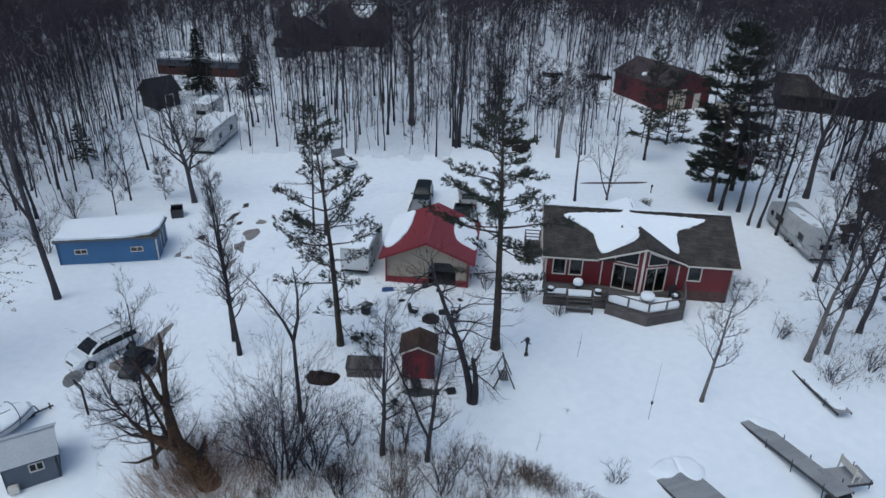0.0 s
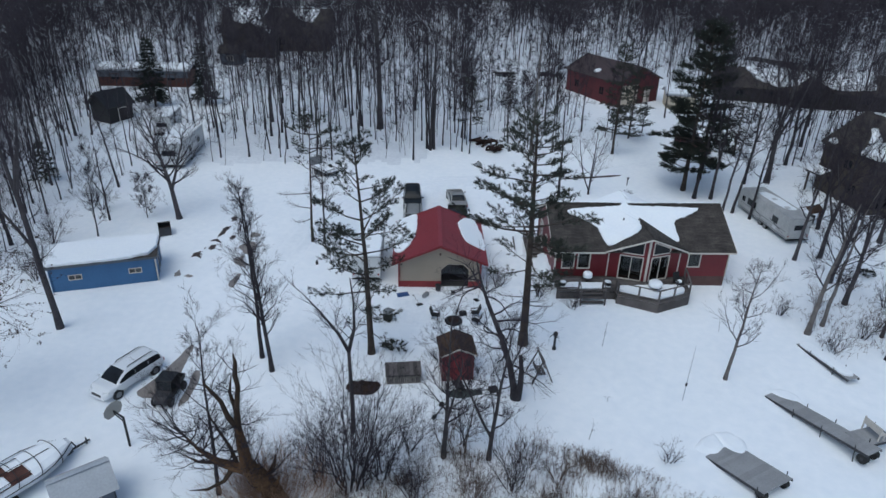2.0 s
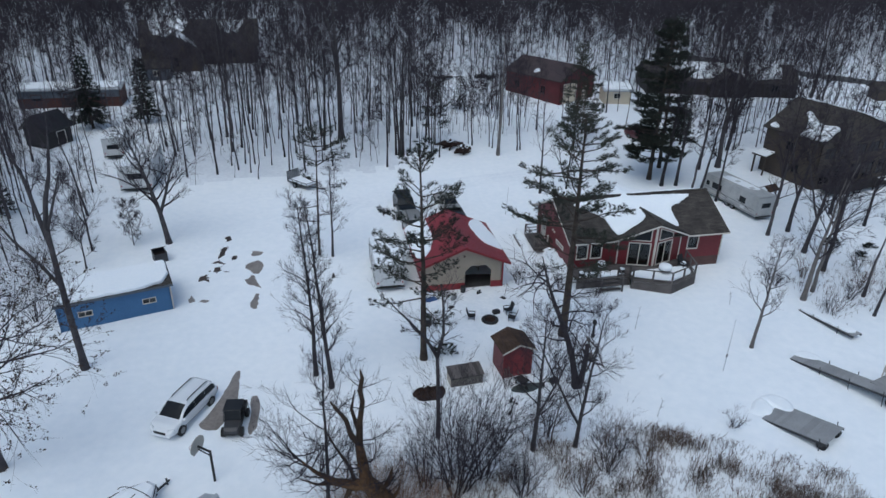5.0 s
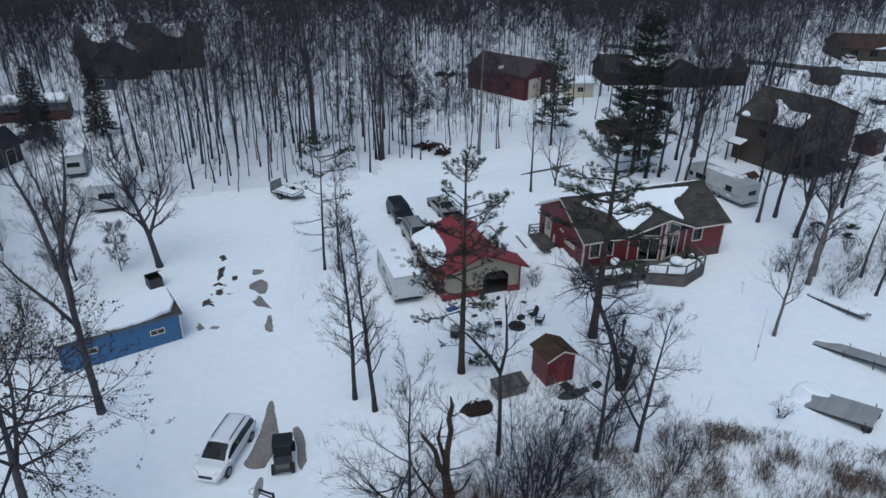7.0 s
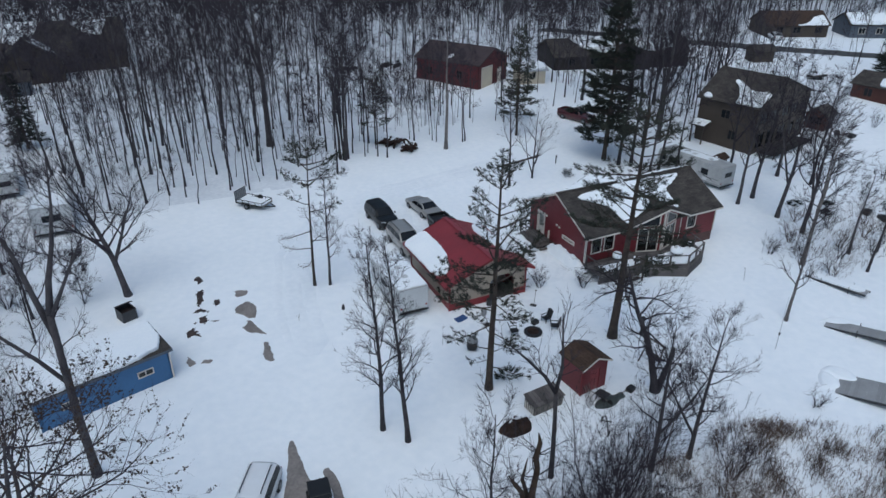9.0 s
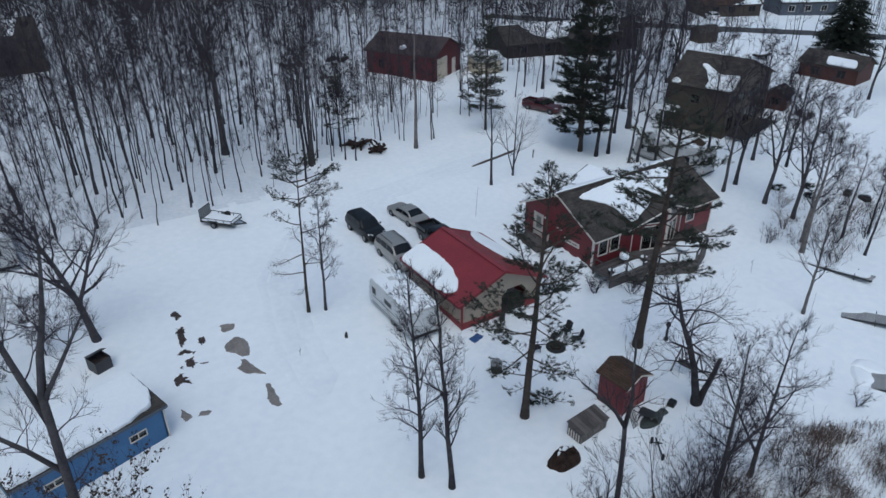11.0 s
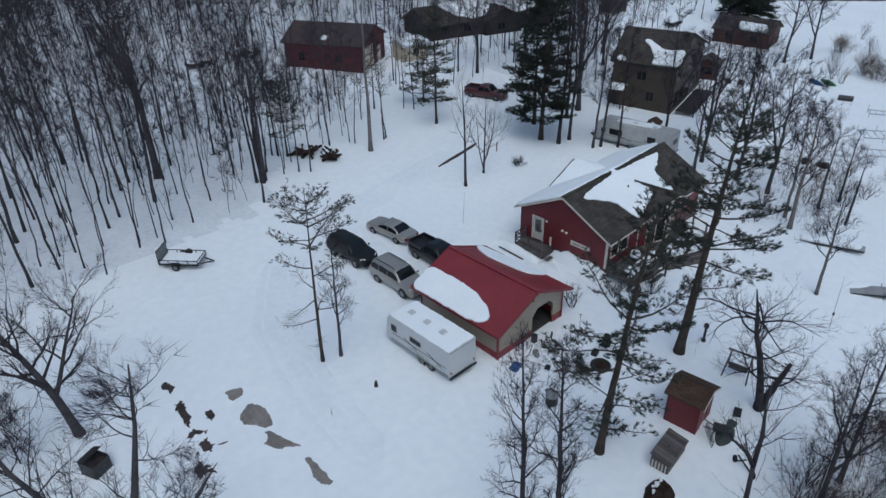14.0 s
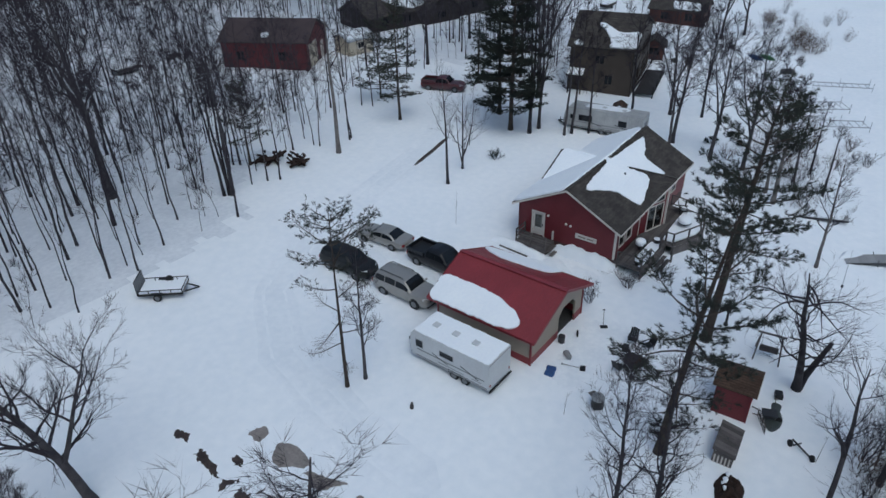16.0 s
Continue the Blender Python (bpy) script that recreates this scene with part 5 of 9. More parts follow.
        if rails:
            part("roof_rail", Mesher().tube([(a1 - 0.25, s * tw * 0.80, top - 0.03), (a1 - 0.35, s * tw * 0.80, top + 0.06), (c1 + 0.3, s * tw * 0.80, top + 0.06), (c1 + 0.2, s * tw * 0.80, top - 0.03)], [0.03] * 4, 6), BLACK, v)
    part("grille", Mesher().box(f - 0.05, -hw * 0.45, hood - 0.42, f + 0.012, hw * 0.45, hood - 0.24), BLACK, v, bevel=0.02)
    part("front_bumper", Mesher().box(f - 0.15, -hw * 0.74, 0.32, f + 0.035, hw * 0.74, 0.44), STEEL if boxy > 0.5 else paint, v, bevel=0.03)
    part("rear_bumper", Mesher().box(b - 0.05, -hw * 0.8, 0.36, b + 0.15, hw * 0.8, 0.52), STEEL if boxy > 0.5 else paint, v, bevel=0.03)
    if bed:
        y0, y1 = bed
        part("bed_floor", Mesher().box(y0, -hw * 0.82, belt - 0.005, y1, hw * 0.82, belt + 0.012), BLACK, v)
        for s in (-1, 1):
            part("bed_side", Mesher().box(y0, min(s * hw * 0.84, s * hw * 0.98), belt - 0.02, y1, max(s * hw * 0.84, s * hw * 0.98), belt + 0.30), paint, v, bevel=0.02)
        part("tailgate", Mesher().box(y0 - 0.02, -hw * 0.84, belt - 0.02, y0 + 0.06, hw * 0.84, belt + 0.29), paint, v, bevel=0.02)
    return v


def ang(dx, dy):
    return math.degrees(math.atan2(dy, dx))


car("minivan", -26.02, 31.3, ang(-0.457, -0.89), WHITE_PAINT, "white minivan with black roof rails parked on the snow", L=4.75, W=1.9, belt=0.98, top=1.6, cab=(1.42, 0.5, -1.95, -2.28), hood=0.90, wb=2.95, r=0.34, rails=True, category="minivan", pillar=0.012)
car("silver_suv", -8.05, 55.55, ang(0.03, -1), SILVER_PAINT, "pewter-silver full-size sport utility with roof rails behind the garage", L=5.13, W=2.0, belt=1.2, top=1.9, cab=(1.15, 0.5, -2.1, -2.4), hood=1.12, wb=2.95, r=0.39, rails=True, boxy=0.6, category="suv", group="cars behind the garage")
car("black_suv", -8.35, 61.2, ang(0.06, -1), GREEN_PAINT, "dark sport utility parked nose to tail behind the silver one", L=4.8, W=1.92, belt=1.15, top=1.78, cab=(1.05, 0.4, -2.0, -2.25), hood=1.06, wb=2.8, r=0.37, boxy=0.5, category="suv", group="cars behind the garage")
car("silver_sedan", -3.65, 62.0, ang(-0.12, 1), SILVER_PAINT, "pewter-silver sedan parked beside the drive", L=4.95, W=1.84, belt=0.93, top=1.42, cab=(0.95, 0.25, -0.95, -1.65), hood=0.86, wb=2.8, r=0.32, category="sedan", group="cars behind the garage")
car("black_pickup", -3.6, 55.9, ang(0.02, -1), BLACK_PAINT, "black crew-cab pickup nosed up to the garage", L=5.6, W=1.98, belt=1.12, top=1.84, cab=(1.15, 0.55, -0.7, -0.98), hood=1.08, wb=3.5, r=0.39, bed=(-2.75, -1.05), boxy=0.7, category="pickup", group="cars behind the garage")
car("maroon_pickup", 28.3, 81.6, ang(0.35, -1), MAROON_PAINT, "maroon pickup truck standing on the neighbour's drive", L=5.7, W=1.98, belt=1.12, top=1.82, cab=(1.15, 0.55, -0.6, -0.9), hood=1.08, wb=3.6, r=0.38, bed=(-2.8, -0.95), boxy=0.7, category="pickup")
car("white_suv", 104.0, 115.2, 60, WHITE_PAINT, "pale sport utility parked by the ranch house", L=4.8, W=1.9, belt=1.1, top=1.75, cab=(1.05, 0.4, -2.0, -2.25), hood=1.02, wb=2.8, r=0.36, boxy=0.5, category="suv")


def side_by_side():
    """Dark utility vehicle with a cab roof, nose to the lake."""
    x, y = -22.78, 29.98
    v = thing("utility_buggy", x, y, land(x, y) - 0.04, ang(-0.10, -1), "dark two-seat utility buggy with a flat roof and cargo bed", "utility buggy")
    v.scale = (0.92, 0.84, 0.94)
    part("chassis", Mesher().box(-1.35, -0.55, 0.32, 1.35, 0.55, 0.52), BLACK, v, bevel=0.03)
    part("hood", Mesher().loft([[(0.55, -0.62, 0.5), (0.55, 0.62, 0.5), (0.55, 0.6, 0.98), (0.55, -0.6, 0.98)], [(1.2, -0.6, 0.5), (1.2, 0.6, 0.5), (1.2, 0.5, 0.86), (1.2, -0.5, 0.86)],
                                [(1.42, -0.45, 0.5), (1.42, 0.45, 0.5), (1.42, 0.4, 0.72), (1.42, -0.4, 0.72)]]), STEEL, v)
    part("cargo_bed", Mesher().box(-1.4, -0.66, 0.72, -0.55, 0.66, 0.78).box(-1.4, -0.66, 0.78, -0.55, -0.6, 1.06).box(-1.4, 0.6, 0.78, -0.55, 0.66, 1.06).box(-1.4, -0.6, 0.78, -1.34, 0.6, 1.06), BLACK, v)
    part("seat", Mesher().box(-0.5, -0.58, 0.62, 0.0, 0.58, 0.82), RUBBER, v, bevel=0.04)
    part("seat_back", Mesher().box(-0.58, -0.58, 0.8, -0.44, 0.58, 1.3), RUBBER, v, bevel=0.04)
    part("roof", Mesher().box(-0.68, -0.66, 1.66, 0.52, 0.66, 1.73), BLACK, v, "flat black cab roof", bevel=0.03)
    part("windshield", Mesher().slab([(0.62, -0.58, 1.0), (0.62, 0.58, 1.0), (0.48, 0.56, 1.65), (0.48, -0.56, 1.65)], 0.02), CAR_GLASS, v)
    part("rear_panel", Mesher().slab([(-0.62, -0.58, 1.0), (-0.62, 0.58, 1.0), (-0.62, 0.56, 1.65), (-0.62, -0.56, 1.65)], 0.02), BLACK, v)
    for s in (-1, 1):
        for p, q in (((0.66, s * 0.62, 0.98), (0.5, s * 0.6, 1.68)), ((-0.62, s * 0.62, 0.7), (-0.62, s * 0.6, 1.68)), ((0.66, s * 0.62, 0.98), (0.4, s * 0.62, 0.5))):
            part("cage_bar", Mesher().tube([p, q], [0.025, 0.025], 7), BLACK, v)
        for xx in (0.98, -0.95):
            wheel(v, xx, s * 0.66, 0.33, 0.25, s, STEEL)
        part("headlight", Mesher().disc((1.38, s * 0.32, 0.64), (1, 0, 0), 0.08, 0.06, 12), LAMP_CLEAR, v)


side_by_side()


def camper(name, x, y, rz, L, W, H, label, axle=0.0, nose=0.35, snow=1.0, wins=(), door=None, stripe=True, floor=0.5, vents=3, awning=True, shell=None):
    """A travel trailer. Its length runs along local y, the rear end at y = 0; x from 0 to W."""
    c = thing(name, x, y, land(x, y), rz, label, "camper trailer")
    z0, z1 = floor, H
    prof = [(0.0, z0), (0.0, z1 - 0.06), (0.06, z1), (L - nose, z1), (L - nose * 0.35, z1 - 0.28), (L, z1 - 0.95), (L, z0 + 0.35), (L - 0.25, z0)]
    n = len(prof)
    m = Mesher().add([(0, a, b) for a, b in prof] + [(W, a, b) for a, b in prof], [tuple(range(n)), tuple(reversed(range(n, 2 * n)))] + [(i, i + n, (i + 1) % n + n, (i + 1) % n) for i in range(n)])
    part("body", m, shell or CAMPER, c, "white ribbed trailer shell", bevel=0.05, segments=2)
    for xx in (-0.008, W - 0.004):
        if stripe:
            part("stripe", Mesher().box(xx, 0.3, z0 + 0.62, xx + 0.012, L - 0.6, z0 + 0.72), CAMPER_GREY, c)
            part("stripe", Mesher().box(xx, 0.5, z0 + 0.36, xx + 0.012, L * 0.62, z0 + 0.41), CAMPER_GREY, c)
            part("stripe", Mesher().box(xx, 0.1, z0 + 0.08, xx + 0.012, L - 0.5, z0 + 0.2), CAMPER_GREY, c)
            part("swoosh", Mesher().beam((xx + 0.006, L * 0.12, z0 + 0.5), (xx + 0.006, L * 0.34, z0 + 0.95), 0.014, 0.07), BLACK, c, "dark swoosh")
            part("swoosh", Mesher().beam((xx + 0.006, L * 0.5, z0 + 0.5), (xx + 0.006, L * 0.7, z0 + 0.9), 0.014, 0.05), BLACK, c, "dark swoosh")
            part("hatch", Mesher().box(xx - 0.002, L * 0.2, z0 + 0.24, xx + 0.014, L * 0.2 + 0.6, z0 + 0.56), CAMPER, c)
    for side, a, b, zz0, zz1 in wins:
        xx = -0.02 if side == "w" else W - 0.01
        if side == "s":
            w = part("window", Mesher().box(a, -0.025, zz0, b, 0.01, zz1), CAMPER_GREY, c, "grey window frame", bevel=0.02)
            part("pane", Mesher().box(a + 0.05, -0.032, zz0 + 0.05, b - 0.05, -0.02, zz1 - 0.05), CAR_GLASS, w)
        else:
            w = part("window", Mesher().box(xx, a, zz0, xx + 0.03, b, zz1), CAMPER_GREY, c, "grey window frame", bevel=0.012)
            xo = xx - 0.006 if side == "w" else xx + 0.03
            part("pane", Mesher().box(xo, a + 0.05, zz0 + 0.05, xo + 0.008, b - 0.05, zz1 - 0.05), CAR_GLASS, w)
    if door:
        a = door
        d = part("door", Mesher().box(W - 0.01, a, z0 + 0.05, W + 0.02, a + 0.7, z0 + 1.9), CAMPER, c, bevel=0.01)
        part("handle", Mesher().box(W + 0.02, a + 0.58, z0 + 0.9, W + 0.05, a + 0.64, z0 + 1.0), STEEL, d)
    if awning:
        part("awning_tube", Mesher().tube([(W + 0.06, 0.8, z1 - 0.2), (W + 0.06, L - 1.2, z1 - 0.2)], [0.06, 0.06], 8), CAMPER_GREY, c)
    ay = L * 0.42 + axle
    for s, xx in ((-1, 0.16), (1, W - 0.16)):
        for k in (-0.42, 0.42):
            wheel_part = Mesher().tube([(xx - 0.1, ay + k, 0.33), (xx + 0.1, ay + k, 0.33)], [0.33, 0.33], 16)
            w = part("wheel", wheel_part, RUBBER, c, "black tyre")
            part("rim", Mesher().disc((xx + s * 0.11, ay + k, 0.33), (1, 0, 0), 0.2, 0.03, 12), RIM, w)
        part("wheel_arch", Mesher().box(xx - 0.03 + s * 0.13, ay - 0.85, z0 - 0.02, xx + 0.01 + s * 0.13, ay + 0.85, z0 + 0.25), BLACK, c)
    part("frame", Mesher().box(0.3, 0.1, z0 - 0.14, W - 0.3, L + 0.2, z0 - 0.005), BLACK, c)
    part("tongue", Mesher().beam((0.5, L, z0 - 0.05), (W / 2, L + 1.1, z0 - 0.05), 0.08, 0.1).beam((W - 0.5, L, z0 - 0.05), (W / 2, L + 1.1, z0 - 0.05), 0.08, 0.1), BLACK, c)
    part("jack", Mesher().tube([(W / 2, L + 0.85, -0.1), (W / 2, L + 0.85, z0 + 0.4)], [0.04, 0.04], 8), STEEL, c)
    part("gas_bottle", Mesher().tube([(W / 2, L + 0.35, z0 - 0.02), (W / 2, L + 0.35, z0 + 0.4), (W / 2, L + 0.35, z0 + 0.5)], [0.15, 0.15, 0.06], 12), CAMPER, c)
    part("rear_bumper", Mesher().box(0.02, -0.12, z0 - 0.12, W - 0.02, -0.02, z0 - 0.02), BLACK, c)
    for xx in (0.12, W - 0.24):
        part("tail_light", Mesher().box(xx, -0.02, z0 + 0.25, xx + 0.12, 0.01, z0 + 0.4), LAMP_RED, c)
    part("rear_rail", Mesher().box(0.03, -0.015, z1 - 0.1, W - 0.03, 0.0, z1 - 0.07), CAMPER_GREY, c)
    for k in range(vents):
        yy = L * (0.25 + 0.25 * k)
        part("roof_vent", Mesher().box(W * 0.5 - 0.22, yy, z1, W * 0.5 + 0.22, yy + 0.45, z1 + 0.16), CAMPER, c, bevel=0.03)
    M = pose(x, y, land(x, y), 0, 0, rz)
    if snow >= 1.0:
        flat_snow("roof_snow", [(0.04, 0.06), (W - 0.06, 0.05), (W - 0.05, L - nose - 0.02), (0.05, L - nose - 0.03)], z1 + 0.002, M, 0.07, "thin snow layer on a camper roof", 60, cut=0.08)
    elif snow > 0:
        flat_snow("roof_snow", [(0.9, L * 0.25), (W - 0.4, L * 0.2), (W - 0.3, L * 0.55), (W - 0.9, L * 0.8), (0.6, L * 0.75), (0.7, L * 0.5)], z1 + 0.002, M, 0.08, "ragged snow on a camper roof", 61)
    return c


camper("travel_trailer", -12.75, 44.8, 1.5, 6.1, 2.44, 2.5, "small white travel trailer with a snowy roof parked beside the garage",
       wins=[("w", 2.6, 3.7, 1.45, 1.9), ("w", 5.0, 5.6, 1.35, 1.95), ("e", 1.0, 2.0, 1.4, 1.95), ("e", 4.2, 5.2, 1.4, 1.95)], door=2.8, axle=-0.35)
camper("fifth_wheel_camper", 28.45, 54.3, 8.5, 8.9, 2.4, 2.7, "long white camper trailer with grey swooshes beside the brown house",
       wins=[("w", 1.7, 2.7, 1.3, 2.05), ("w", 5.6, 7.2, 1.3, 2.05), ("w", 7.6, 8.2, 1.35, 1.95), ("s", 0.6, 1.8, 1.4, 2.0)], snow=0.5, axle=0.3, nose=0.5, shell=CAMPER_OLD)
camper("white_camper", -43.4, 80.6, 6.0, 5.6, 2.4, 2.7, "white camper trailer covered in snow near the black shed", wins=[("s", 0.5, 1.9, 1.3, 1.9), ("e", 1.2, 2.2, 1.4, 1.9)], axle=-0.2)
camper("trailer_home", -38.9, 69.6, 3.0, 8.6, 3.4, 3.0, "old white trailer home with a snow-covered roof at the wood's edge",
       wins=[("s", 0.9, 2.5, 1.5, 2.2), ("w", 3.0, 4.0, 1.4, 2.1), ("e", 2.0, 3.0, 1.4, 2.1), ("e", 5.6, 6.6, 1.4, 2.1)], awning=False, nose=0.1, floor=0.45, vents=1)


def utility_trailer():
    x, y = -19.15, 69.6
    t = thing("utility_trailer", x, y, land(x, y), -47, "black utility trailer with raised ramp gate, bed full of snow", "trailer")
    L, W = 3.2, 1.7
    part("bed", Mesher().box(-L / 2, -W / 2, 0.42, L / 2, W / 2, 0.5), GREY_WOOD, t)
    for s in (-1, 1):
        part("side_rail", Mesher().beam((-L / 2, s * W / 2, 0.85), (L / 2, s * W / 2, 0.85), 0.05, 0.05), BLACK, t)
        part("frame_rail", Mesher().beam((-L / 2, s * W / 2, 0.46), (L / 2, s * W / 2, 0.46), 0.06, 0.1), BLACK, t)
        for k in range(5):
            xx = -L / 2 + L * k / 4
            part("stake", Mesher().box(xx - 0.025, s * W / 2 - 0.025, 0.42, xx + 0.025, s * W / 2 + 0.025, 0.86), BLACK, t)
        w = part("wheel", Mesher().tube([(-0.2, s * (W / 2 + 0.05), 0.3), (-0.2, s * (W / 2 + 0.23), 0.3)], [0.3, 0.3], 16), RUBBER, t)
        part("rim", Mesher().disc((-0.2, s * (W / 2 + 0.235), 0.3), (0, 1, 0), 0.18, 0.03, 12), RIM, w)
        part("fender", Mesher().box(-0.6, min(s * (W / 2 + 0.02), s * (W / 2 + 0.26)), 0.62, 0.2, max(s * (W / 2 + 0.02), s * (W / 2 + 0.26)), 0.66), BLACK, t)
    part("front_rail", Mesher().beam((L / 2, -W / 2, 0.85), (L / 2, W / 2, 0.85), 0.05, 0.05), BLACK, t)
    g = part("ramp_gate", Mesher().beam((-L / 2 - 0.03, -W / 2, 1.62), (-L / 2 - 0.03, W / 2, 1.62), 0.05, 0.05).beam((-L / 2 - 0.03, -W / 2, 0.5), (-L / 2 - 0.03, W / 2, 0.5), 0.05, 0.05), BLACK, t)
    for k in range(7):
        yy = -W / 2 + W * k / 6
        part("gate_bar", Mesher().box(-L / 2 - 0.05, yy - 0.02, 0.5, -L / 2 - 0.01, yy + 0.02, 1.62), BLACK, g)
    part("mesh_panel", Mesher().box(-L / 2 - 0.032, -W / 2, 0.52, -L / 2 - 0.028, W / 2, 1.6), CAMPER_GREY, g)
    part("tongue", Mesher().beam((L / 2, -0.5, 0.42), (L / 2 + 1.0, 0, 0.42), 0.07, 0.09).beam((L / 2, 0.5, 0.42), (L / 2 + 1.0, 0, 0.42), 0.07, 0.09), BLACK, t)
    part("snow_load", Mesher().box(-L / 2 + 0.03, -W / 2 + 0.05, 0.5, L / 2 - 0.05, W / 2 - 0.05, 0.68), ROOF_SNOW, t, "packed snow", bevel=0.07, segments=2)
    part("spare_wheel", Mesher().tube([(0.3, W / 2 - 0.06, 0.78), (0.3, W / 2 - 0.22, 0.78)], [0.28, 0.28], 16), RUBBER, t)


utility_trailer()


def lake_boat():
    """A runabout on its trailer, wrapped in snow, with an open brown-carpeted cockpit."""
    x, y = -28.2, 22.55
    b = thing("motor_boat", x, y, land(x, y), 55, "snowed-in white motor boat on its trailer, open brown cockpit", "boat")
    b.scale = (1.0, 1.22, 0.70)
    L, hw = 5.6, 1.15
    rings = []
    for k in range(9):
        u = k / 8
        xx = -L / 2 + L * u
        w = hw * (1 - max(0, u - 0.55) ** 2 * 4.0)
        w = max(w, 0.12)
        zt = 1.15 + 0.25 * u
        rings.append([(xx, -w, zt), (xx, -w * 0.92, 0.75), (xx, -0.08, 0.45 + 0.3 * u * u), (xx, 0.08, 0.45 + 0.3 * u * u), (xx, w * 0.92, 0.75), (xx, w, zt), (xx, w * 0.85, zt + 0.05), (xx, -w * 0.85, zt + 0.05)])
    part("hull", Mesher().loft(rings), BOAT_COVER, b, "pale snow-dusted hull")
    part("cockpit_floor", Mesher().box(-1.6, -0.8, 1.30, 0.3, 0.8, 1.34), CARPET, b, "brown carpeted cockpit")
    for x0, y0, x1, y1 in ((-1.6, -0.8, -0.75, 0.1), (-0.5, 0.15, 0.3, 0.8), (-1.5, 0.35, -0.8, 0.8)):
        part("cockpit_snow", Mesher().box(x0, y0, 1.34, x1, y1, 1.46), ROOF_SNOW, b, "snow drifted into the cockpit", bevel=0.08, segments=2)
    for s in (-0.75, 0.0, 0.75):
        part("canopy_bar", Mesher().tube([(-1.9, s, 1.3 + 0.42 * math.cos(s * 1.2)), (1.7, s * 0.8, 1.3 + 0.42 * math.cos(s * 1.2))], [0.025, 0.025], 6), BLACK, b)
    part("cover", Mesher().loft([[(0.3, -1.0, 1.3), (0.3, 1.0, 1.3), (0.3, 0.7, 1.62), (0.3, -0.7, 1.62)], [(1.6, -0.85, 1.45), (1.6, 0.85, 1.45), (1.6, 0.5, 1.7), (1.6, -0.5, 1.7)],
                                 [(2.6, -0.3, 1.5), (2.6, 0.3, 1.5), (2.6, 0.2, 1.6), (2.6, -0.2, 1.6)]]), ROOF_SNOW, b, "snow-laden bow cover")
    for xx, h in ((-1.9, 1.72), (-0.6, 1.8), (0.6, 1.78), (1.7, 1.72)):
        arc = [(xx + 0.25 * math.sin(a), 1.12 * math.cos(a), 1.3 + (h - 1.3) * math.sin(a)) for a in [math.pi * i / 12 for i in range(13)]]
        part("canopy_bow", Mesher().tube(arc, [0.024] * 13, 6), BLACK, b)
    part("cover", Mesher().loft([[(-2.6, -1.05, 1.25), (-2.6, 1.05, 1.25), (-2.6, 0.7, 1.6), (-2.6, -0.7, 1.6)], [(-1.7, -1.05, 1.28), (-1.7, 1.05, 1.28), (-1.7, 0.8, 1.66), (-1.7, -0.8, 1.66)]]), ROOF_SNOW, b, "snow-laden stern cover")
    part("trailer_frame", Mesher().beam((-2.4, -0.6, 0.35), (2.8, -0.15, 0.35), 0.08, 0.1).beam((-2.4, 0.6, 0.35), (2.8, 0.15, 0.35), 0.08, 0.1).beam((2.6, 0, 0.35), (3.9, 0, 0.35), 0.09, 0.1), STEEL, b)
    part("winch_post", Mesher().beam((3.1, 0, 0.35), (2.9, 0, 1.1), 0.07, 0.07).beam((3.7, 0, 0), (3.7, 0, 0.75), 0.07, 0.07), STEEL, b)
    for s in (-1, 1):
        w = part("wheel", Mesher().tube([(-1.0, s * 0.85, 0.3), (-1.0, s * 1.05, 0.3)], [0.3, 0.3], 14), RUBBER, b)
        part("rim", Mesher().disc((-1.0, s * 1.06, 0.3), (0, 1, 0), 0.17, 0.03, 10), RIM, w)
        part("rub_rail", Mesher().tube([(r[0][0], s * abs(r[0][1]) * 1.01, r[0][2]) for r in rings], [0.03] * 9, 5), BLACK, b)


lake_boat()


# ---------------------------------------------------------------- trees
def rand_dir(rng):
    while True:
        v = Vector((rng.uniform(-1, 1), rng.uniform(-1, 1), rng.uniform(-1, 1)))
        if 0.05 < v.length < 1:
            return v.normalized()


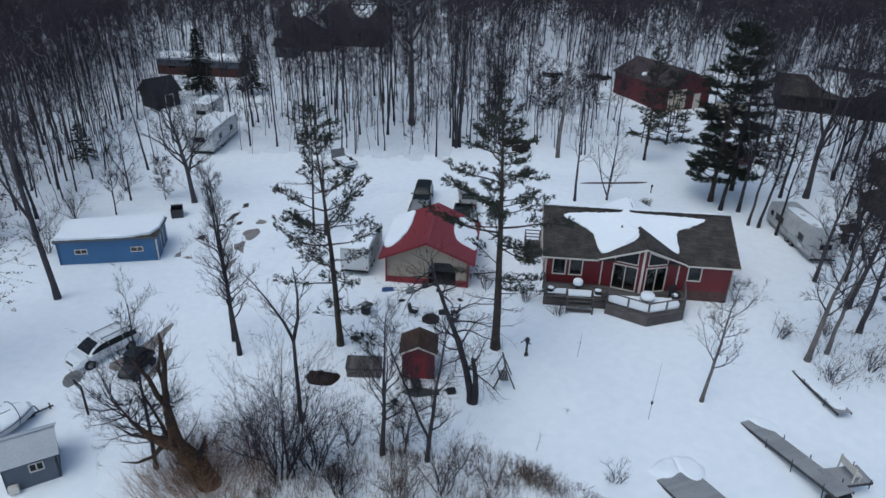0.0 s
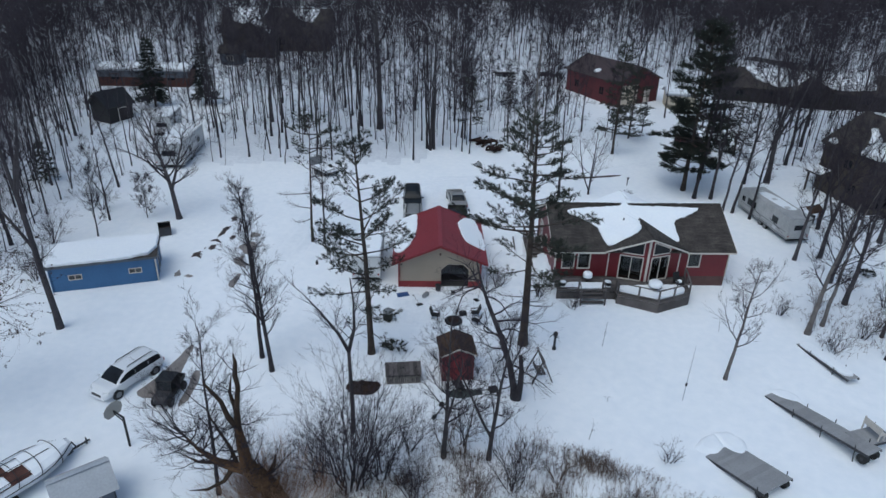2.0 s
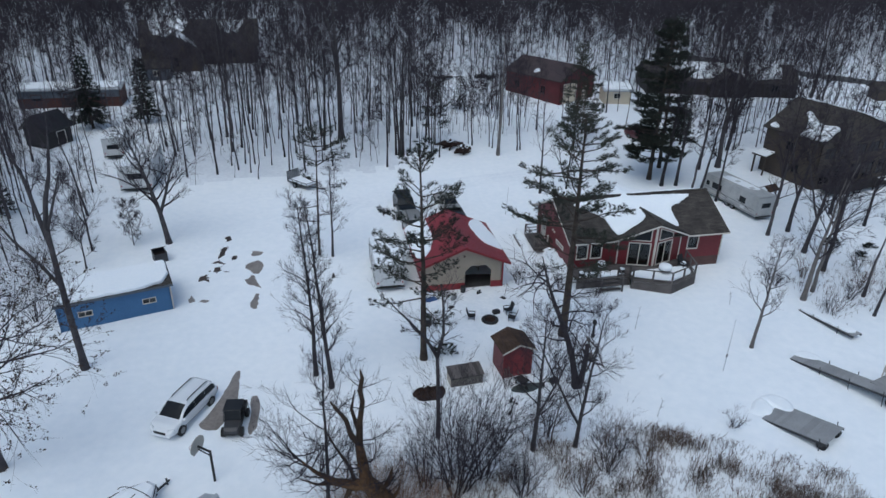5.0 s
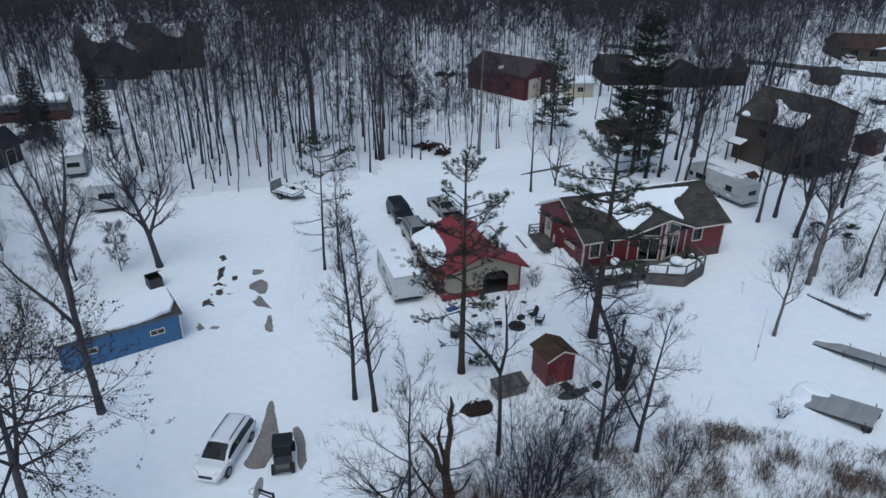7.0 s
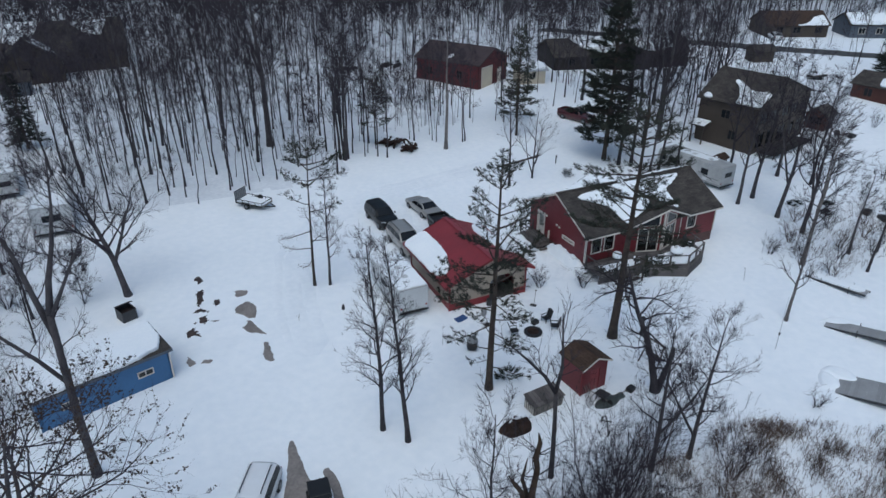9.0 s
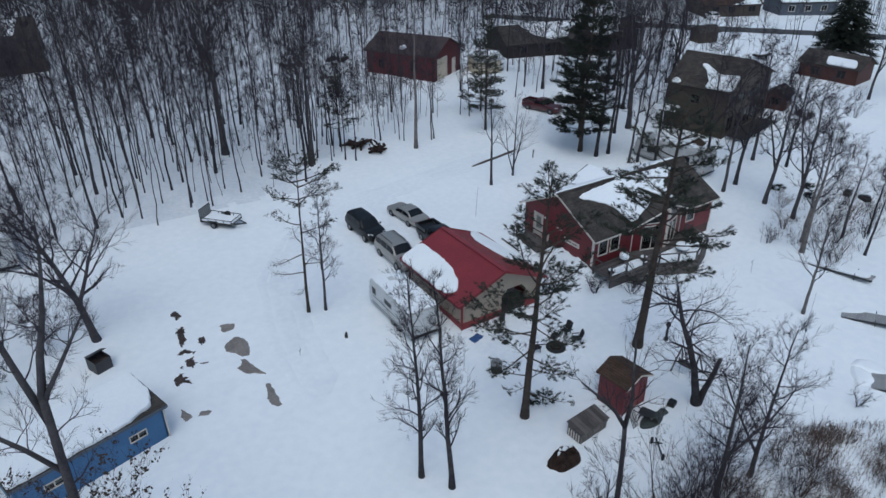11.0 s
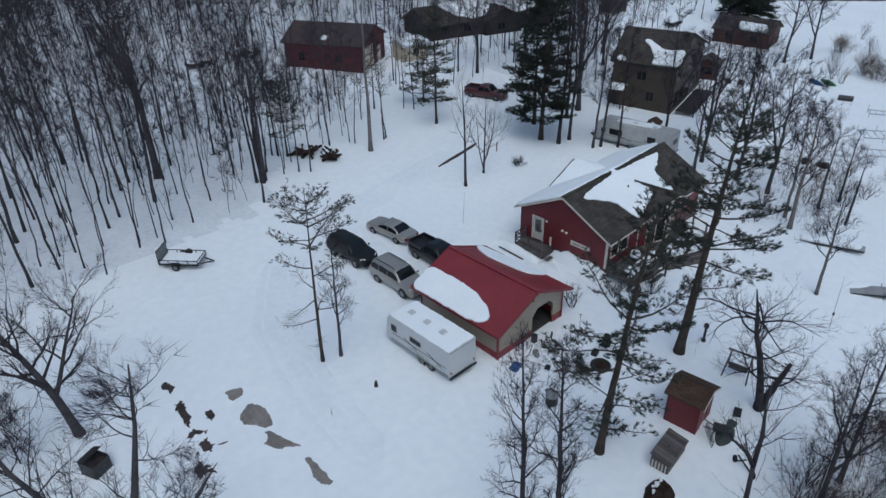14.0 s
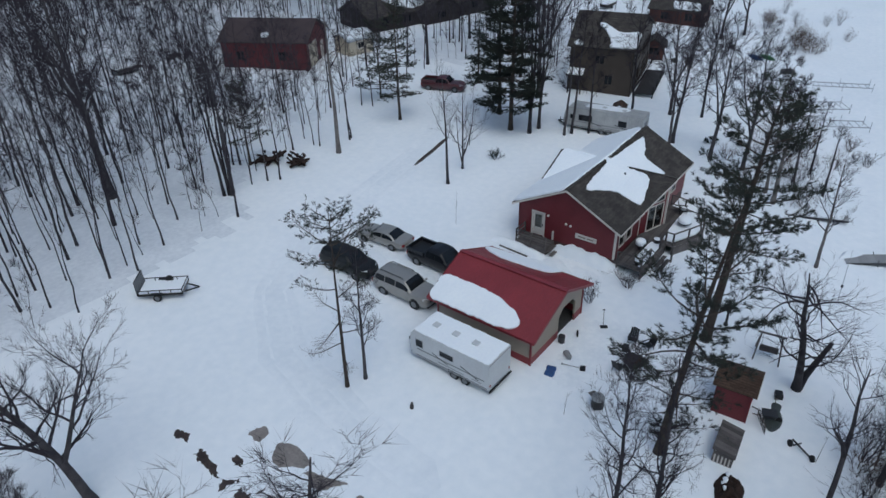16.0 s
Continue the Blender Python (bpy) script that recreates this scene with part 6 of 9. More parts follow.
def limb(m, tips, rng, p, d, length, r, level, last, kids, wander=0.30, rise=0.14, twigs=3, twig_len=0.6, blades=False):
    """A branch that carries its own branches, down to twigs."""
    n = 5 if level == 1 else 3
    p, cur = Vector(p), Vector(d).normalized()
    pts, dirs = [p.copy()], [cur.copy()]
    for i in range(n):
        cur = (cur + rand_dir(rng) * wander + Vector((0, 0, rise))).normalized()
        p = p + cur * (length / n)
        pts.append(p.copy())
        dirs.append(cur.copy())
    rad = [r * (1 - 0.72 * i / n) for i in range(n + 1)]
    m.tube(pts, rad, 3 if blades else 5 if level == 1 else 3, caps=False)
    m.spike(pts[-1], pts[-1] + cur * length * 0.25, rad[-1])
    if level >= last:
        for _ in range(twigs):
            k = rng.uniform(0.25, 1.0) * n
            i = min(int(k), n - 1)
            q = pts[i].lerp(pts[i + 1], k - i)
            dd = (dirs[i] + rand_dir(rng) * 0.75 + Vector((0, 0, 0.15))).normalized()
            e = q + dd * twig_len * rng.uniform(0.5, 1.3)
            if blades:
                w = dd.orthogonal().normalized() * (0.014 if blades is True else blades)
                m.add([q - w, q + w, e], [(0, 1, 2)])
            else:
                m.spike(q, e, max(0.007, rad[i] * 0.4))
        tips.append((pts[-1], cur))
        return
    count = kids[level - 1]
    for c in range(count):
        k = (0.22 + 0.78 * (c + rng.random()) / count) * n
        i = min(int(k), n - 1)
        q = pts[i].lerp(pts[i + 1], k - i)
        dd = (dirs[i] * 0.9 + rand_dir(rng) * 0.75 + Vector((0, 0, 0.12))).normalized()
        limb(m, tips, rng, q, dd, length * rng.uniform(0.42, 0.62), rad[i] * 0.55, level + 1, last, kids, wander, rise, twigs, twig_len, blades)


def stem(rng, height, r0, lean=(0.0, 0.0), wobble=0.05, n=10, base=None, bottom=-0.35):
    """The line and radii of a trunk from below the snow to its top."""
    pts, rad = [], []
    ox = oy = 0.0
    for i in range(n + 1):
        k = i / n
        if i > 1:
            ox += rng.uniform(-wobble, wobble) * height / n
            oy += rng.uniform(-wobble, wobble) * height / n
        pts.append(Vector((lean[0] * k * (0.5 + 0.5 * k) + ox, lean[1] * k * (0.5 + 0.5 * k) + oy, bottom + (height - bottom) * k)))
        flare = 1.35 if i == 0 else 1.0
        rad.append(r0 * flare * (1 - 0.86 * k))
    return pts, rad


def bare_tree(seed, height, r0, lean=(0, 0), start=0.35, limbs=13, reach=0.32, kids=(5, 4), last=3, twigs=3, steep=0.75, wobble=0.05, sides=8, twig_len=0.6, forks=0, blades=False, stout=1.0, rise=0.14):
    """Trunk and crown of a leafless tree."""
    rng = random.Random(seed)
    trunk, crown, tips = Mesher(), Mesher(), []
    pts, rad = stem(rng, height, r0, lean, wobble)
    trunk.tube(pts, rad, sides)
    lines = [(pts, rad, start)]
    for f in range(forks):
        k = int(len(pts) * (start + 0.08 * f))
        a = rng.uniform(0, 6.28)
        q, out, rr = pts[k].copy(), [pts[k].copy()], [rad[k] * 0.75]
        d = Vector((math.cos(a) * 0.55, math.sin(a) * 0.55, 1)).normalized()
        for i in range(6):
            d = (d + rand_dir(rng) * 0.08 + Vector((0, 0, 0.1))).normalized()
            q = q + d * (height - pts[k].z) * 0.9 / 6
            out.append(q.copy())
            rr.append(rad[k] * 0.75 * (1 - 0.8 * (i + 1) / 6))
        trunk.tube(out, rr, 6)
        lines.append((out, rr, 0.25))
    for pts_, rad_, st in lines:
        n = len(pts_) - 1
        count = limbs if pts_ is pts else max(4, limbs // 2)
        for i in range(count):
            k = st + (1 - st) * (i + rng.random() * 0.8) / count
            f = min(k * n, n - 0.001)
            j = int(f)
            q = pts_[j].lerp(pts_[j + 1], f - j)
            a = i * 2.4 + rng.uniform(-0.5, 0.5)
            up = steep * rng.uniform(0.7, 1.3)
            ln = height * reach * min(1.15 - 0.75 * (k - st) / (1 - st), 0.75 + 1.2 * (k - st) / (1 - st)) * rng.uniform(0.6, 1.2)
            limb(crown, tips, rng, q, (math.cos(a), math.sin(a), up), ln, (rad_[j] * 0.38 + 0.006) * stout, 1, last, kids, rise=rise, twigs=twigs, twig_len=twig_len, blades=blades)
    return trunk, crown, tips


def plant(name, x, y, trunk, crown, label, bark=None, twig=None, category="tree", group="", rz=0.0, smooth=True, crown_name="crown"):
    t = thing(name, x, y, land(x, y), rz, label, category, group)
    part("trunk", trunk, bark or BARK, t, smooth=smooth)
    if crown is not None:
        part(crown_name, crown, twig or TWIG, t)
    return t


# the yard's own leafless trees: x, y, height, trunk radius, lean, first limb, limbs, reach, forks
YARD = [
    (-17.8, 34.3, 12.8, 0.16, (-0.2, 0.1), 0.22, 26, 0.13, 0, "slender bare tree with short side branches in the yard"),
    (-16.75, 32.8, 13.2, 0.17, (-0.8, 0.1), 0.22, 24, 0.13, 0, "slender bare tree with short side branches in the yard"),
    (-16.2, 51.75, 9.4, 0.12, (0.1, 0.0), 0.28, 16, 0.20, 0, "young bare tree beside a thin pine"),
    (14.85, 33.2, 8.8, 0.14, (0.7, 0.3), 0.30, 14, 0.30, 0, "small pale-barked bare tree on the open lawn"),
    (-31.4, 56.2, 10.5, 0.28, (-2.6, 1.4), 0.30, 19, 0.40, 1, "leaning bare tree with a wide crown"),
    (-37.7, 52.2, 6.5, 0.08, (0.2, 0.1), 0.2, 12, 0.34, 0, "small bare tree at the edge of the yard"),
    (-38.1, 55.6, 8.8, 0.11, (-0.3, 0.3), 0.35, 9, 0.30, 1, "bare tree at the edge of the yard"),
    (-34.6, 56.2, 4.2, 0.05, (0.1, 0.1), 0.08, 16, 0.42, 0, "bushy young bare tree in the snow"),
    (-40.8, 63.9, 9.8, 0.14, (-1.6, 0.4), 0.55, 7, 0.22, 0, "leaning bare trunk near the trailer home"),
    (-17.2, 22.1, 10.8, 0.13, (0.2, 0.3), 0.36, 15, 0.24, 0, "slim bare tree above the old willow"),
    (-4.85, 25.2, 9.6, 0.16, (0.2, 0.5), 0.28, 14, 0.25, 1, "crooked bare tree at the reedy shore"),
    (-2.2, 25.1, 9.4, 0.15, (0.9, 0.2), 0.26, 14, 0.26, 1, "bare tree at the reedy shore"),
    (-3.6, 25.6, 5.2, 0.06, (0.8, 0.3), 0.25, 10, 0.3, 0, "small bare tree leaning over the shore reeds"),
    (7.75, 64.4, 10.4, 0.15, (-0.4, 0.3), 0.4, 9, 0.28, 0, "bare tree beside the drive"),
    (11.2, 65.3, 7.6, 0.12, (0.3, 0.2), 0.18, 9, 0.42, 2, "low-forked bare tree beside the drive"),
    (23.1, 65.1, 15.5, 0.20, (0.6, 0.0), 0.45, 10, 0.22, 0, "tall bare tree behind the house"),
    (24.9, 65.0, 15.0, 0.18, (0.8, 0.4), 0.45, 10, 0.22, 1, "tall bare tree behind the house"),
    (25.1, 61.8, 12.5, 0.14, (0.8, 0.0), 0.5, 9, 0.2, 0, "bare tree beside the fifth-wheel camper"),
    (26.0, 61.4, 12.8, 0.15, (1.0, 0.2), 0.5, 9, 0.2, 0, "bare tree beside the fifth-wheel camper"),
    (30.6, 69.9, 15.0, 0.17, (0.5, 0.3), 0.4, 11, 0.26, 0, "tall bare tree between the houses"),
    (33.5, 70.4, 17.5, 0.30, (1.0, 0.5), 0.35, 12, 0.32, 2, "big spreading bare tree between the houses"),
    (27.9, 51.0, 11.0, 0.17, (0.9, 0.0), 0.45, 9, 0.28, 0, "bare tree between the house and the camper"),
    (30.6, 51.6, 14.0, 0.19, (0.7, 0.2), 0.35, 12, 0.28, 1, "tall bare tree beside the brown house"),
    (33.5, 57.9, 13.0, 0.16, (0.5, 0.4), 0.35, 12, 0.26, 1, "tall bare tree in front of the brown house"),
    (29.2, 47.0, 12.5, 0.20, (1.1, 0.2), 0.3, 11, 0.32, 1, "bare tree with a wide crown near the shore"),
    (23.4, 39.0, 10.8, 0.20, (1.2, 0.5), 0.42, 9, 0.28, 0, "bare tree leaning over the shore brush"),
    (25.15, 40.2, 11.5, 0.15, (1.5, 0.4), 0.45, 9, 0.26, 0, "bare tree leaning over the shore brush"),
    (28.7, 43.5, 12.0, 0.20, (0.3, 0.5), 0.3, 12, 0.32, 1, "bare tree with a wide crown near the shore"),
    (29.1, 38.8, 7.6, 0.15, (0.8, 0.3), 0.72, 4, 0.14, 0, "broken bare trunk near the shore"),
    (27.7, 35.85, 6.2, 0.14, (1.0, 0.2), 0.75, 4, 0.14, 0, "broken leaning trunk in the shore brush"),
    (31.9, 38.0, 6.5, 0.13, (0.8, 0.2), 0.5, 6, 0.2, 0, "short bare tree in the shore brush"),
    (38.3, 55.2, 13.0, 0.18, (0.4, 0.2), 0.35, 12, 0.26, 1, "tall bare tree in front of the brown house"),
    (27.3, 60.0, 12.0, 0.13, (0.6, 0.1), 0.45, 9, 0.2, 0, "slim bare tree behind the camper"),
    (6.1, 77.8, 15.5, 0.24, (0.3, 0.1), 0.55, 9, 0.2, 0, "tall pale trunk standing alone before the barn"),
    (-14.1, 86.7, 20.0, 0.40, (-0.3, 0.4), 0.42, 13, 0.26, 2, "thick old forest tree"),
    (40.0, 52.0, 12.0, 0.15, (0.5, 0.2), 0.3, 12, 0.28, 1, "bare tree by the brown house"),
    (52.0, 80.0, 15.5, 0.19, (0.5, 0.2), 0.35, 12, 0.28, 1, "tall bare tree behind the brown house"),
    (74.0, 62.0, 13.0, 0.20, (1.2, 0.2), 0.35, 10, 0.3, 1, "bare tree near the brown cabin"),
    (79.0, 60.0, 12.0, 0.20, (1.0, 0.4), 0.35, 10, 0.3, 1, "bare tree near the brown cabin"),
    (38.5, 76.5, 14.5, 0.20, (0.6, 0.2), 0.33, 12, 0.28, 1, "tall bare tree behind the brown house"),
    (44.0, 84.0, 15.0, 0.22, (-0.4, 0.3), 0.33, 12, 0.28, 1, "tall bare tree before the long dark house"),
    (57.5, 84.0, 14.0, 0.20, (0.6, 0.1), 0.33, 12, 0.28, 1, "tall bare tree before the long dark house"),
    (35.0, 90.0, 15.5, 0.20, (0.3, 0.3), 0.33, 12, 0.26, 1, "tall bare tree before the long dark house"),
    (49.5, 93.5, 14.5, 0.20, (-0.3, 0.3), 0.33, 12, 0.26, 0, "tall bare tree before the long dark house"),
    (62.0, 92.0, 15.0, 0.19, (0.5, 0.2), 0.35, 12, 0.28, 1, "tall bare tree by the road"),
]
for i, (x, y, h, r, ln, st, k, reach, fk, lab) in enumerate(YARD, 1):
    near = y < 60
    slim = reach < 0.15
    east = x > 20 and h > 8
    tr, cr, _ = bare_tree(100 + i, h, r * (1.1 if east else 1.0), ln, min(st, 0.33) if east else st, k + 2 if east else k, 0.17 if slim else reach,
                          kids=(5, 4) if slim or east else (6, 6) if near and h > 13 and x < 0 else (5, 4) if near else (4, 3), twigs=9 if x < -30 or (east and y < 62) else 5 if near or east else 3,
                          stout=1.3 if x < -30 and r > 0.2 else 1.1 if east else 1.0, forks=fk, twig_len=0.36 if slim else 0.5 if east else 0.42, steep=1.0 if slim else 0.75, blades=east, wobble=0.09 if east else 0.05)
    plant("bare_tree", x, y, tr, cr, lab, bark=PALE_BARK if "pale" in lab or "leaning over" in lab else None, group="bare trees of the yard")


def forked_yard_tree():
    """The tree between the shore thicket and the pines, forked at mid height."""
    rng = random.Random(7)
    tr, cr, tips = Mesher(), Mesher(), []
    tr.tube([(0, 0, -0.3), (0, 0.05, 2), (-0.05, 0.1, 4.2), (-0.1, 0.2, 6.0)], [0.17, 0.13, 0.115, 0.105], 8)
    a = [(-0.1, 0.2, 5.9), (-0.7, 0.4, 7.0), (-1.7, 0.7, 8.2), (-2.6, 0.9, 9.2)]
    b = [(-0.1, 0.2, 5.9), (0.25, 0.3, 7.4), (0.25, 0.5, 9.0), (0.1, 0.5, 10.6)]
    for line in (a, b):
        tr.tube(line, [0.12, 0.09, 0.06, 0.03], 6)
        for i in range(9):
            k = rng.uniform(0.4, 2.95)
            j = int(k)
            q = Vector(line[j]).lerp(Vector(line[j + 1]), k - j)
            an = rng.uniform(0, 6.28)
            limb(cr, tips, rng, q, (math.cos(an), math.sin(an), 0.7), rng.uniform(0.9, 2.1), 0.03, 2, 3, (4, 4), twigs=4, twig_len=0.5)
    plant("forked_tree", -10.4, 27.05, tr, cr, "bare tree forked at mid height above the shore thicket", group="bare trees of the yard")


def spreading_tree():
    """The tall tree before the blue building: one trunk, two stems from mid height, a broad twiggy crown."""
    rng = random.Random(23)
    tr, cr, tips = Mesher(), Mesher(), []
    main = [(0, 0, -0.4), (0.02, -0.1, 1.5), (0.05, -0.4, 4.5), (0.2, -0.8, 8.0), (0.38, -1.25, 11.4)]
    a = [(0.38, -1.25, 11.2), (0.75, -1.3, 13.0), (1.25, -1.15, 14.6), (1.7, -1.3, 16.6), (2.0, -1.4, 18.6)]
    b = [(0.3, -1.0, 9.6), (-0.15, -0.7, 12.0), (-0.5, -0.4, 14.1), (-1.1, -0.1, 16.0), (-1.5, 0.3, 18.0)]
    c = [(0.15, -0.65, 6.8), (-0.9, -0.4, 8.4), (-2.4, 0.2, 10.0), (-3.6, 0.9, 11.6), (-4.6, 1.4, 13.4)]
    e = [(0.38, -1.2, 11.0), (1.3, -2.0, 12.8), (1.9, -2.5, 14.0), (2.4, -2.9, 15.0), (2.9, -3.2, 15.9)]
    for line, rr, cnt, ln in ((main, [0.32, 0.23, 0.21, 0.18, 0.155], 8, 2.6), (a, [0.17, 0.14, 0.1, 0.06, 0.02], 15, 2.4), (b, [0.16, 0.13, 0.1, 0.06, 0.02], 15, 2.4), (c, [0.12, 0.1, 0.07, 0.045, 0.015], 13, 2.2), (e, [0.1, 0.08, 0.06, 0.04, 0.012], 9, 1.8)):
        tr.tube(line, rr, 9)
        for i in range(cnt):
            k = rng.uniform(2.0 if line is main else 0.7, 3.98)
            j = int(k)
            q = Vector(line[j]).lerp(Vector(line[j + 1]), k - j)
            an = rng.uniform(0, 6.28)
            limb(cr, tips, rng, q, (math.cos(an), math.sin(an), rng.uniform(0.3, 1.1)), ln * rng.uniform(0.55, 1.15) * (1.1 - 0.12 * k), 0.014 + 0.16 * rr[j], 1, 3, (4, 4), wander=0.26, twigs=6, twig_len=0.45, blades=0.006)
    plant("spreading_tree", -33.6, 37.2, tr, cr, "tall forked bare tree in front of the blue building", group="bare trees of the yard")


def old_oak():
    """Leaning oak with a broken second stem."""
    rng = random.Random(9)
    tr, cr, tips = Mesher(), Mesher(), []
    main = [(0, 0, -0.4), (-0.15, 0.05, 0.8), (-0.55, 0.2, 2.6), (-1.2, 0.4, 4.6), (-2.0, 0.65, 6.5), (-2.6, 0.7, 8.2), (-3.0, 0.9, 9.8)]
    tr.tube(main, [0.36, 0.25, 0.20, 0.17, 0.13, 0.08, 0.03], 9)
    tr.tube([(0.1, 0, -0.4), (0.2, -0.2, 1.0), (0.15, -0.6, 2.6), (-0.05, -0.95, 4.1)], [0.28, 0.21, 0.16, 0.12], 8)
    for i in range(20):
        k = rng.uniform(1.6, 5.8)
        j = int(k)
        q = Vector(main[j]).lerp(Vector(main[j + 1]), k - j)
        an = i * 2.4 + rng.uniform(-0.4, 0.4)
        limb(cr, tips, rng, q, (math.cos(an), math.sin(an), rng.uniform(-0.1, 0.5)), rng.uniform(1.7, 3.4), 0.065, 1, 3, (5, 4), wander=0.42, rise=0.06, twigs=3, twig_len=0.5)
    for i in range(5):
        an = i * 1.3
        limb(cr, tips, rng, (0.15, -0.6, 2.6 + 0.3 * i), (math.cos(an), math.sin(an), 0.3), 1.0, 0.03, 2, 3, (4, 4), twigs=3)
    plant("old_oak", -0.1, 30.6, tr, cr, "gnarled leaning oak with a broken second stem")


def old_willow():
    """The massive broken willow at the shore."""
    rng = random.Random(12)
    x0, y0 = -14.2, 21.6
    tr, cr, tips = Mesher(), Mesher(), []
    main = [(0.5, 0, -0.6), (0.3, -0.1, 0.5), (0.0, -0.2, 1.4), (-0.45, -0.28, 2.2), (-0.95, -0.25, 3.0), (-1.1, -0.15, 4.2), (-1.25, -0.02, 5.5)]
    tr.tube(main, [0.80, 0.56, 0.53, 0.50, 0.38, 0.25, 0.2], 16)
    tr.tube([(-0.1, 0.1, 1.8), (0.35, 0.2, 2.6), (0.5, 0.2, 3.3)], [0.14, 0.1, 0.04], 7)
    tr.tube([(0.1, -0.2, 1.2), (0.6, -0.4, 1.9), (0.75, -0.5, 2.5)], [0.12, 0.08, 0.03], 7)
    tr.tube([(-0.75, -0.4, 2.7), (-0.9, -0.7, 3.2), (-0.8, -0.8, 3.7)], [0.15, 0.12, 0.05], 7)
    low = [(-0.7, -0.25, 2.65), (-1.6, -0.2, 2.7), (-2.5, -0.1, 2.95), (-3.5, 0.1, 3.6), (-4.6, 0.5, 4.6)]
    limbs = [([(-1.2, -0.05, 5.3), (-1.15, 0.0, 6.5), (-0.95, 0.05, 7.8), (-1.05, 0.1, 8.4), (-0.92, 0.05, 9.2), (-1.0, 0.1, 9.7)], [0.19, 0.15, 0.12, 0.13, 0.10, 0.03]), ([(-1.15, -0.05, 5.1), (-1.6, -0.15, 6.0), (-1.8, -0.2, 7.0), (-2.3, -0.3, 7.9), (-2.5, -0.3, 8.3)], [0.17, 0.14, 0.11, 0.08, 0.03]),
             ([(-1.2, 0.1, 5.9), (-1.5, 0.3, 7.2), (-1.3, 0.3, 8.3)], [0.12, 0.08, 0.02]), (low, [0.36, 0.29, 0.2, 0.1, 0.015]), ([(-1.7, -0.25, 2.7), (-2.1, -0.7, 2.2), (-2.9, -1.0, 1.9), (-3.8, -1.1, 1.9)], [0.16, 0.11, 0.07, 0.015]), ([(-1.5, -0.1, 2.8), (-1.75, 0.0, 3.8), (-2.4, 0.2, 5.0), (-2.9, 0.3, 6.2)], [0.12, 0.09, 0.06, 0.015]), ([(-2.6, -0.1, 2.9), (-3.4, -0.3, 3.1), (-4.4, -0.2, 3.6)], [0.12, 0.07, 0.015])]
    for base, cnt, ln in ((main, 16, 2.2), (low, 22, 2.5)):
        for i in range(cnt):
            k = rng.uniform(1.2, len(base) - 1.02)
            j = int(k)
            q = Vector(base[j]).lerp(Vector(base[j + 1]), k - j)
            an = rng.uniform(0, 6.28)
            limb(cr, tips, rng, q, (math.cos(an), math.sin(an), rng.uniform(0.1, 0.9)), rng.uniform(0.6, 1.0) * ln, 0.045, 1, 3, (5, 4), wander=0.34, rise=0.14, twigs=4, twig_len=0.6)
    for end in ((-0.95, 0.05, 8.6), (-2.2, -0.3, 7.7), (-1.0, 0.0, 7.4)):
        for i in range(4):
            an = i * 1.6
            limb(cr, tips, rng, end, (math.cos(an), math.sin(an), 0.5), 1.4, 0.03, 2, 3, (4, 4), twigs=3)
    tr.v = [tuple(Vector(p) + noise.noise_vector(Vector(p) * 2.3) * 0.10 + noise.noise_vector(Vector(p) * 6.0) * 0.04) for p in tr.v]
    wt = plant("old_willow", x0, y0, tr, cr, "massive broken old willow with rusty-brown bark at the shore", WILLOW_BARK, TWIG)
    for line, rr in limbs:
        part("limb", Mesher().tube(line, rr, 9), WILLOW_BARK if line is low else WILLOW_LIMB, wt, smooth=True)
    sh = Mesher()
    for i in range(900):
        a, rr = rng.uniform(0, 6.28), rng.uniform(0.1, 3.4)
        x, y = math.cos(a) * rr - 0.2, math.sin(a) * rr
        d = Vector((math.cos(a) * 0.5 + rng.uniform(-0.3, 0.3), math.sin(a) * 0.5 + rng.uniform(-0.3, 0.3), 1.3)).normalized()
        h = rng.uniform(0.8, 2.9)
        p = Vector((x, y, -0.1))
        q = p + d * h * 0.6
        sh.spike(p, q + (d + rand_dir(rng) * 0.3) * h * 0.5, 0.011)
        for _ in range(4):
            sh.spike(p.lerp(q, rng.uniform(0.3, 1)), q + rand_dir(rng) * 0.6 + d * 0.3, 0.007)
    solid("willow_suckers", sh, WILLOW_TWIG, x0, y0, land(x0, y0), label="tan whippy suckers round the willow's foot", category="brush", kind="stuff")


forked_yard_tree()
spreading_tree()
old_oak()
old_willow()


def dry_leaf_oak():
    rng = random.Random(15)
    tr, cr, tips = bare_tree(301, 12.5, 0.27, (2.0, -2.8), 0.40, 22, 0.44, kids=(6, 4), twigs=4, forks=1, steep=0.05, rise=0.02, stout=1.3)
    t = plant("leafy_oak", -35.6, 28.2, tr, cr, "leaning oak still carrying dry brown leaf tufts near the shore")
    lf = Mesher()
    for p, d in tips:
        for _ in range(12):
            if rng.random() < 0.5:
                continue
            c = p - d * rng.uniform(-0.1, 0.45) + rand_dir(rng) * rng.uniform(0.02, 0.16)
            u = rand_dir(rng) * 0.065
            v = u.orthogonal().normalized() * 0.042
            lf.add([c - u, c + v, c + u, c - v], [(0, 1, 2, 3)])
    part("leaves", lf, DRY_LEAF, t, "dry brown leaves")
    tagged(t.children[-1], kind="stuff")


dry_leaf_oak()


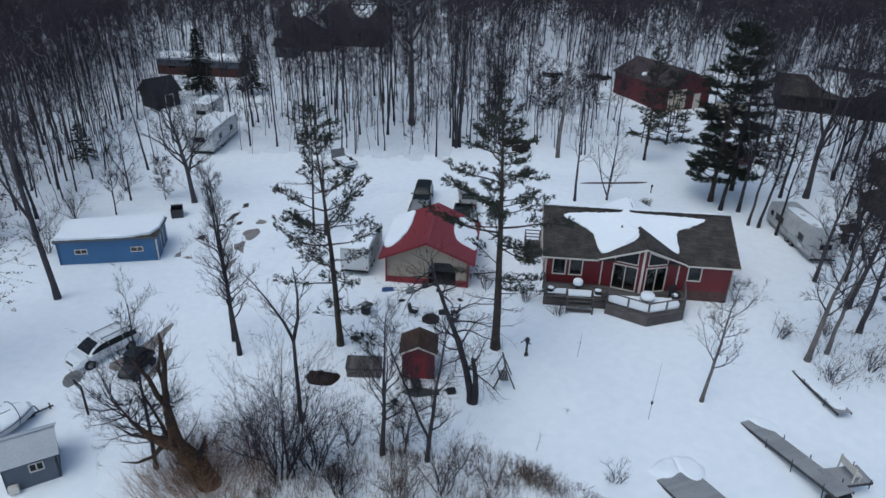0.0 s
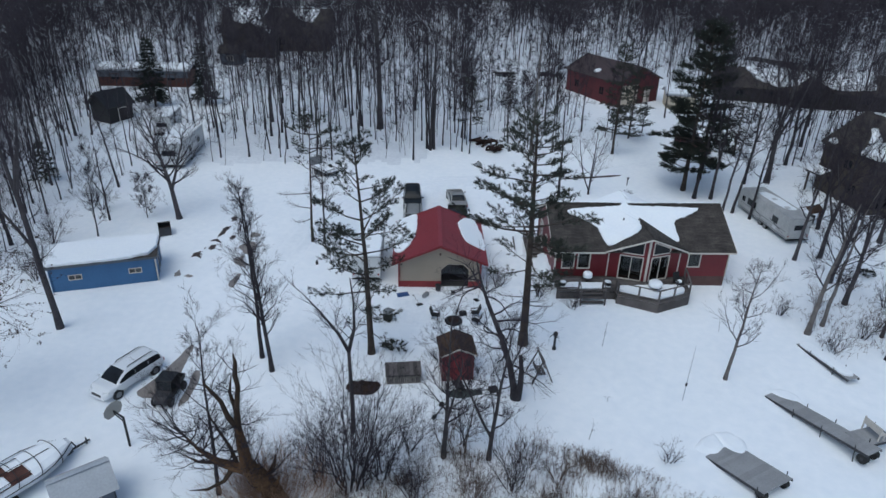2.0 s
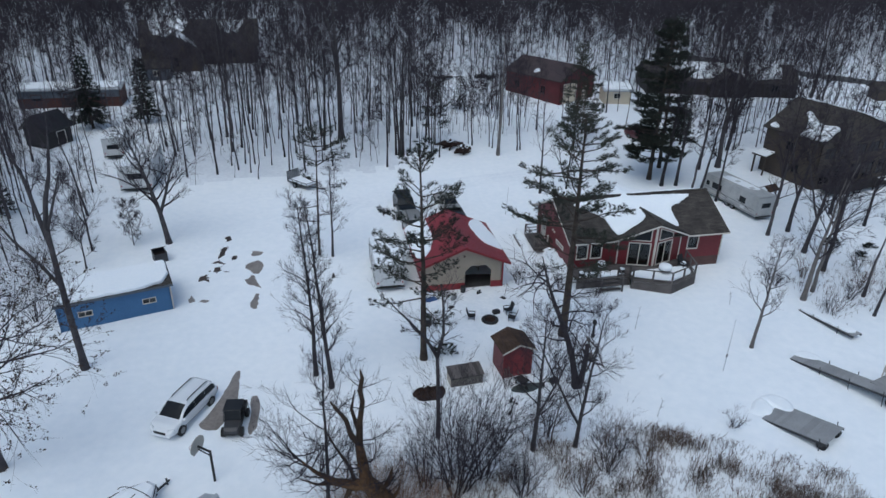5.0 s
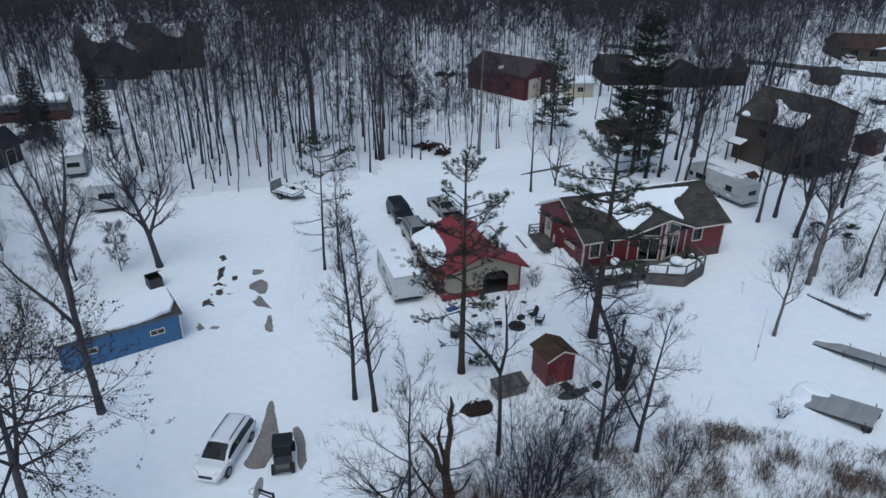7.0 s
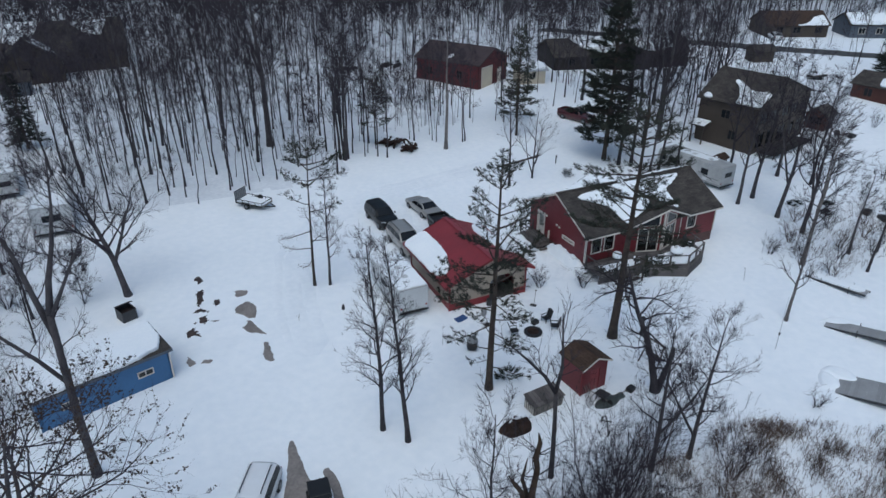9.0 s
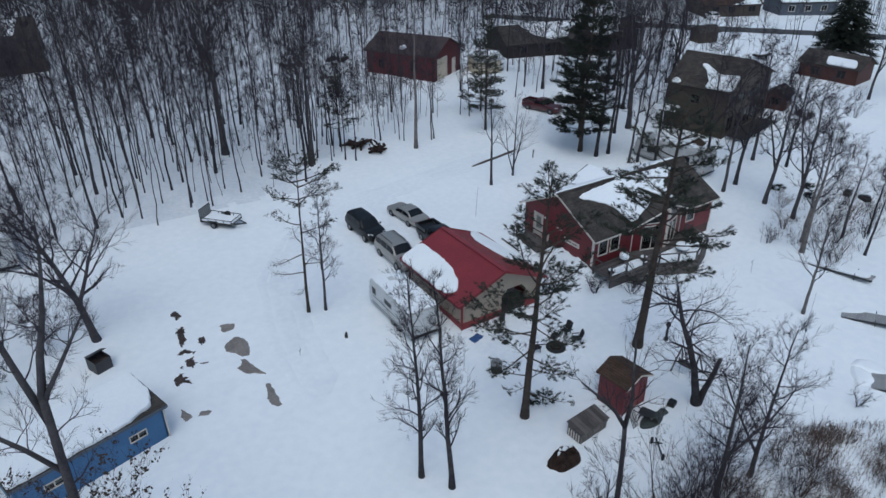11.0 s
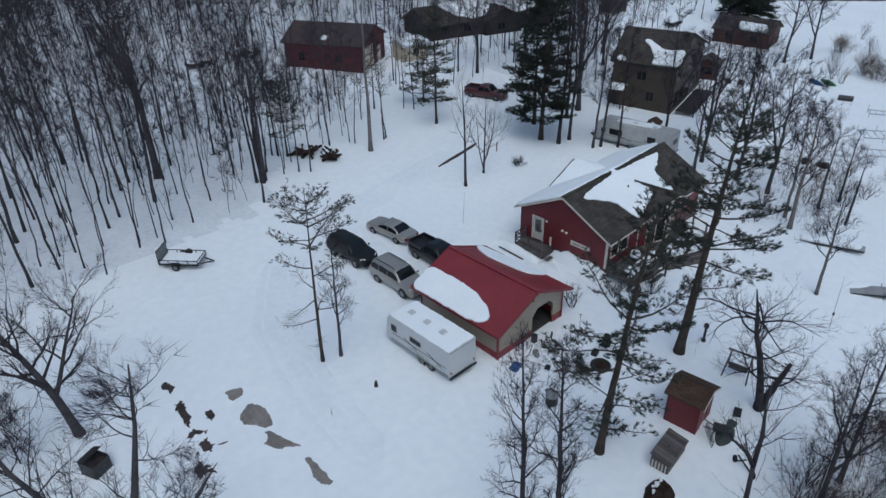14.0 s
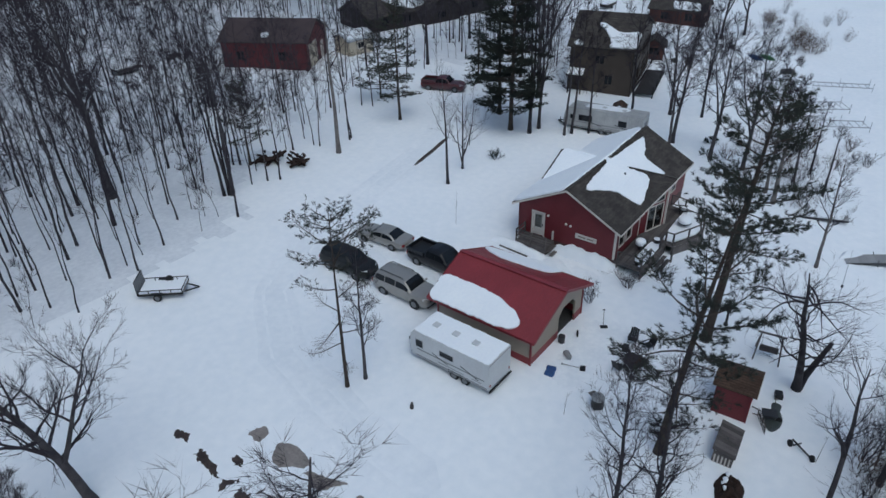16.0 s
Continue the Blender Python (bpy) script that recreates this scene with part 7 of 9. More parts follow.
def needle_tuft(m, rng, c, d, size, count, width=0.0105):
    """A brush of needles round a shoot."""
    for _ in range(count):
        a = c + d * rng.uniform(-0.5, 0.5) * size
        v = (rand_dir(rng) * 0.9 + d * 0.8 + Vector((0, 0, 0.35))).normalized() * size * rng.uniform(0.55, 1.0)
        s = v.orthogonal().normalized() * width
        o = len(m.v)
        m.v += [tuple(a - s), tuple(a + s), tuple(a + v)]
        m.f.append((o, o + 1, o + 2))


def bough(br, nd, rng, q, a, ln, up, lift, dress, count, size, width, side_len):
    """One limb of a pine: a bending arm, flat side shoots on its outer part, and clumps of needles along them."""
    d = Vector((math.cos(a), math.sin(a), up)).normalized()
    line, p = [q], q.copy()
    for s in range(6):
        d = (d + Vector((rng.uniform(-0.19, 0.19), rng.uniform(-0.19, 0.19), rng.uniform(-0.13, 0.15) + lift * s / 5))).normalized()
        p = p + d * ln / 6
        line.append(p.copy())
    r = 0.020 + 0.012 * ln
    br.tube(line, [r, r * 0.88, r * 0.75, r * 0.6, r * 0.45, r * 0.3, r * 0.12], 4, caps=False)
    shoots = max(5, int(ln * 5.6))
    start = 0.14 if ln < 1.6 else rng.uniform(0.26, 0.42)
    bald = rng.random() * 6.28
    for s in range(shoots):
        f = 6 * (start + (1 - start) * (s + rng.random()) / shoots)
        j = min(int(f), 5)
        b = line[j].lerp(line[j + 1], f - j)
        ax = (line[j + 1] - line[j]).normalized()
        flat = ax.cross(Vector((0, 0, 1))).normalized() * (1 if s % 2 else -1)
        side = (flat * rng.uniform(0.5, 1.1) + ax * rng.uniform(0.4, 1.0) + Vector((0, 0, rng.uniform(-0.05, 0.45)))).normalized()
        e = b + side * side_len * min(1.0, 0.35 + 0.22 * ln) * rng.uniform(0.45, 1.1) * (1.15 - 0.09 * f)
        br.spike(b, e, 0.013)
        if dress == 0:
            for g in range(4):
                q0 = b.lerp(e, rng.random())
                br.spike(q0, q0 + (side + rand_dir(rng) * 0.8).normalized() * rng.uniform(0.2, 0.5), 0.007)
            continue
        if math.sin(f * 2.1 + bald) < -0.86 or rng.random() > 0.5 + 0.5 * dress:
            continue
        n = max(2, int((e - b).length / 0.15))
        thick = rng.uniform(0.5, 1.3)
        for g in range(n):
            c = b.lerp(e, 0.2 + 0.85 * (g + 1) / n) + Vector((rng.gauss(0, 0.12), rng.gauss(0, 0.12), rng.gauss(0.03, 0.06)))
            br.spike(b.lerp(e, 0.2 + 0.7 * g / n), c, 0.006)
            needle_tuft(nd, rng, c, (side + rand_dir(rng) * 0.7).normalized(), size * rng.uniform(0.7, 1.25), max(4, int(count * thick)), width)
    if dress:
        needle_tuft(nd, rng, line[-1], d, size * 1.15, count * 2, width)


def pine(seed, x, y, height, r0, label, bare=0.35, whorls=16, reach=3.2, droop=0.0, lean=(0, 0), count=15, size=0.2, low=(), needles=None, arms_of=(1, 2, 2, 3), vary=(0.3, 1.2), topw=0.30, width=0.015, side_len=1.0, sweep=1.5):
    """An open-crowned pine: straight trunk, uneven tiers of limbs, and plates of needle clumps towards their ends."""
    rng = random.Random(seed)
    tr, br, nd = Mesher(), Mesher(), Mesher()
    pts, rad = stem(rng, height, r0, lean, 0.025, 12)
    tr.tube(pts, rad, 9)
    n = len(pts) - 1

    def at(k):
        f = min(k * n, n - 0.001)
        j = int(f)
        return pts[j].lerp(pts[j + 1], f - j)

    for w in range(whorls):
        k = min(max(bare + (1 - bare) * (w + rng.uniform(-0.35, 0.35)) / whorls, 0.05), 0.985)
        prof = 1 - (k - bare) / (1 - bare)
        arms = rng.choice(arms_of) + (2 if k > 0.86 else 0)
        a0 = rng.uniform(0, 6.28)
        for i in range(arms):
            a = a0 + i * 6.28 / arms + rng.uniform(-0.5, 0.5)
            ln = 0.35 + reach * min(1.0, topw + prof * 0.95) * rng.uniform(*vary)
            if k > 0.90:
                ln = min(ln, 1.5)
            bough(br, nd, rng, at(k), a, ln, 0.08 + sweep * max(0.0, k - 0.5) - droop + rng.uniform(-0.22, 0.18), 0.10 if droop <= 0 else 0.05, 1.0, count, size, width, side_len)
    for k, (a, ln, *dress) in low:
        bough(br, nd, rng, at(k), a, ln, 0.05 + 0.5 * max(0.0, k - 0.5) - droop, 0.08, dress[0] if dress else 1.0, count, size, width, side_len)
    needle_tuft(nd, rng, pts[-1], Vector((0, 0, 1)), size * 1.4, count * 3, width)
    t = plant("pine_tree", x, y, tr, None, label, PINE_BARK, PINE_BARK, "pine")
    tagged(part("bough_frame", br, PINE_BARK, t), kind="stuff")
    tagged(part("needles", nd, needles or NEEDLES, t, "grey-green needle brushes"), kind="stuff")
    return t


pine(401, -10.1, 35.15, 16.3, 0.25, "open-crowned pine between the timber box and the garage", bare=0.47, whorls=10, reach=3.4, lean=(-0.7, -1.5), arms_of=(2, 2, 3), vary=(0.3, 1.15), count=26, size=0.24, width=0.011,
     low=((0.42, (3.0, 3.4)), (0.40, (2.4, 3.0)), (0.34, (3.4, 3.9, 0.6)), (0.45, (0.3, 2.4)), (0.36, (-0.4, 2.2, 0.5)), (0.56, (2.9, 3.3)), (0.60, (0.4, 2.8)), (0.44, (4.6, 2.8)), (0.28, (1.4, 2.6, 0.5)), (0.20, (0.2, 1.8, 0.4)), (0.17, (3.3, 1.4, 0.5)),
          (0.13, (-0.6, 2.6, 0.2)), (0.25, (-1.0, 2.4, 0.4)), (0.30, (5.0, 3.0, 0.4)), (0.22, (2.4, 2.2, 0))))
pine(402, 1.0, 36.7, 17.5, 0.33, "tall wind-shaped pine in front of the red house", bare=0.58, whorls=12, reach=3.6, lean=(-0.65, -1.15), topw=0.42, arms_of=(2, 2, 3, 3), vary=(0.3, 1.15), count=27, size=0.25, width=0.012, sweep=1.0,
     low=((0.55, (3.1, 5.5)), (0.53, (2.7, 3.4)), (0.57, (-0.05, 5.0)), (0.62, (0.5, 3.6)), (0.66, (3.4, 3.2)), (0.50, (-0.7, 4.4, 0.7)), (0.47, (0.9, 3.8, 0.8)), (0.44, (4.7, 3.8, 0.7)), (0.49, (5.4, 4.0)), (0.52, (1.9, 3.2)),
          (0.38, (3.5, 3.0, 0.6)), (0.36, (-0.3, 3.0, 0.5)), (0.32, (5.2, 2.6, 0.3)), (0.28, (0.3, 2.4, 0.4)), (0.25, (3.0, 2.2, 0)), (0.41, (2.2, 2.8, 0.4)), (0.22, (-0.4, 2.0, 0))))
pine(403, -17.4, 52.15, 12.2, 0.13, "thin half-bare pine on the open drive", bare=0.72, whorls=6, reach=2.6, count=18, width=0.012, vary=(0.5, 1.05), topw=0.6, lean=(0.3, 0.0), arms_of=(2, 2, 3), sweep=0.7,
     low=((0.36, (5.2, 2.0, 0)), (0.55, (0.2, 2.4, 0.4)), (0.60, (2.6, 2.2, 0.6)), (0.30, (2.8, 2.4, 0)), (0.34, (0.5, 2.2, 0)), (0.42, (3.6, 2.8, 0)), (0.48, (1.6, 2.2, 0)), (0.22, (4.2, 2.0, 0))))
pine(404, -1.6, 82.5, 8.5, 0.12, "young pine before the wood pile", bare=0.3, whorls=11, reach=1.9, arms_of=(2, 3), width=0.022)
pine(405, 16.9, 78.9, 13.8, 0.17, "narrow dark pine beside the drive", bare=0.22, whorls=20, reach=2.1, droop=0.12, count=20, arms_of=(3, 3, 4), width=0.024)
pine(406, 20.6, 85.5, 9.5, 0.13, "bushy dark pine before the barn", bare=0.15, whorls=14, reach=2.6, droop=0.1, count=20, arms_of=(3, 3, 4), width=0.024)


def spruce(seed, x, y, height, reach, label, bare=0.12, count=20, name="spruce_tree", gaps=0.0, size=0.36, material=None):
    """A dense conifer with drooping tiers."""
    rng = random.Random(seed)
    tr, br, nd = Mesher(), Mesher(), Mesher()
    pts, rad = stem(rng, height, 0.02 * height * 0.75 + 0.03, (0, 0), 0.01, 8)
    tr.tube(pts, rad, 8)
    tiers = int(height * 1.9)
    for w in range(tiers):
        k = bare + (0.985 - bare) * w / tiers
        if rng.random() < gaps:
            continue
        q = Vector((0, 0, height * k))
        for i in range(7):
            a = w * 1.1 + i * 6.28 / 7 + rng.uniform(-0.3, 0.3)
            ln = reach * (1 - (k - bare) / (1 - bare)) ** 0.8 * rng.uniform(0.6, 1.1) + 0.15
            e = q + Vector((math.cos(a) * ln, math.sin(a) * ln, -0.18 * ln + rng.uniform(-0.1, 0.1)))
            br.spike(q, e, 0.02 + 0.01 * ln)
            nt = max(2, int(ln * 2.6))
            for s in range(nt):
                f = 0.18 + 0.82 * (s + rng.random()) / nt
                d = (e - q).normalized()
                sd = (d + d.cross(Vector((0, 0, 1))) * rng.uniform(-0.9, 0.9)).normalized()
                needle_tuft(nd, rng, q.lerp(e, f) + sd * 0.15, sd, size * (0.8 + 0.25 * ln), count // 2, 0.05)
    t = plant(name, x, y, tr, None, label, PINE_BARK, PINE_BARK, "conifer")
    tagged(part("bough_frame", br, PINE_BARK, t), kind="stuff")
    tagged(part("needles", nd, material or SPRUCE, t, "dark green needles"), kind="stuff")
    return t


pine(411, 22.5, 67.2, 18.2, 0.27, "large dark white pine behind the house", bare=0.16, whorls=22, reach=4.3, droop=0.16, count=22, size=0.34, needles=SPRUCE, arms_of=(3, 4, 4, 5), vary=(0.5, 1.1), width=0.02, side_len=1.35, topw=0.22)
pine(412, 25.6, 70.9, 17.0, 0.24, "dark white pine behind the larger one", bare=0.25, whorls=16, reach=3.2, droop=0.12, count=20, size=0.30, needles=SPRUCE, arms_of=(2, 3, 3), vary=(0.5, 1.1), width=0.02, side_len=1.2, topw=0.22)
spruce(503, -49.3, 65.0, 4.8, 1.4, "small dark spruce at the wood's edge")
spruce(504, -48.3, 94.0, 10.4, 2.4, "dark spruce beside the mobile home", count=30, size=0.5)
spruce(505, -41.5, 96.5, 9.5, 2.1, "dark spruce at the edge of the woods", count=26, size=0.46)
spruce(506, 5.2, 99.5, 5.8, 1.3, "small frosted spruce in the clearing", count=12)
spruce(507, 33.0, 79.5, 8.5, 1.8, "young spruce between the houses", count=12, gaps=0.2)
spruce(508, 95.5, 79.5, 13.5, 5.6, "big dark conifer near the brown cabin", count=36, size=0.6)


# ---------------------------------------------------------------- woods
BUILT = [(-51, 133, -27, 148), (-66, 102.5, -41, 111), (-54, 82, -44, 91), (-50, 118, -41, 127), (14, 97, 36, 115), (40, 99, 69, 114), (34, 56, 54, 74), (78, 97, 88, 104), (101, 108, 122, 130), (119, 100, 142, 120)]


def wooded(x, y):
    """Density of the woods at a place, from 0 to 1."""
    for a, b, c, d in BUILT:
        if a < x < c and b < y < d:
            return 0.0
    if x < -41.5:
        if y < 40 - 0.25 * (x + 41.5) * -1:
            return 0.0
        if y < 66:
            return 0.9 if x < -43.5 - 0.12 * abs(y - 50) else 0.0
        if -66 < x and 66 <= y < 101:
            edge = -50 - 0.25 * (y - 66)
            return 1.0 if x < edge else 0.10
        return 1.0
    if x < -31.5:
        if y < 72:
            return 0.0
        if y < 101:
            return 0.08 if x < -38.5 + 0.1 * (y - 72) else 0.9
        return 1.0
    if x < -7.5:
        return 0.78 if y > 71.2 + 0.13 * (x + 31.5) + 0.9 * math.sin(x * 0.9) else 0.0
    if x < 13:
        edge = 79 + 0.4 * (x + 7.5)
        if y < edge:
            return 0.0
        if y < 124:
            mid = 4.6 + 0.075 * (y - 82)
            return 0.55 if x < mid - 3.6 else 0.0 if x < mid + 3.4 else 0.6
        return 1.0
    if x < 38:
        return 1.0 if y > 116 else 0.42 if y > 84 else 0.0
    if x < 85:
        return 1.0 if y > 116 + 0.08 * (x - 38) else 0.55 if y > 76 and x < 66 else 0.22 if x < 75 and y > 74 else 0.0
    return 1.0 if y > 134 - 0.25 * (x - 85) else 0.24 if y > 84 else 0.0


def scatter(rng, x0, x1, y0, y1, count, gap):
    """Places in the woods, no nearer to one another than gap."""
    cells, out = {}, []
    for _ in range(count * 6):
        if len(out) >= count:
            break
        x, y = rng.uniform(x0, x1), rng.uniform(y0, y1)
        if rng.random() > wooded(x, y):
            continue
        c = (int(x // gap), int(y // gap))
        if any((q[0] - x) ** 2 + (q[1] - y) ** 2 < gap * gap for i in (-1, 0, 1) for j in (-1, 0, 1) for q in cells.get((c[0] + i, c[1] + j), ())):
            continue
        cells.setdefault(c, []).append((x, y))
        out.append((x, y))
    return out


def woods():
    rng = random.Random(77)
    kinds = []
    for i in range(9):
        h = (15.5, 14.2, 16.5, 13.0, 12.0, 17.0, 9.0, 8.0, 6.5)[i]
        r = (0.11, 0.085, 0.125, 0.07, 0.06, 0.15, 0.04, 0.03, 0.028)[i]
        tr, cr, _ = bare_tree(600 + i, h, r, (rng.uniform(-1.5, 1.5), rng.uniform(-1.5, 1.5)), (0.42, 0.45, 0.4, 0.5, 0.45, 0.4, 0.3, 0.3, 0.25)[i], 9 if i < 6 else 7,
                              0.24 if i < 6 else 0.22, kids=(4, 2), twigs=5, last=3, steep=1.2, sides=6, twig_len=0.8, wobble=0.13, blades=True)
        a, b = tr.mesh("trunk", smooth=True), cr.mesh("crown")
        a.materials.append(BARK)
        b.materials.append(TWIG)
        kinds.append((a, b))
    near = scatter(rng, -58, 14, 36, 100, 300, 1.7)
    near.sort(key=lambda p: math.hypot(p[0] + 20, p[1] - 60))
    for n, (x, y) in enumerate(near[:285]):
        a, b = kinds[rng.choice((0, 1, 1, 2, 3, 3, 4, 4, 5, 6, 6, 7, 8))]
        t = thing("forest_tree", x, y, land(x, y), rng.uniform(0, 360), "slender grey leafless tree standing in the snowy woods", "tree", "trees along the wood's edge")
        s = rng.uniform(0.85, 1.15)
        for nm, me in (("trunk", a), ("crown", b)):
            o = part(nm, me, BARK, t)
            o.scale = (s, s, s * rng.uniform(0.97, 1.03))
    # the clump of stems at the wood's corner
    for dx, dy, ln in ((0, 0, (-0.6, 0.2)), (0.5, 0.1, (0.3, 0.3)), (0.25, 0.5, (1.0, 0.2)), (-0.35, 0.3, (-1.2, 0.4)), (0.1, -0.3, (0.1, -0.2))):
        tr, cr, _ = bare_tree(int(660 + dx * 10 + dy * 100), 15.5, 0.16, ln, 0.45, 10, 0.2, kids=(3, 2), twigs=3, steep=1.2, sides=6)
        plant("clump_tree", -6.9 + dx, 78.7 + dy, tr, cr, "one of a tight clump of tall bare stems", group="clump at the wood's corner")
    # scattered slim trees between the log piles and the barn
    for i, (x, y, h, r) in enumerate(((-2.75, 78.4, 12.5, 0.09), (-1.8, 77.65, 10.5, 0.09), (3.5, 82.0, 11.5, 0.10), (5.75, 81.3, 9.5, 0.06), (6.0, 80.6, 10.5, 0.07), (9.15, 79.3, 12.0, 0.09), (9.6, 79.5, 11.5, 0.09), (11.0, 90.5, 11.0, 0.09),
                                     (14.5, 88.1, 10.5, 0.11), (17.4, 85.7, 9.0, 0.07), (-2.1, 81.0, 9.0, 0.06), (-3.5, 80.0, 9.5, 0.06), (-4.2, 78.9, 10.0, 0.06), (-3.6, 91.2, 14.5, 0.14), (-7.3, 88.3, 15.0, 0.12), (-8.1, 82.3, 14.0, 0.10), (-2.7, 83.9, 12.5, 0.10), (6.25, 83.4, 9.0, 0.05), (9.0, 86.6, 9.5, 0.06), (10.9, 86.0, 9.0, 0.05), (3.1, 82.7, 8.5, 0.05), (10.0, 94.0, 10.0, 0.07), (14.6, 94.6, 11.0, 0.08))):
        tr, cr, _ = bare_tree(670 + i, h, r, (rng.uniform(-0.8, 0.8), rng.uniform(-0.5, 0.5)), 0.38, 10, 0.2, kids=(4, 3), twigs=6, steep=1.2, sides=6, twig_len=0.6, wobble=0.1, blades=True)
        plant("slim_tree", x, y, tr, cr, "slim bare tree in the clearing before the barn", group="slim trees of the clearing")
    # everything deeper in, as one sheet of woods
    light = []
    for i in range(72):
        r2 = random.Random(700 + i % 18)
        wide = (0.024, 0.036, 0.050, 0.066)[i // 18]
        m = Mesher()
        tall = i % 18 < 12
        h = r2.uniform(11.5, 17.5) if tall else r2.uniform(4.5, 9)
        r = r2.uniform(0.05, 0.115) if tall else r2.uniform(0.026, 0.042)
        lean = 1.2 if tall else 1.0
        pts, rad = stem(r2, h, r, (r2.uniform(-lean, lean), r2.uniform(-lean, lean)), 0.13, 5)
        m.tube(pts, rad, 3, caps=False)
        for b in range(15 if tall else 7):
            k = r2.uniform(0.34, 0.97)
            f = k * 5
            j = min(int(f), 4)
            q = pts[j].lerp(pts[j + 1], f - j)
            a = r2.uniform(0, 6.28)
            d = Vector((math.cos(a), math.sin(a), r2.uniform(0.6, 2.0))).normalized()
            ln = h * 0.26 * (1.25 - 0.7 * k) * r2.uniform(0.7, 1.2)
            e = q + d * ln
            m.spike(q, e, 0.026)
            for c in range(10 if tall else 5):
                p = q.lerp(e, r2.uniform(0.15, 1.0))
                t = (d + rand_dir(r2) * 0.9).normalized()
                w = t.orthogonal().normalized() * wide
                m.add([p - w, p + w, p + t * ln * r2.uniform(0.3, 0.75)], [(0, 1, 2)])
        v = np.array(m.v)
        f3 = []
        for f in m.f:
            f3 += [f[:3]] if len(f) == 3 else [(f[0], f[1], f[2]), (f[0], f[2], f[3])]
        light.append((v, np.array(f3)))
    far = [p for p in scatter(rng, -165, 185, 36, 275, 6500, 1.7) if not any(abs(p[0] - q[0]) + abs(p[1] - q[1]) < 1.2 for q in near[:285])]
    far += scatter(rng, -105, -46, 60, 120, 260, 1.1) + scatter(rng, 36, 66, 76, 118, 80, 1.1)
    saplings = [(rng.uniform(-4, 13), rng.uniform(82, 112)) for _ in range(220)]
    saplings = [(x, y) for x, y in saplings if y > 79 + 0.4 * (x + 7.5) and noise.noise(Vector((x * 0.22, y * 0.16, 4))) > -0.05]
    vs, fs, o = [], [], 0
    for n, (x, y) in enumerate(far + saplings):
        v, f = light[rng.randrange(12, 18) if n >= len(far) else rng.randrange(18) + (54 if y > 150 else 36 if y > 120 or x < -70 else 18 if y > 92 else 0)]
        a, s = rng.uniform(0, 6.28), rng.uniform(0.75, 1.2)
        c, n = math.cos(a) * s, math.sin(a) * s
        w = np.stack([v[:, 0] * c - v[:, 1] * n + x, v[:, 0] * n + v[:, 1] * c + y, v[:, 2] * s + lay(x, y)], 1)
        vs.append(w)
        fs.append(f + o)
        o += len(v)
    V, F = np.concatenate(vs), np.concatenate(fs)
    me = bpy.data.meshes.new("far_woods")
    me.vertices.add(len(V))
    me.vertices.foreach_set("co", V.astype(np.float32).ravel())
    me.loops.add(F.size)
    me.loops.foreach_set("vertex_index", F.astype(np.int32).ravel())
    me.polygons.add(len(F))
    me.polygons.foreach_set("loop_start", np.arange(0, F.size, 3, dtype=np.int32))
    me.update(calc_edges=True)
    me.validate()
    me.materials.append(WOODS_BARK)
    tagged(new("far_woods", me), "dense leafless winter woods reaching to the horizon", "woods", kind="stuff")


woods()


def litter_and_shade():
    """Twigs and leaves dull the woods' floor; the trees' shade is coloured in too."""
    me = bpy.data.objects["ground"].data
    me.materials.append(LITTER_SHADE_SNOW)
    for p in me.polygons:
        x, y = p.center.x, p.center.y
        k = 3.0 * noise.noise(Vector((x * 0.3, y * 0.3, 2)))
        if wooded(x + k, y + k) > 0.5 and y > 36:
            p.material_index = 1


litter_and_shade()



# ---------------------------------------------------------------- bare places in the snow
SL_LABEL = "grey wet slush where the snow has melted through"
for i, o in enumerate(([(-23.72, 53.95), (-22.91, 53.95), (-22.55, 53.49), (-22.71, 52.83), (-23.68, 52.77)],
                       [(-23.65, 51.9), (-22.70, 52.0), (-22.36, 51.31), (-22.42, 50.11), (-22.72, 49.1), (-23.36, 49.7), (-24.11, 50.84)],
                       [(-23.36, 49.68), (-22.86, 48.47), (-22.37, 47.06), (-22.36, 46.64), (-23.03, 47.5), (-23.42, 47.41), (-23.76, 47.99), (-23.96, 48.61), (-23.3, 48.8)],
                       [(-22.8, 46.34), (-22.4, 46.14), (-22.41, 45.28), (-22.34, 44.19), (-22.56, 43.35), (-22.97, 43.51), (-23.21, 44.4), (-22.83, 45.44)],
                       [(-28.01, 46.52), (-27.81, 45.83), (-27.43, 45.55), (-27.44, 45.16), (-27.97, 44.9), (-28.16, 45.56)],
                       [(-27.31, 45.06), (-26.83, 45.65), (-26.19, 45.24), (-26.51, 44.87), (-26.96, 45.07)])):
    patch("slush_patch", o, SLUSH, SL_LABEL, "slush", seed=2 + i, ragged=0.08)
patch("slush_track", [(-23.17, 35.9), (-22.9, 35.66), (-22.96, 34.33), (-22.79, 32.59), (-22.76, 32.05), (-23.3, 30.6), (-23.9, 29.45), (-24.52, 29.45), (-25.31, 30.1), (-24.64, 31.1), (-24.05, 32.72), (-23.6, 34.53)], SLUSH, "grey slush track beside the minivan", "slush", ragged=0.04, seed=8)
patch("slush_track", [(-22.06, 32.91), (-21.63, 32.91), (-21.41, 31.88), (-21.38, 30.31), (-21.49, 29.36), (-21.98, 28.69), (-22.06, 29.54), (-21.91, 30.99), (-22.11, 32.11)], SLUSH, "grey slush track beside the utility buggy", "slush", ragged=0.04, seed=9)
MUD_LABEL = "ragged hole of dark mud and leaves in the snow"
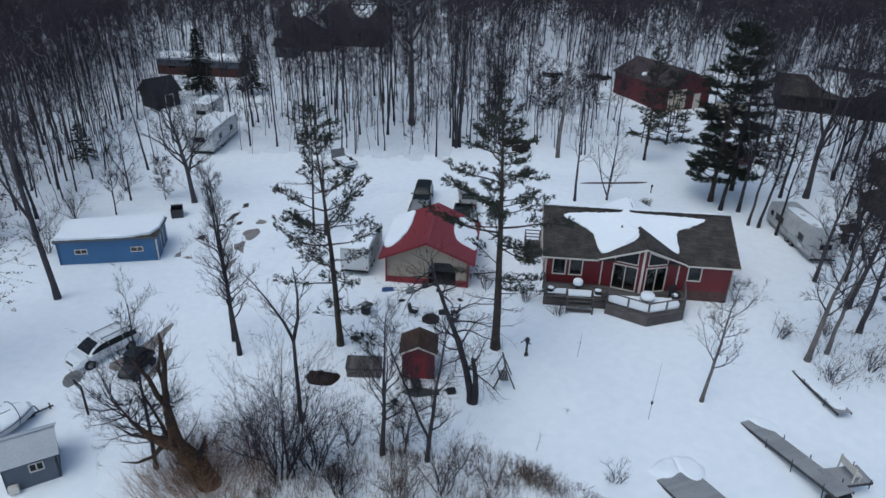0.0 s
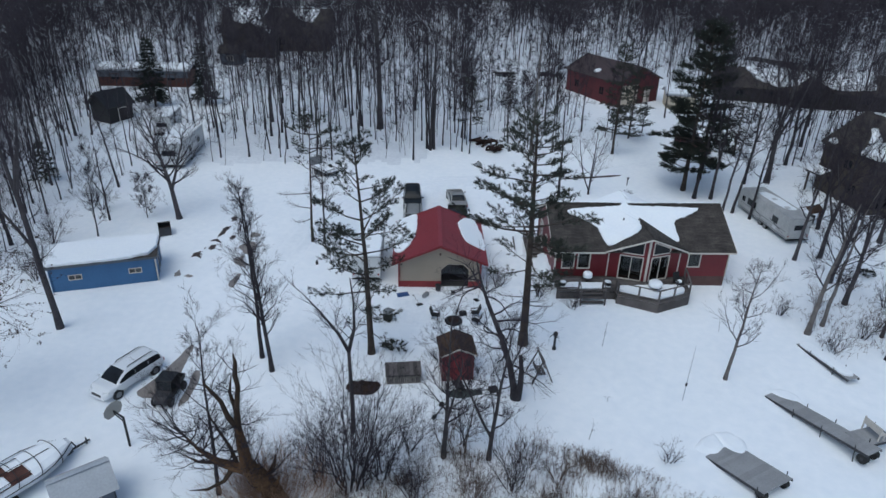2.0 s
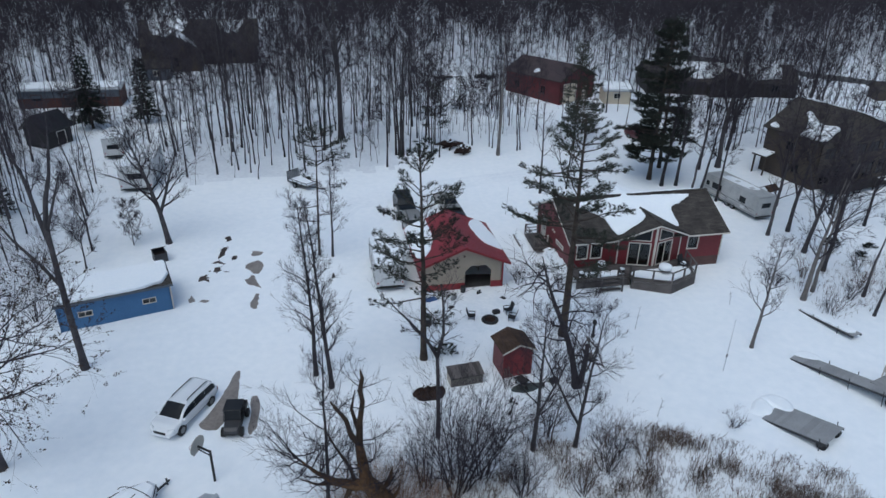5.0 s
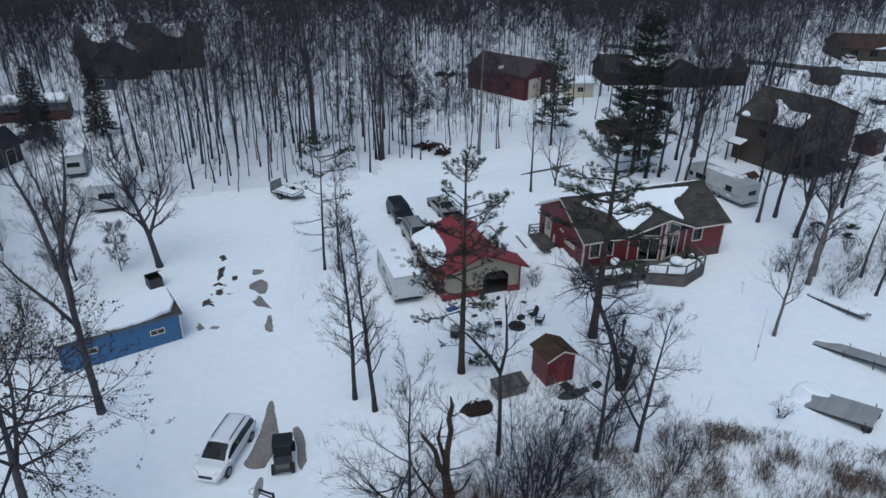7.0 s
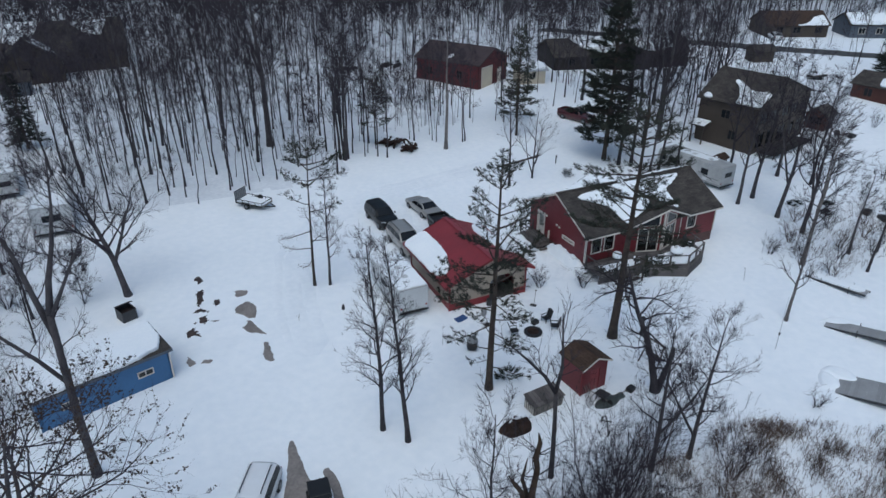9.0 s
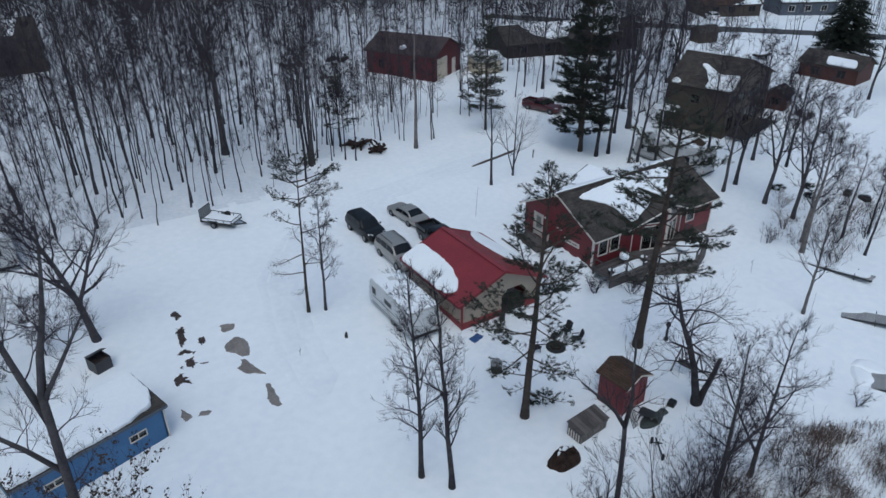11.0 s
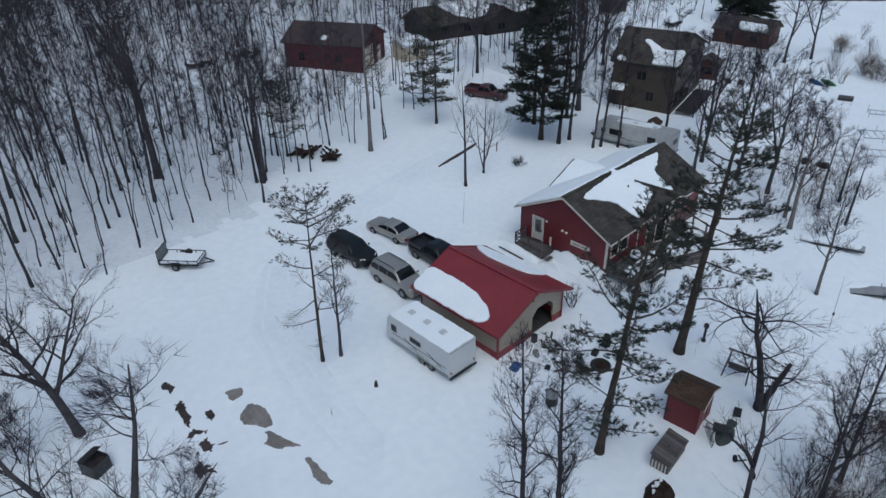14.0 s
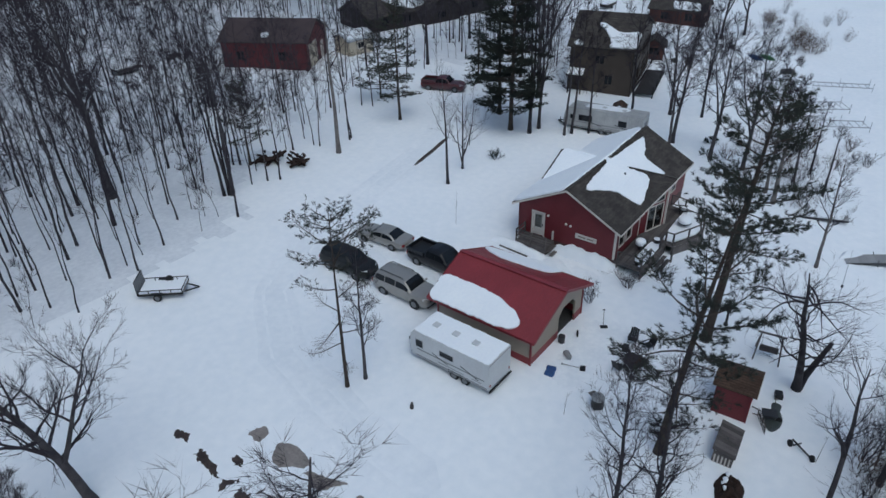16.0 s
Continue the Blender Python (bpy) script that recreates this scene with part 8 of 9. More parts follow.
patch("mud_hole", [(-26.55, 55.1), (-25.7, 55.05), (-25.95, 54.3), (-26.1, 53.3), (-26.2, 52.4), (-26.6, 52.5), (-26.5, 53.4), (-26.35, 54.4)], MUD, "long ragged hole of dark mud and leaves in the snow", "mud", ragged=0.18, seed=30)
for i, (x, y, a, b) in enumerate(((-26.5, 51.9, 0.5, 0.3), (-26.35, 50.55, 0.52, 0.62), (-27.45, 49.2, 0.36, 0.72), (-27.0, 48.8, 0.4, 0.22), (-25.1, 52.7, 0.32, 0.45), (-26.05, 56.5, 0.16, 0.6), (-25.9, 51.6, 0.14, 0.14), (-25.6, 50.2, 0.14, 0.2), (-26.9, 50.3, 0.16, 0.2))):
    rng = random.Random(900 + i)
    pts = [(x + 1.12 * a * math.cos(t) * k, y + 1.12 * b * math.sin(t) * k) for t, k in [(6.283 * j / 9, rng.uniform(0.7, 1.15)) for j in range(9)]]
    patch("mud_hole", pts, MUD, MUD_LABEL, "mud", ragged=0.19, seed=31 + i)


patch("trodden_snow", [(-8.8, 43.6), (-2.2, 44.1), (-0.8, 42.5), (-1.2, 39.0), (-2.6, 37.4), (-6.0, 37.6), (-8.6, 39.2), (-9.6, 41.6)], TRODDEN, "trodden snow in front of the garage and fire pit", "trodden snow", lift=0.0, seed=51)
patch("trodden_snow", [(-1.2, 44.5), (3.0, 45.0), (3.6, 48.5), (2.2, 51.5), (-0.6, 51.0), (-1.0, 47.5)], TRODDEN, "trodden snow between garage and house", "trodden snow", lift=0.0, seed=52)


def strip(name, line, width, material, label, category, lift=0.02, seed=0, ruts=False):
    """A long band on the snow along a line."""
    rng = random.Random(seed)
    dense = []
    for i in range(len(line) - 1):
        n = max(2, int(math.hypot(line[i + 1][0] - line[i][0], line[i + 1][1] - line[i][1]) / 1.2))
        dense += [(line[i][0] + (line[i + 1][0] - line[i][0]) * k / n, line[i][1] + (line[i + 1][1] - line[i][1]) * k / n) for k in range(n)]
    dense.append(line[-1])
    m, n = Mesher(), 16 if ruts else 6
    for i, (x, y) in enumerate(dense):
        a, b = dense[max(0, i - 1)], dense[min(len(dense) - 1, i + 1)]
        dx, dy = b[0] - a[0], b[1] - a[1]
        q = math.hypot(dx, dy) or 1
        w = width * rng.uniform(0.85, 1.1) / 2 * (0.35 if i in (0, len(dense) - 1) else 1)
        for k in range(n + 1):
            s = (k / n * 2 - 1) * w
            px, py = x - dy / q * s, y + dx / q * s
            dip = -0.06 * max(0.0, 1 - abs(abs(s) - 0.78) / 0.3) * rng.uniform(0.6, 1.0) if ruts else 0.0
            m.v.append((px, py, land(px, py) + (lift * min(1.0, 3.0 * (1 - abs(2 * k / n - 1))) + dip if 0 < k < n else -0.03)))
    m.f = [(i * (n + 1) + k, (i + 1) * (n + 1) + k, (i + 1) * (n + 1) + k + 1, i * (n + 1) + k + 1) for i in range(len(dense) - 1) for k in range(n)]
    return solid(name, m, material, label=label, category=category, kind="structure", smooth=True)


PACKED = mat("packed_snow", (0.75, 0.785, 0.828), 0.8, scale=0.25, fine=2.2, bump=0.7, col2=(0.845, 0.868, 0.895), spec=0.3, world_space=True)
strip("packed_drive", [(36, 88), (26, 77.5), (17, 73), (9, 70.5), (1, 68.8), (-7, 67.3), (-14, 63.5), (-18, 57.5), (-19.6, 50), (-20.0, 43)], 3.6, PACKED, "packed snow drive winding through the yard", "drive", 0.03, 3, True)
strip("packed_drive", [(-3.5, 68), (-6.3, 60), (-6.2, 54.5)], 3.2, PACKED, "packed snow spur between the parked cars", "drive", 0.034, 4, True)
strip("bare_rut", [(8.6, 69.4), (11, 70.0), (13.5, 70.6), (16.3, 71.4)], 0.55, MUD, "thin bare rut along the drive's edge", "rut", 0.06, 5)
strip("road", [(60, 143), (78, 124), (92, 111), (108, 97), (126, 80), (150, 58), (190, 24)], 6.2, ASPHALT, "wet asphalt road past the far houses", "road", 0.08, 6)


# ---------------------------------------------------------------- docks pulled ashore
def dock(name, x, y, z, rz, L, W, rise, label, notch=False, legs=(), wheels=False, boards=True):
    """A dock section lying with one end in the snow and the other on its wheels. Length along +x."""
    tilt = math.degrees(math.atan2(rise, L))
    d = thing(name, x, y, z, rz, label, "dock", ry=-tilt)
    n = int(L / 0.24)
    for i in range(n):
        a = L * i / n
        part("plank", Mesher().box(a, -W / 2, 0.0, a + L / n * 0.985, W / 2, 0.035), DOCK, d)
    for s in (-1, 1):
        part("side_beam", Mesher().box(0.0, s * W / 2 - 0.03, -0.16, L, s * W / 2 + 0.03, 0.0), STEEL, d)
    for k in legs:
        for s in (-1, 1):
            part("leg", Mesher().tube([(k, s * (W / 2 + 0.05), 0.25), (k, s * (W / 2 + 0.05), -0.35 - rise * k / L)], [0.03, 0.03], 7), STEEL, d)
        part("cross_brace", Mesher().beam((k, -W / 2, -0.2), (k, W / 2, -0.2), 0.05, 0.05), STEEL, d)
    if wheels:
        for s in (-1, 1):
            w = part("float_wheel", Mesher().tube([(L - 0.35, s * W / 2 * 0.75 - 0.16, -rise * 0.55), (L - 0.35, s * W / 2 * 0.75 + 0.16, -rise * 0.55)], [0.32, 0.32], 14), RUBBER, d, "black float wheel")
            part("hub", Mesher().disc((L - 0.35, s * (W / 2 * 0.75 + 0.17), -rise * 0.55), (0, 1, 0), 0.1, 0.03, 10), STEEL, w)
    return d


dock("narrow_dock", 17.5, 31.75, -0.26, ang(3.1, -6.35), 7.2, 1.25, 0.85, "narrow grey dock section with one end buried in snow", legs=(2.2, 4.2, 6.4), wheels=True)
dock("bench_dock", 20.15, 26.6, 0.42, ang(3.1, 0.9), 2.4, 1.3, 0.05, "short grey dock platform carrying a white bench", legs=(2.2,))
dock("wide_dock", 12.0, 26.35, -0.40, ang(2.0, -3.6), 4.0, 2.45, 0.60, "wide grey dock section tilted up on wheels", legs=(3.6,), wheels=True)
for i, o in enumerate(([(10.4, 26.4), (11.3, 27.4), (12.3, 27.9), (12.35, 26.6), (12.0, 26.1), (11.6, 25.85), (11.2, 25.9), (10.8, 26.0)], [(11.9, 27.9), (13.2, 28.0), (13.9, 27.2), (13.7, 26.2), (13.35, 25.3), (13.0, 25.5), (12.65, 26.05), (12.4, 26.5)])):
    patch("dock_drift", o, SNOW, "drifted snow over the dock's buried end", "snow drift", lift=0.16, seed=44 + i, ragged=0.02)
patch("dock_drift", [(17.2, 32.2), (17.75, 31.2), (18.3, 30.75), (18.95, 30.2), (19.5, 30.6), (18.8, 32.0)], SNOW, "drifted snow over the narrow dock's buried end", "snow drift", lift=0.22, seed=45, ragged=0.02)
dock("snowy_dock", 22.35, 37.6, -0.05, ang(1.25, -4.7), 4.9, 0.95, 0.3, "snow-covered narrow dock section lying by the shore", legs=(1.4, 3.6))
DM = pose(22.35, 37.6, -0.05, 0, 0, ang(1.25, -4.7))
snow_cap("dock_snow", [(0.0, -0.45), (4.6, -0.44), (4.6, 0.45), (0.0, 0.45)], lambda a, b: DM @ Vector((a, b, 0.04 + a * 0.061)), DM.to_3x3() @ Vector((-0.061, 0, 1)), 0.14, "snow along the shore dock", 71)


def white_bench():
    b = thing("dock_bench", 21.5, 27.05, 0.49, 105, "white slatted metal bench standing on the dock", "bench")
    for i in range(4):
        part("seat_slat", Mesher().box(-0.65, -0.22 + 0.11 * i, 0.42, 0.65, -0.13 + 0.11 * i, 0.45), WHITE_TRIM, b)
    for i in range(4):
        part("back_slat", Mesher().box(-0.65, 0.24, 0.5 + 0.12 * i, 0.65, 0.27, 0.59 + 0.12 * i), WHITE_TRIM, b)
    for x in (-0.6, 0.6):
        part("leg", Mesher().box(x - 0.03, -0.2, -0.05, x + 0.03, -0.14, 0.42), WHITE_TRIM, b)
        part("leg", Mesher().box(x - 0.03, 0.2, -0.05, x + 0.03, 0.28, 0.98), WHITE_TRIM, b)


white_bench()


def lift_frame(x, y, rz, L, W, label):
    """An aluminium boat lift or dock frame stored on the ice."""
    f = thing("boat_lift", x, y, land(x, y) + 0.02, rz, label, "boat lift", "boat lifts on the ice")
    for s in (0, W):
        part("rail", Mesher().beam((0, s, 0.45), (L, s, 0.45), 0.06, 0.08), ALU, f)
        for k in range(3):
            part("leg", Mesher().tube([(L * k / 2, s, -0.1), (L * k / 2, s, 1.1)], [0.03, 0.03], 6), ALU, f)
    for k in range(int(L / 0.8) + 1):
        part("rung", Mesher().beam((k * 0.8, 0, 0.45), (k * 0.8, W, 0.45), 0.05, 0.05), ALU, f)


lift_frame(58.5, 44.5, -65, 7.0, 1.6, "bare aluminium dock frame stored on the ice")
lift_frame(44.5, 40.0, -60, 5.0, 2.0, "bare aluminium dock frame stored on the ice")
lift_frame(49.5, 42.0, -55, 4.0, 2.6, "bare aluminium boat lift frame on the ice")
solid("steel_barrel", Mesher().tube([(0, -0.9, 0.35), (0, -0.85, 0.35), (0, 0.85, 0.35), (0, 0.9, 0.35)], [0.32, 0.36, 0.36, 0.32], 14), STEEL, 62.6, 48.8, land(62.6, 48.8), 20, "dark cylindrical dock float lying on the snow", "dock float")
for dx, m_, lab in ((0, KAYAK_BLUE, "blue plastic kayak lying on the shore"), (1.0, KAYAK_GREEN, "green plastic kayak lying on the shore")):
    k = [(a, 0.34 * math.sin(math.pi * (a + 1.6) / 3.2) + 0.03) for a in [-1.6 + 0.4 * i for i in range(9)]]
    solid("kayak", Mesher().tube([(a, 0, 0.2) for a, _ in k], [r for _, r in k], 8), m_, 67.0 + dx, 54.4 - dx * 1.3, land(67, 54) + 0.05, 60, lab, "kayak", "kayaks", smooth=True)


# ---------------------------------------------------------------- things about the yard
def hoop():
    b = thing("basketball_hoop", -23.5, 25.5, land(-23.5, 25.5), 155, "black basketball pole with a pale fan-shaped backboard", "basketball hoop")
    part("pole", Mesher().tube([(0, 0, -0.3), (0, 0, 2.2)], [0.075, 0.07], 10), BLACK, b)
    part("arm", Mesher().beam((0, 0, 2.15), (0.75, 0, 2.35), 0.08, 0.1).beam((0, 0, 1.85), (0.75, 0, 2.15), 0.05, 0.05), BLACK, b)
    fan = [(0.0, 2.55), (0.42, 2.55), (0.62, 2.85), (0.60, 3.15), (0.35, 3.42), (0, 3.5), (-0.35, 3.42), (-0.60, 3.15), (-0.62, 2.85), (-0.42, 2.55)]
    part("backboard", Mesher().slab([(0.78, a, z - 0.55) for a, z in fan], 0.04), BOARD, b, "grey translucent fan backboard")
    rim = [(1.05 + 0.22 * math.cos(t), 0.22 * math.sin(t), 2.2) for t in [6.283 * i / 16 for i in range(17)]]
    part("rim", Mesher().tube(rim, [0.015] * 17, 5), RED_TRIM, b)


hoop()


def trash_bin():
    b = thing("burn_bin", -31.6, 52.9, land(-31.6, 52.9), 25, "square dark steel burn bin with its lid tipped open", "bin")
    w = 0.55
    part("side", Mesher().box(-w, -w, 0, w, -w + 0.04, 0.85), STEEL, b)
    part("side", Mesher().box(-w, w - 0.04, 0, w, w, 0.95), STEEL, b)
    part("side", Mesher().box(-w, -w + 0.04, 0, -w + 0.04, w - 0.04, 0.9), STEEL, b)
    part("side", Mesher().box(w - 0.04, -w + 0.04, 0, w, w - 0.04, 0.9), STEEL, b)
    part("lid", Mesher().slab([(-w - 0.05, w, 0.97), (w + 0.05, w, 0.97), (w + 0.05, -0.1, 1.25), (-w - 0.05, -0.1, 1.25)], 0.04), BLACK, b)
    part("ash", Mesher().box(-w + 0.04, -w + 0.04, 0.05, w - 0.04, w - 0.04, 0.6), MUD, b)


trash_bin()


def swing_seat():
    b = thing("garden_swing", 1.75, 32.95, land(1.75, 32.95), 100, "dark weathered timber A-frame garden swing", "swing")
    for x in (-0.62, 0.62):
        part("leg", Mesher().beam((x * 1.25, -0.75, -0.1), (x, 0, 1.75), 0.08, 0.08), DECK_WOOD, b)
        part("leg", Mesher().beam((x * 1.25, 0.75, -0.1), (x, 0, 1.75), 0.08, 0.08), DECK_WOOD, b)
        part("chain", Mesher().tube([(x * 0.8, 0, 1.75), (x * 0.75, -0.15, 0.62)], [0.012, 0.012], 5), STEEL, b)
    part("top_beam", Mesher().beam((-0.85, 0, 1.78), (0.85, 0, 1.78), 0.09, 0.11), DECK_WOOD, b)
    for i in range(5):
        part("seat_slat", Mesher().box(-0.55, -0.3 + 0.11 * i, 0.5, 0.55, -0.21 + 0.11 * i, 0.53), DECK_WOOD, b)
    for i in range(5):
        part("back_slat", Mesher().box(-0.55, 0.26 + 0.03 * i, 0.56 + 0.12 * i, 0.55, 0.29 + 0.03 * i, 0.65 + 0.12 * i), DECK_WOOD, b)


swing_seat()


def pump():
    b = thing("hand_pump", 3.25, 36.15, land(3.25, 36.15), 30, "old black cast-iron hand pump standing in the snow", "pump")
    part("column", Mesher().tube([(0, 0, -0.2), (0, 0, 0.15), (0, 0, 0.2), (0, 0, 1.15)], [0.16, 0.16, 0.09, 0.08], 10), BLACK, b)
    part("head", Mesher().tube([(0, 0, 1.15), (0, 0, 1.2), (0, 0, 1.42), (0, 0, 1.52)], [0.1, 0.17, 0.17, 0.08], 10), BLACK, b)
    part("spout", Mesher().tube([(0, 0, 1.0), (0.2, 0, 0.98), (0.3, 0, 0.88)], [0.045, 0.04, 0.035], 8), BLACK, b)
    part("handle", Mesher().beam((0, 0, 1.5), (-0.55, 0, 1.2), 0.04, 0.04), BLACK, b)


pump()


def fire_pit():
    b = thing("fire_pit", -4.15, 39.4, land(-4.15, 39.4), 0, "low round fire pit of dark stones", "fire pit")
    st = Mesher().box(-0.16, -0.12, 0, 0.16, 0.12, 0.24).mesh("stone", 0.05)
    for i in range(14):
        a = 6.283 * i / 14
        o = part("stone", st, BLACK, b)
        o.matrix_basis = pose(0.56 * math.cos(a), 0.56 * math.sin(a), -0.05, 0, 0, math.degrees(a) + 90)
    part("ash_bed", Mesher().tube([(0, 0, -0.05), (0, 0, 0.14)], [0.48, 0.44], 16), LEAF_HEAP, b, "charred ash")


fire_pit()


def camp_chair(x, y, rz, label, back=0.62):
    b = thing("camp_chair", x, y, land(x, y), rz, label, "chair", "chairs round the fire pit")
    for xx in (-0.27, 0.27):
        for yy in (-0.25, 0.25):
            part("leg", Mesher().beam((xx, yy, -0.05), (xx * 0.95, yy * 0.8, 0.36), 0.04, 0.04), BLACK, b)
        part("armrest", Mesher().box(xx - 0.05, -0.30, 0.52, xx + 0.05, 0.28, 0.55), BLACK, b, bevel=0.01)
        part("arm_post", Mesher().box(xx - 0.02, -0.27, 0.34, xx + 0.02, -0.23, 0.52), BLACK, b)
    part("seat", Mesher().slab([(-0.27, -0.28, 0.37), (0.27, -0.28, 0.37), (0.27, 0.25, 0.31), (-0.27, 0.25, 0.31)], 0.04), BLACK, b)
    for k in range(4):
        xx = -0.27 + k * 0.138
        top = 0.36 + back * (1.0 if k in (1, 2) else 0.9)
        part("back_slat", Mesher().slab([(xx, 0.24, 0.33), (xx + 0.126, 0.24, 0.33), (xx + 0.126, 0.44, top), (xx, 0.44, top)], 0.03), BLACK, b)


for x, y, a in ((-2.45, 40.35, -80), (-2.4, 39.25, -115), (-5.55, 39.85, 75)):
    camp_chair(x, y, a, "dark weathered garden chair by the fire pit")
solid("cooler_box", Mesher().box(-0.28, -0.2, 0, 0.28, 0.2, 0.32), BLACK, -3.4, 40.4, land(-3.4, 40.4), 15, "small black box lying in the snow", "box", bevel=0.03)


def smoker():
    b = thing("drum_grill", -9.25, 39.35, land(-9.25, 39.35), 60, "upright dark drum grill with a grey domed lid", "grill")
    part("drum", Mesher().tube([(0, 0, 0.12), (0, 0, 0.16), (0, 0, 0.70), (0, 0, 0.74)], [0.36, 0.38, 0.38, 0.36], 16), BLACK, b)
    part("lid", Mesher().tube([(0, 0, 0.745), (0, 0, 0.86), (0, 0, 1.0), (0, 0, 1.06)], [0.40, 0.39, 0.27, 0.06], 16), CAMPER_GREY, b, "grey domed lid")
    part("lid_handle", Mesher().box(-0.09, -0.02, 1.06, 0.09, 0.02, 1.12), BLACK, b, bevel=0.01)
    for i in range(3):
        a = 2.094 * i
        part("leg", Mesher().beam((0.33 * math.cos(a), 0.33 * math.sin(a), -0.05), (0.30 * math.cos(a), 0.30 * math.sin(a), 0.2), 0.05, 0.05), STEEL, b)
    part("side_shelf", Mesher().box(0.38, -0.22, 0.62, 0.72, 0.22, 0.66), GREY_WOOD, b)


smoker()


def blue_tarp():
    """A small crumpled sheet."""
    m, n = Mesher(), 10
    for t in (0, 1):
        for i in range(n + 1):
            for k in range(n + 1):
                x, y = (i / n - 0.5) * 1.0, (k / n - 0.5) * 0.62
                w = noise.noise_vector(Vector((x * 3.1, y * 3.1, 2)))
                edge = i in (0, n) or k in (0, n)
                m.v.append((x + 0.10 * w.x, y + 0.10 * w.y, -0.02 if t else 0.05 + (0.0 if edge else 0.05 + 0.10 * abs(w.z))))
    q = (n + 1) ** 2
    for i in range(n):
        for k in range(n):
            a = i * (n + 1) + k
            m.f += [(a, a + n + 1, a + n + 2, a + 1), (q + a, q + a + 1, q + a + n + 2, q + a + n + 1)]
    rim = [k for k in range(n + 1)] + [i * (n + 1) + n for i in range(1, n + 1)] + [n * (n + 1) + k for k in reversed(range(n))] + [i * (n + 1) for i in reversed(range(1, n))]
    m.f += [(a, b, b + q, a + q) for a, b in zip(rim, rim[1:] + rim[:1])]
    solid("blue_tarp", m, TARP_BLUE, -8.3, 43.15, land(-8.3, 43.15), 20, "small crumpled blue tarpaulin on the snow", "tarpaulin")


blue_tarp()


def shovel(x, y, rz, tilt, label):
    b = thing("snow_shovel", x, y, land(x, y) + 0.03, rz, label, "shovel")
    part("shaft", Mesher().tube([(0, 0, 0.04), (1.15 * math.cos(tilt), 0, 0.04 + 1.15 * math.sin(tilt))], [0.018, 0.018], 6), GREY_WOOD, b)
    part("scoop", Mesher().slab([(-0.35, -0.25, 0.06), (0.0, -0.25, 0.04), (0.0, 0.25, 0.04), (-0.35, 0.25, 0.06)], 0.03), BLACK, b, bevel=0.0)
    part("grip", Mesher().box(1.13 * math.cos(tilt), -0.07, 1.15 * math.sin(tilt), 1.13 * math.cos(tilt) + 0.05, 0.07, 0.06 + 1.15 * math.sin(tilt)), BLACK, b)


shovel(-6.95, 41.8, 115, 0.12, "black snow shovel lying in the trodden snow")
shovel(-2.1, 42.7, 40, 1.35, "black snow shovel standing upright in the snow")
solid("feed_sack", Mesher().tube([(-0.4, 0, 0.1), (-0.25, 0, 0.14), (0.2, 0.05, 0.16), (0.45, 0.1, 0.08)], [0.08, 0.2, 0.22, 0.06], 8), CAMPER_GREY, -6.4, 43.0, land(-6.4, 43.0), 50, "crumpled grey sack on the snow", "sack", smooth=True)
for dx, dy, lab in ((0, 0, "black rubber boot lying in the snow"), (0.2, 0.12, "black rubber boot lying in the snow")):
    solid("rubber_boot", Mesher().box(-0.07, -0.06, 0, 0.19, 0.06, 0.1).box(-0.07, -0.06, 0.1, 0.06, 0.06, 0.34), BLACK, -4.25 + dx, 43.5 + dy, land(-4.25, 43.5), 30, lab, "boot", "pair of boots", bevel=0.02)


def paddle_raft():
    """A broad grey-green hull turned over, with boards beside it."""
    b = thing("upturned_skiff", -3.5, 30.95, land(-3.5, 30.95), 8, "upturned grey-green skiff hull lying on the snow", "skiff")
    pts = []
    for k in range(11):
        u = k / 10
        w = 0.62 * math.sin(math.pi * min(1, u * 1.1 + 0.02)) ** 0.6 if u < 0.9 else 0.35
        pts.append((-1.2 + 2.4 * u, w * 0.8))
    rings = [[(x, -w, 0.0), (x, -w * 0.8, 0.10), (x, 0, 0.15), (x, w * 0.8, 0.10), (x, w, 0.0)] for x, w in pts]
    part("hull", Mesher().loft(rings), GREEN_PLASTIC, b, smooth=False)
    part("keel", Mesher().beam((-1.0, 0, 0.155), (1.0, 0, 0.155), 0.05, 0.04), GREEN_PLASTIC, b)
    solid("loose_board", Mesher().box(-0.28, -0.22, 0.0, 0.28, 0.22, 0.3), BLACK, -1.55, 31.25, land(-1.55, 31.25), 20, "dark wooden crate tipped in the snow", "crate", bevel=0.02)
    solid("paddle", Mesher().beam((-0.6, 0, 0.06), (0.5, 0, 0.08), 0.04, 0.04).box(0.45, -0.09, 0.05, 0.85, 0.09, 0.08), GREY_WOOD, -2.4, 31.2, land(-2.4, 31.2), 10, "wooden paddle lying in the snow", "paddle")


paddle_raft()


def trestle():
    b = thing("boat_dolly", -5.1, 29.0, land(-5.1, 29.0), 60, "black two-wheeled boat dolly tipped in the snow", "dolly")
    part("bar", Mesher().beam((-0.7, 0, 0.15), (0.7, 0, 0.3), 0.07, 0.07), BLACK, b)
    part("cross_bar", Mesher().beam((0.35, -0.3, 0.2), (0.35, 0.3, 0.3), 0.06, 0.06), BLACK, b)
    for x, y in ((-0.7, 0.0), (0.6, 0.25)):
        part("wheel", Mesher().disc((x, y, 0.2), (0.3, 1, 0.2), 0.2, 0.09, 12), RUBBER, b)


trestle()


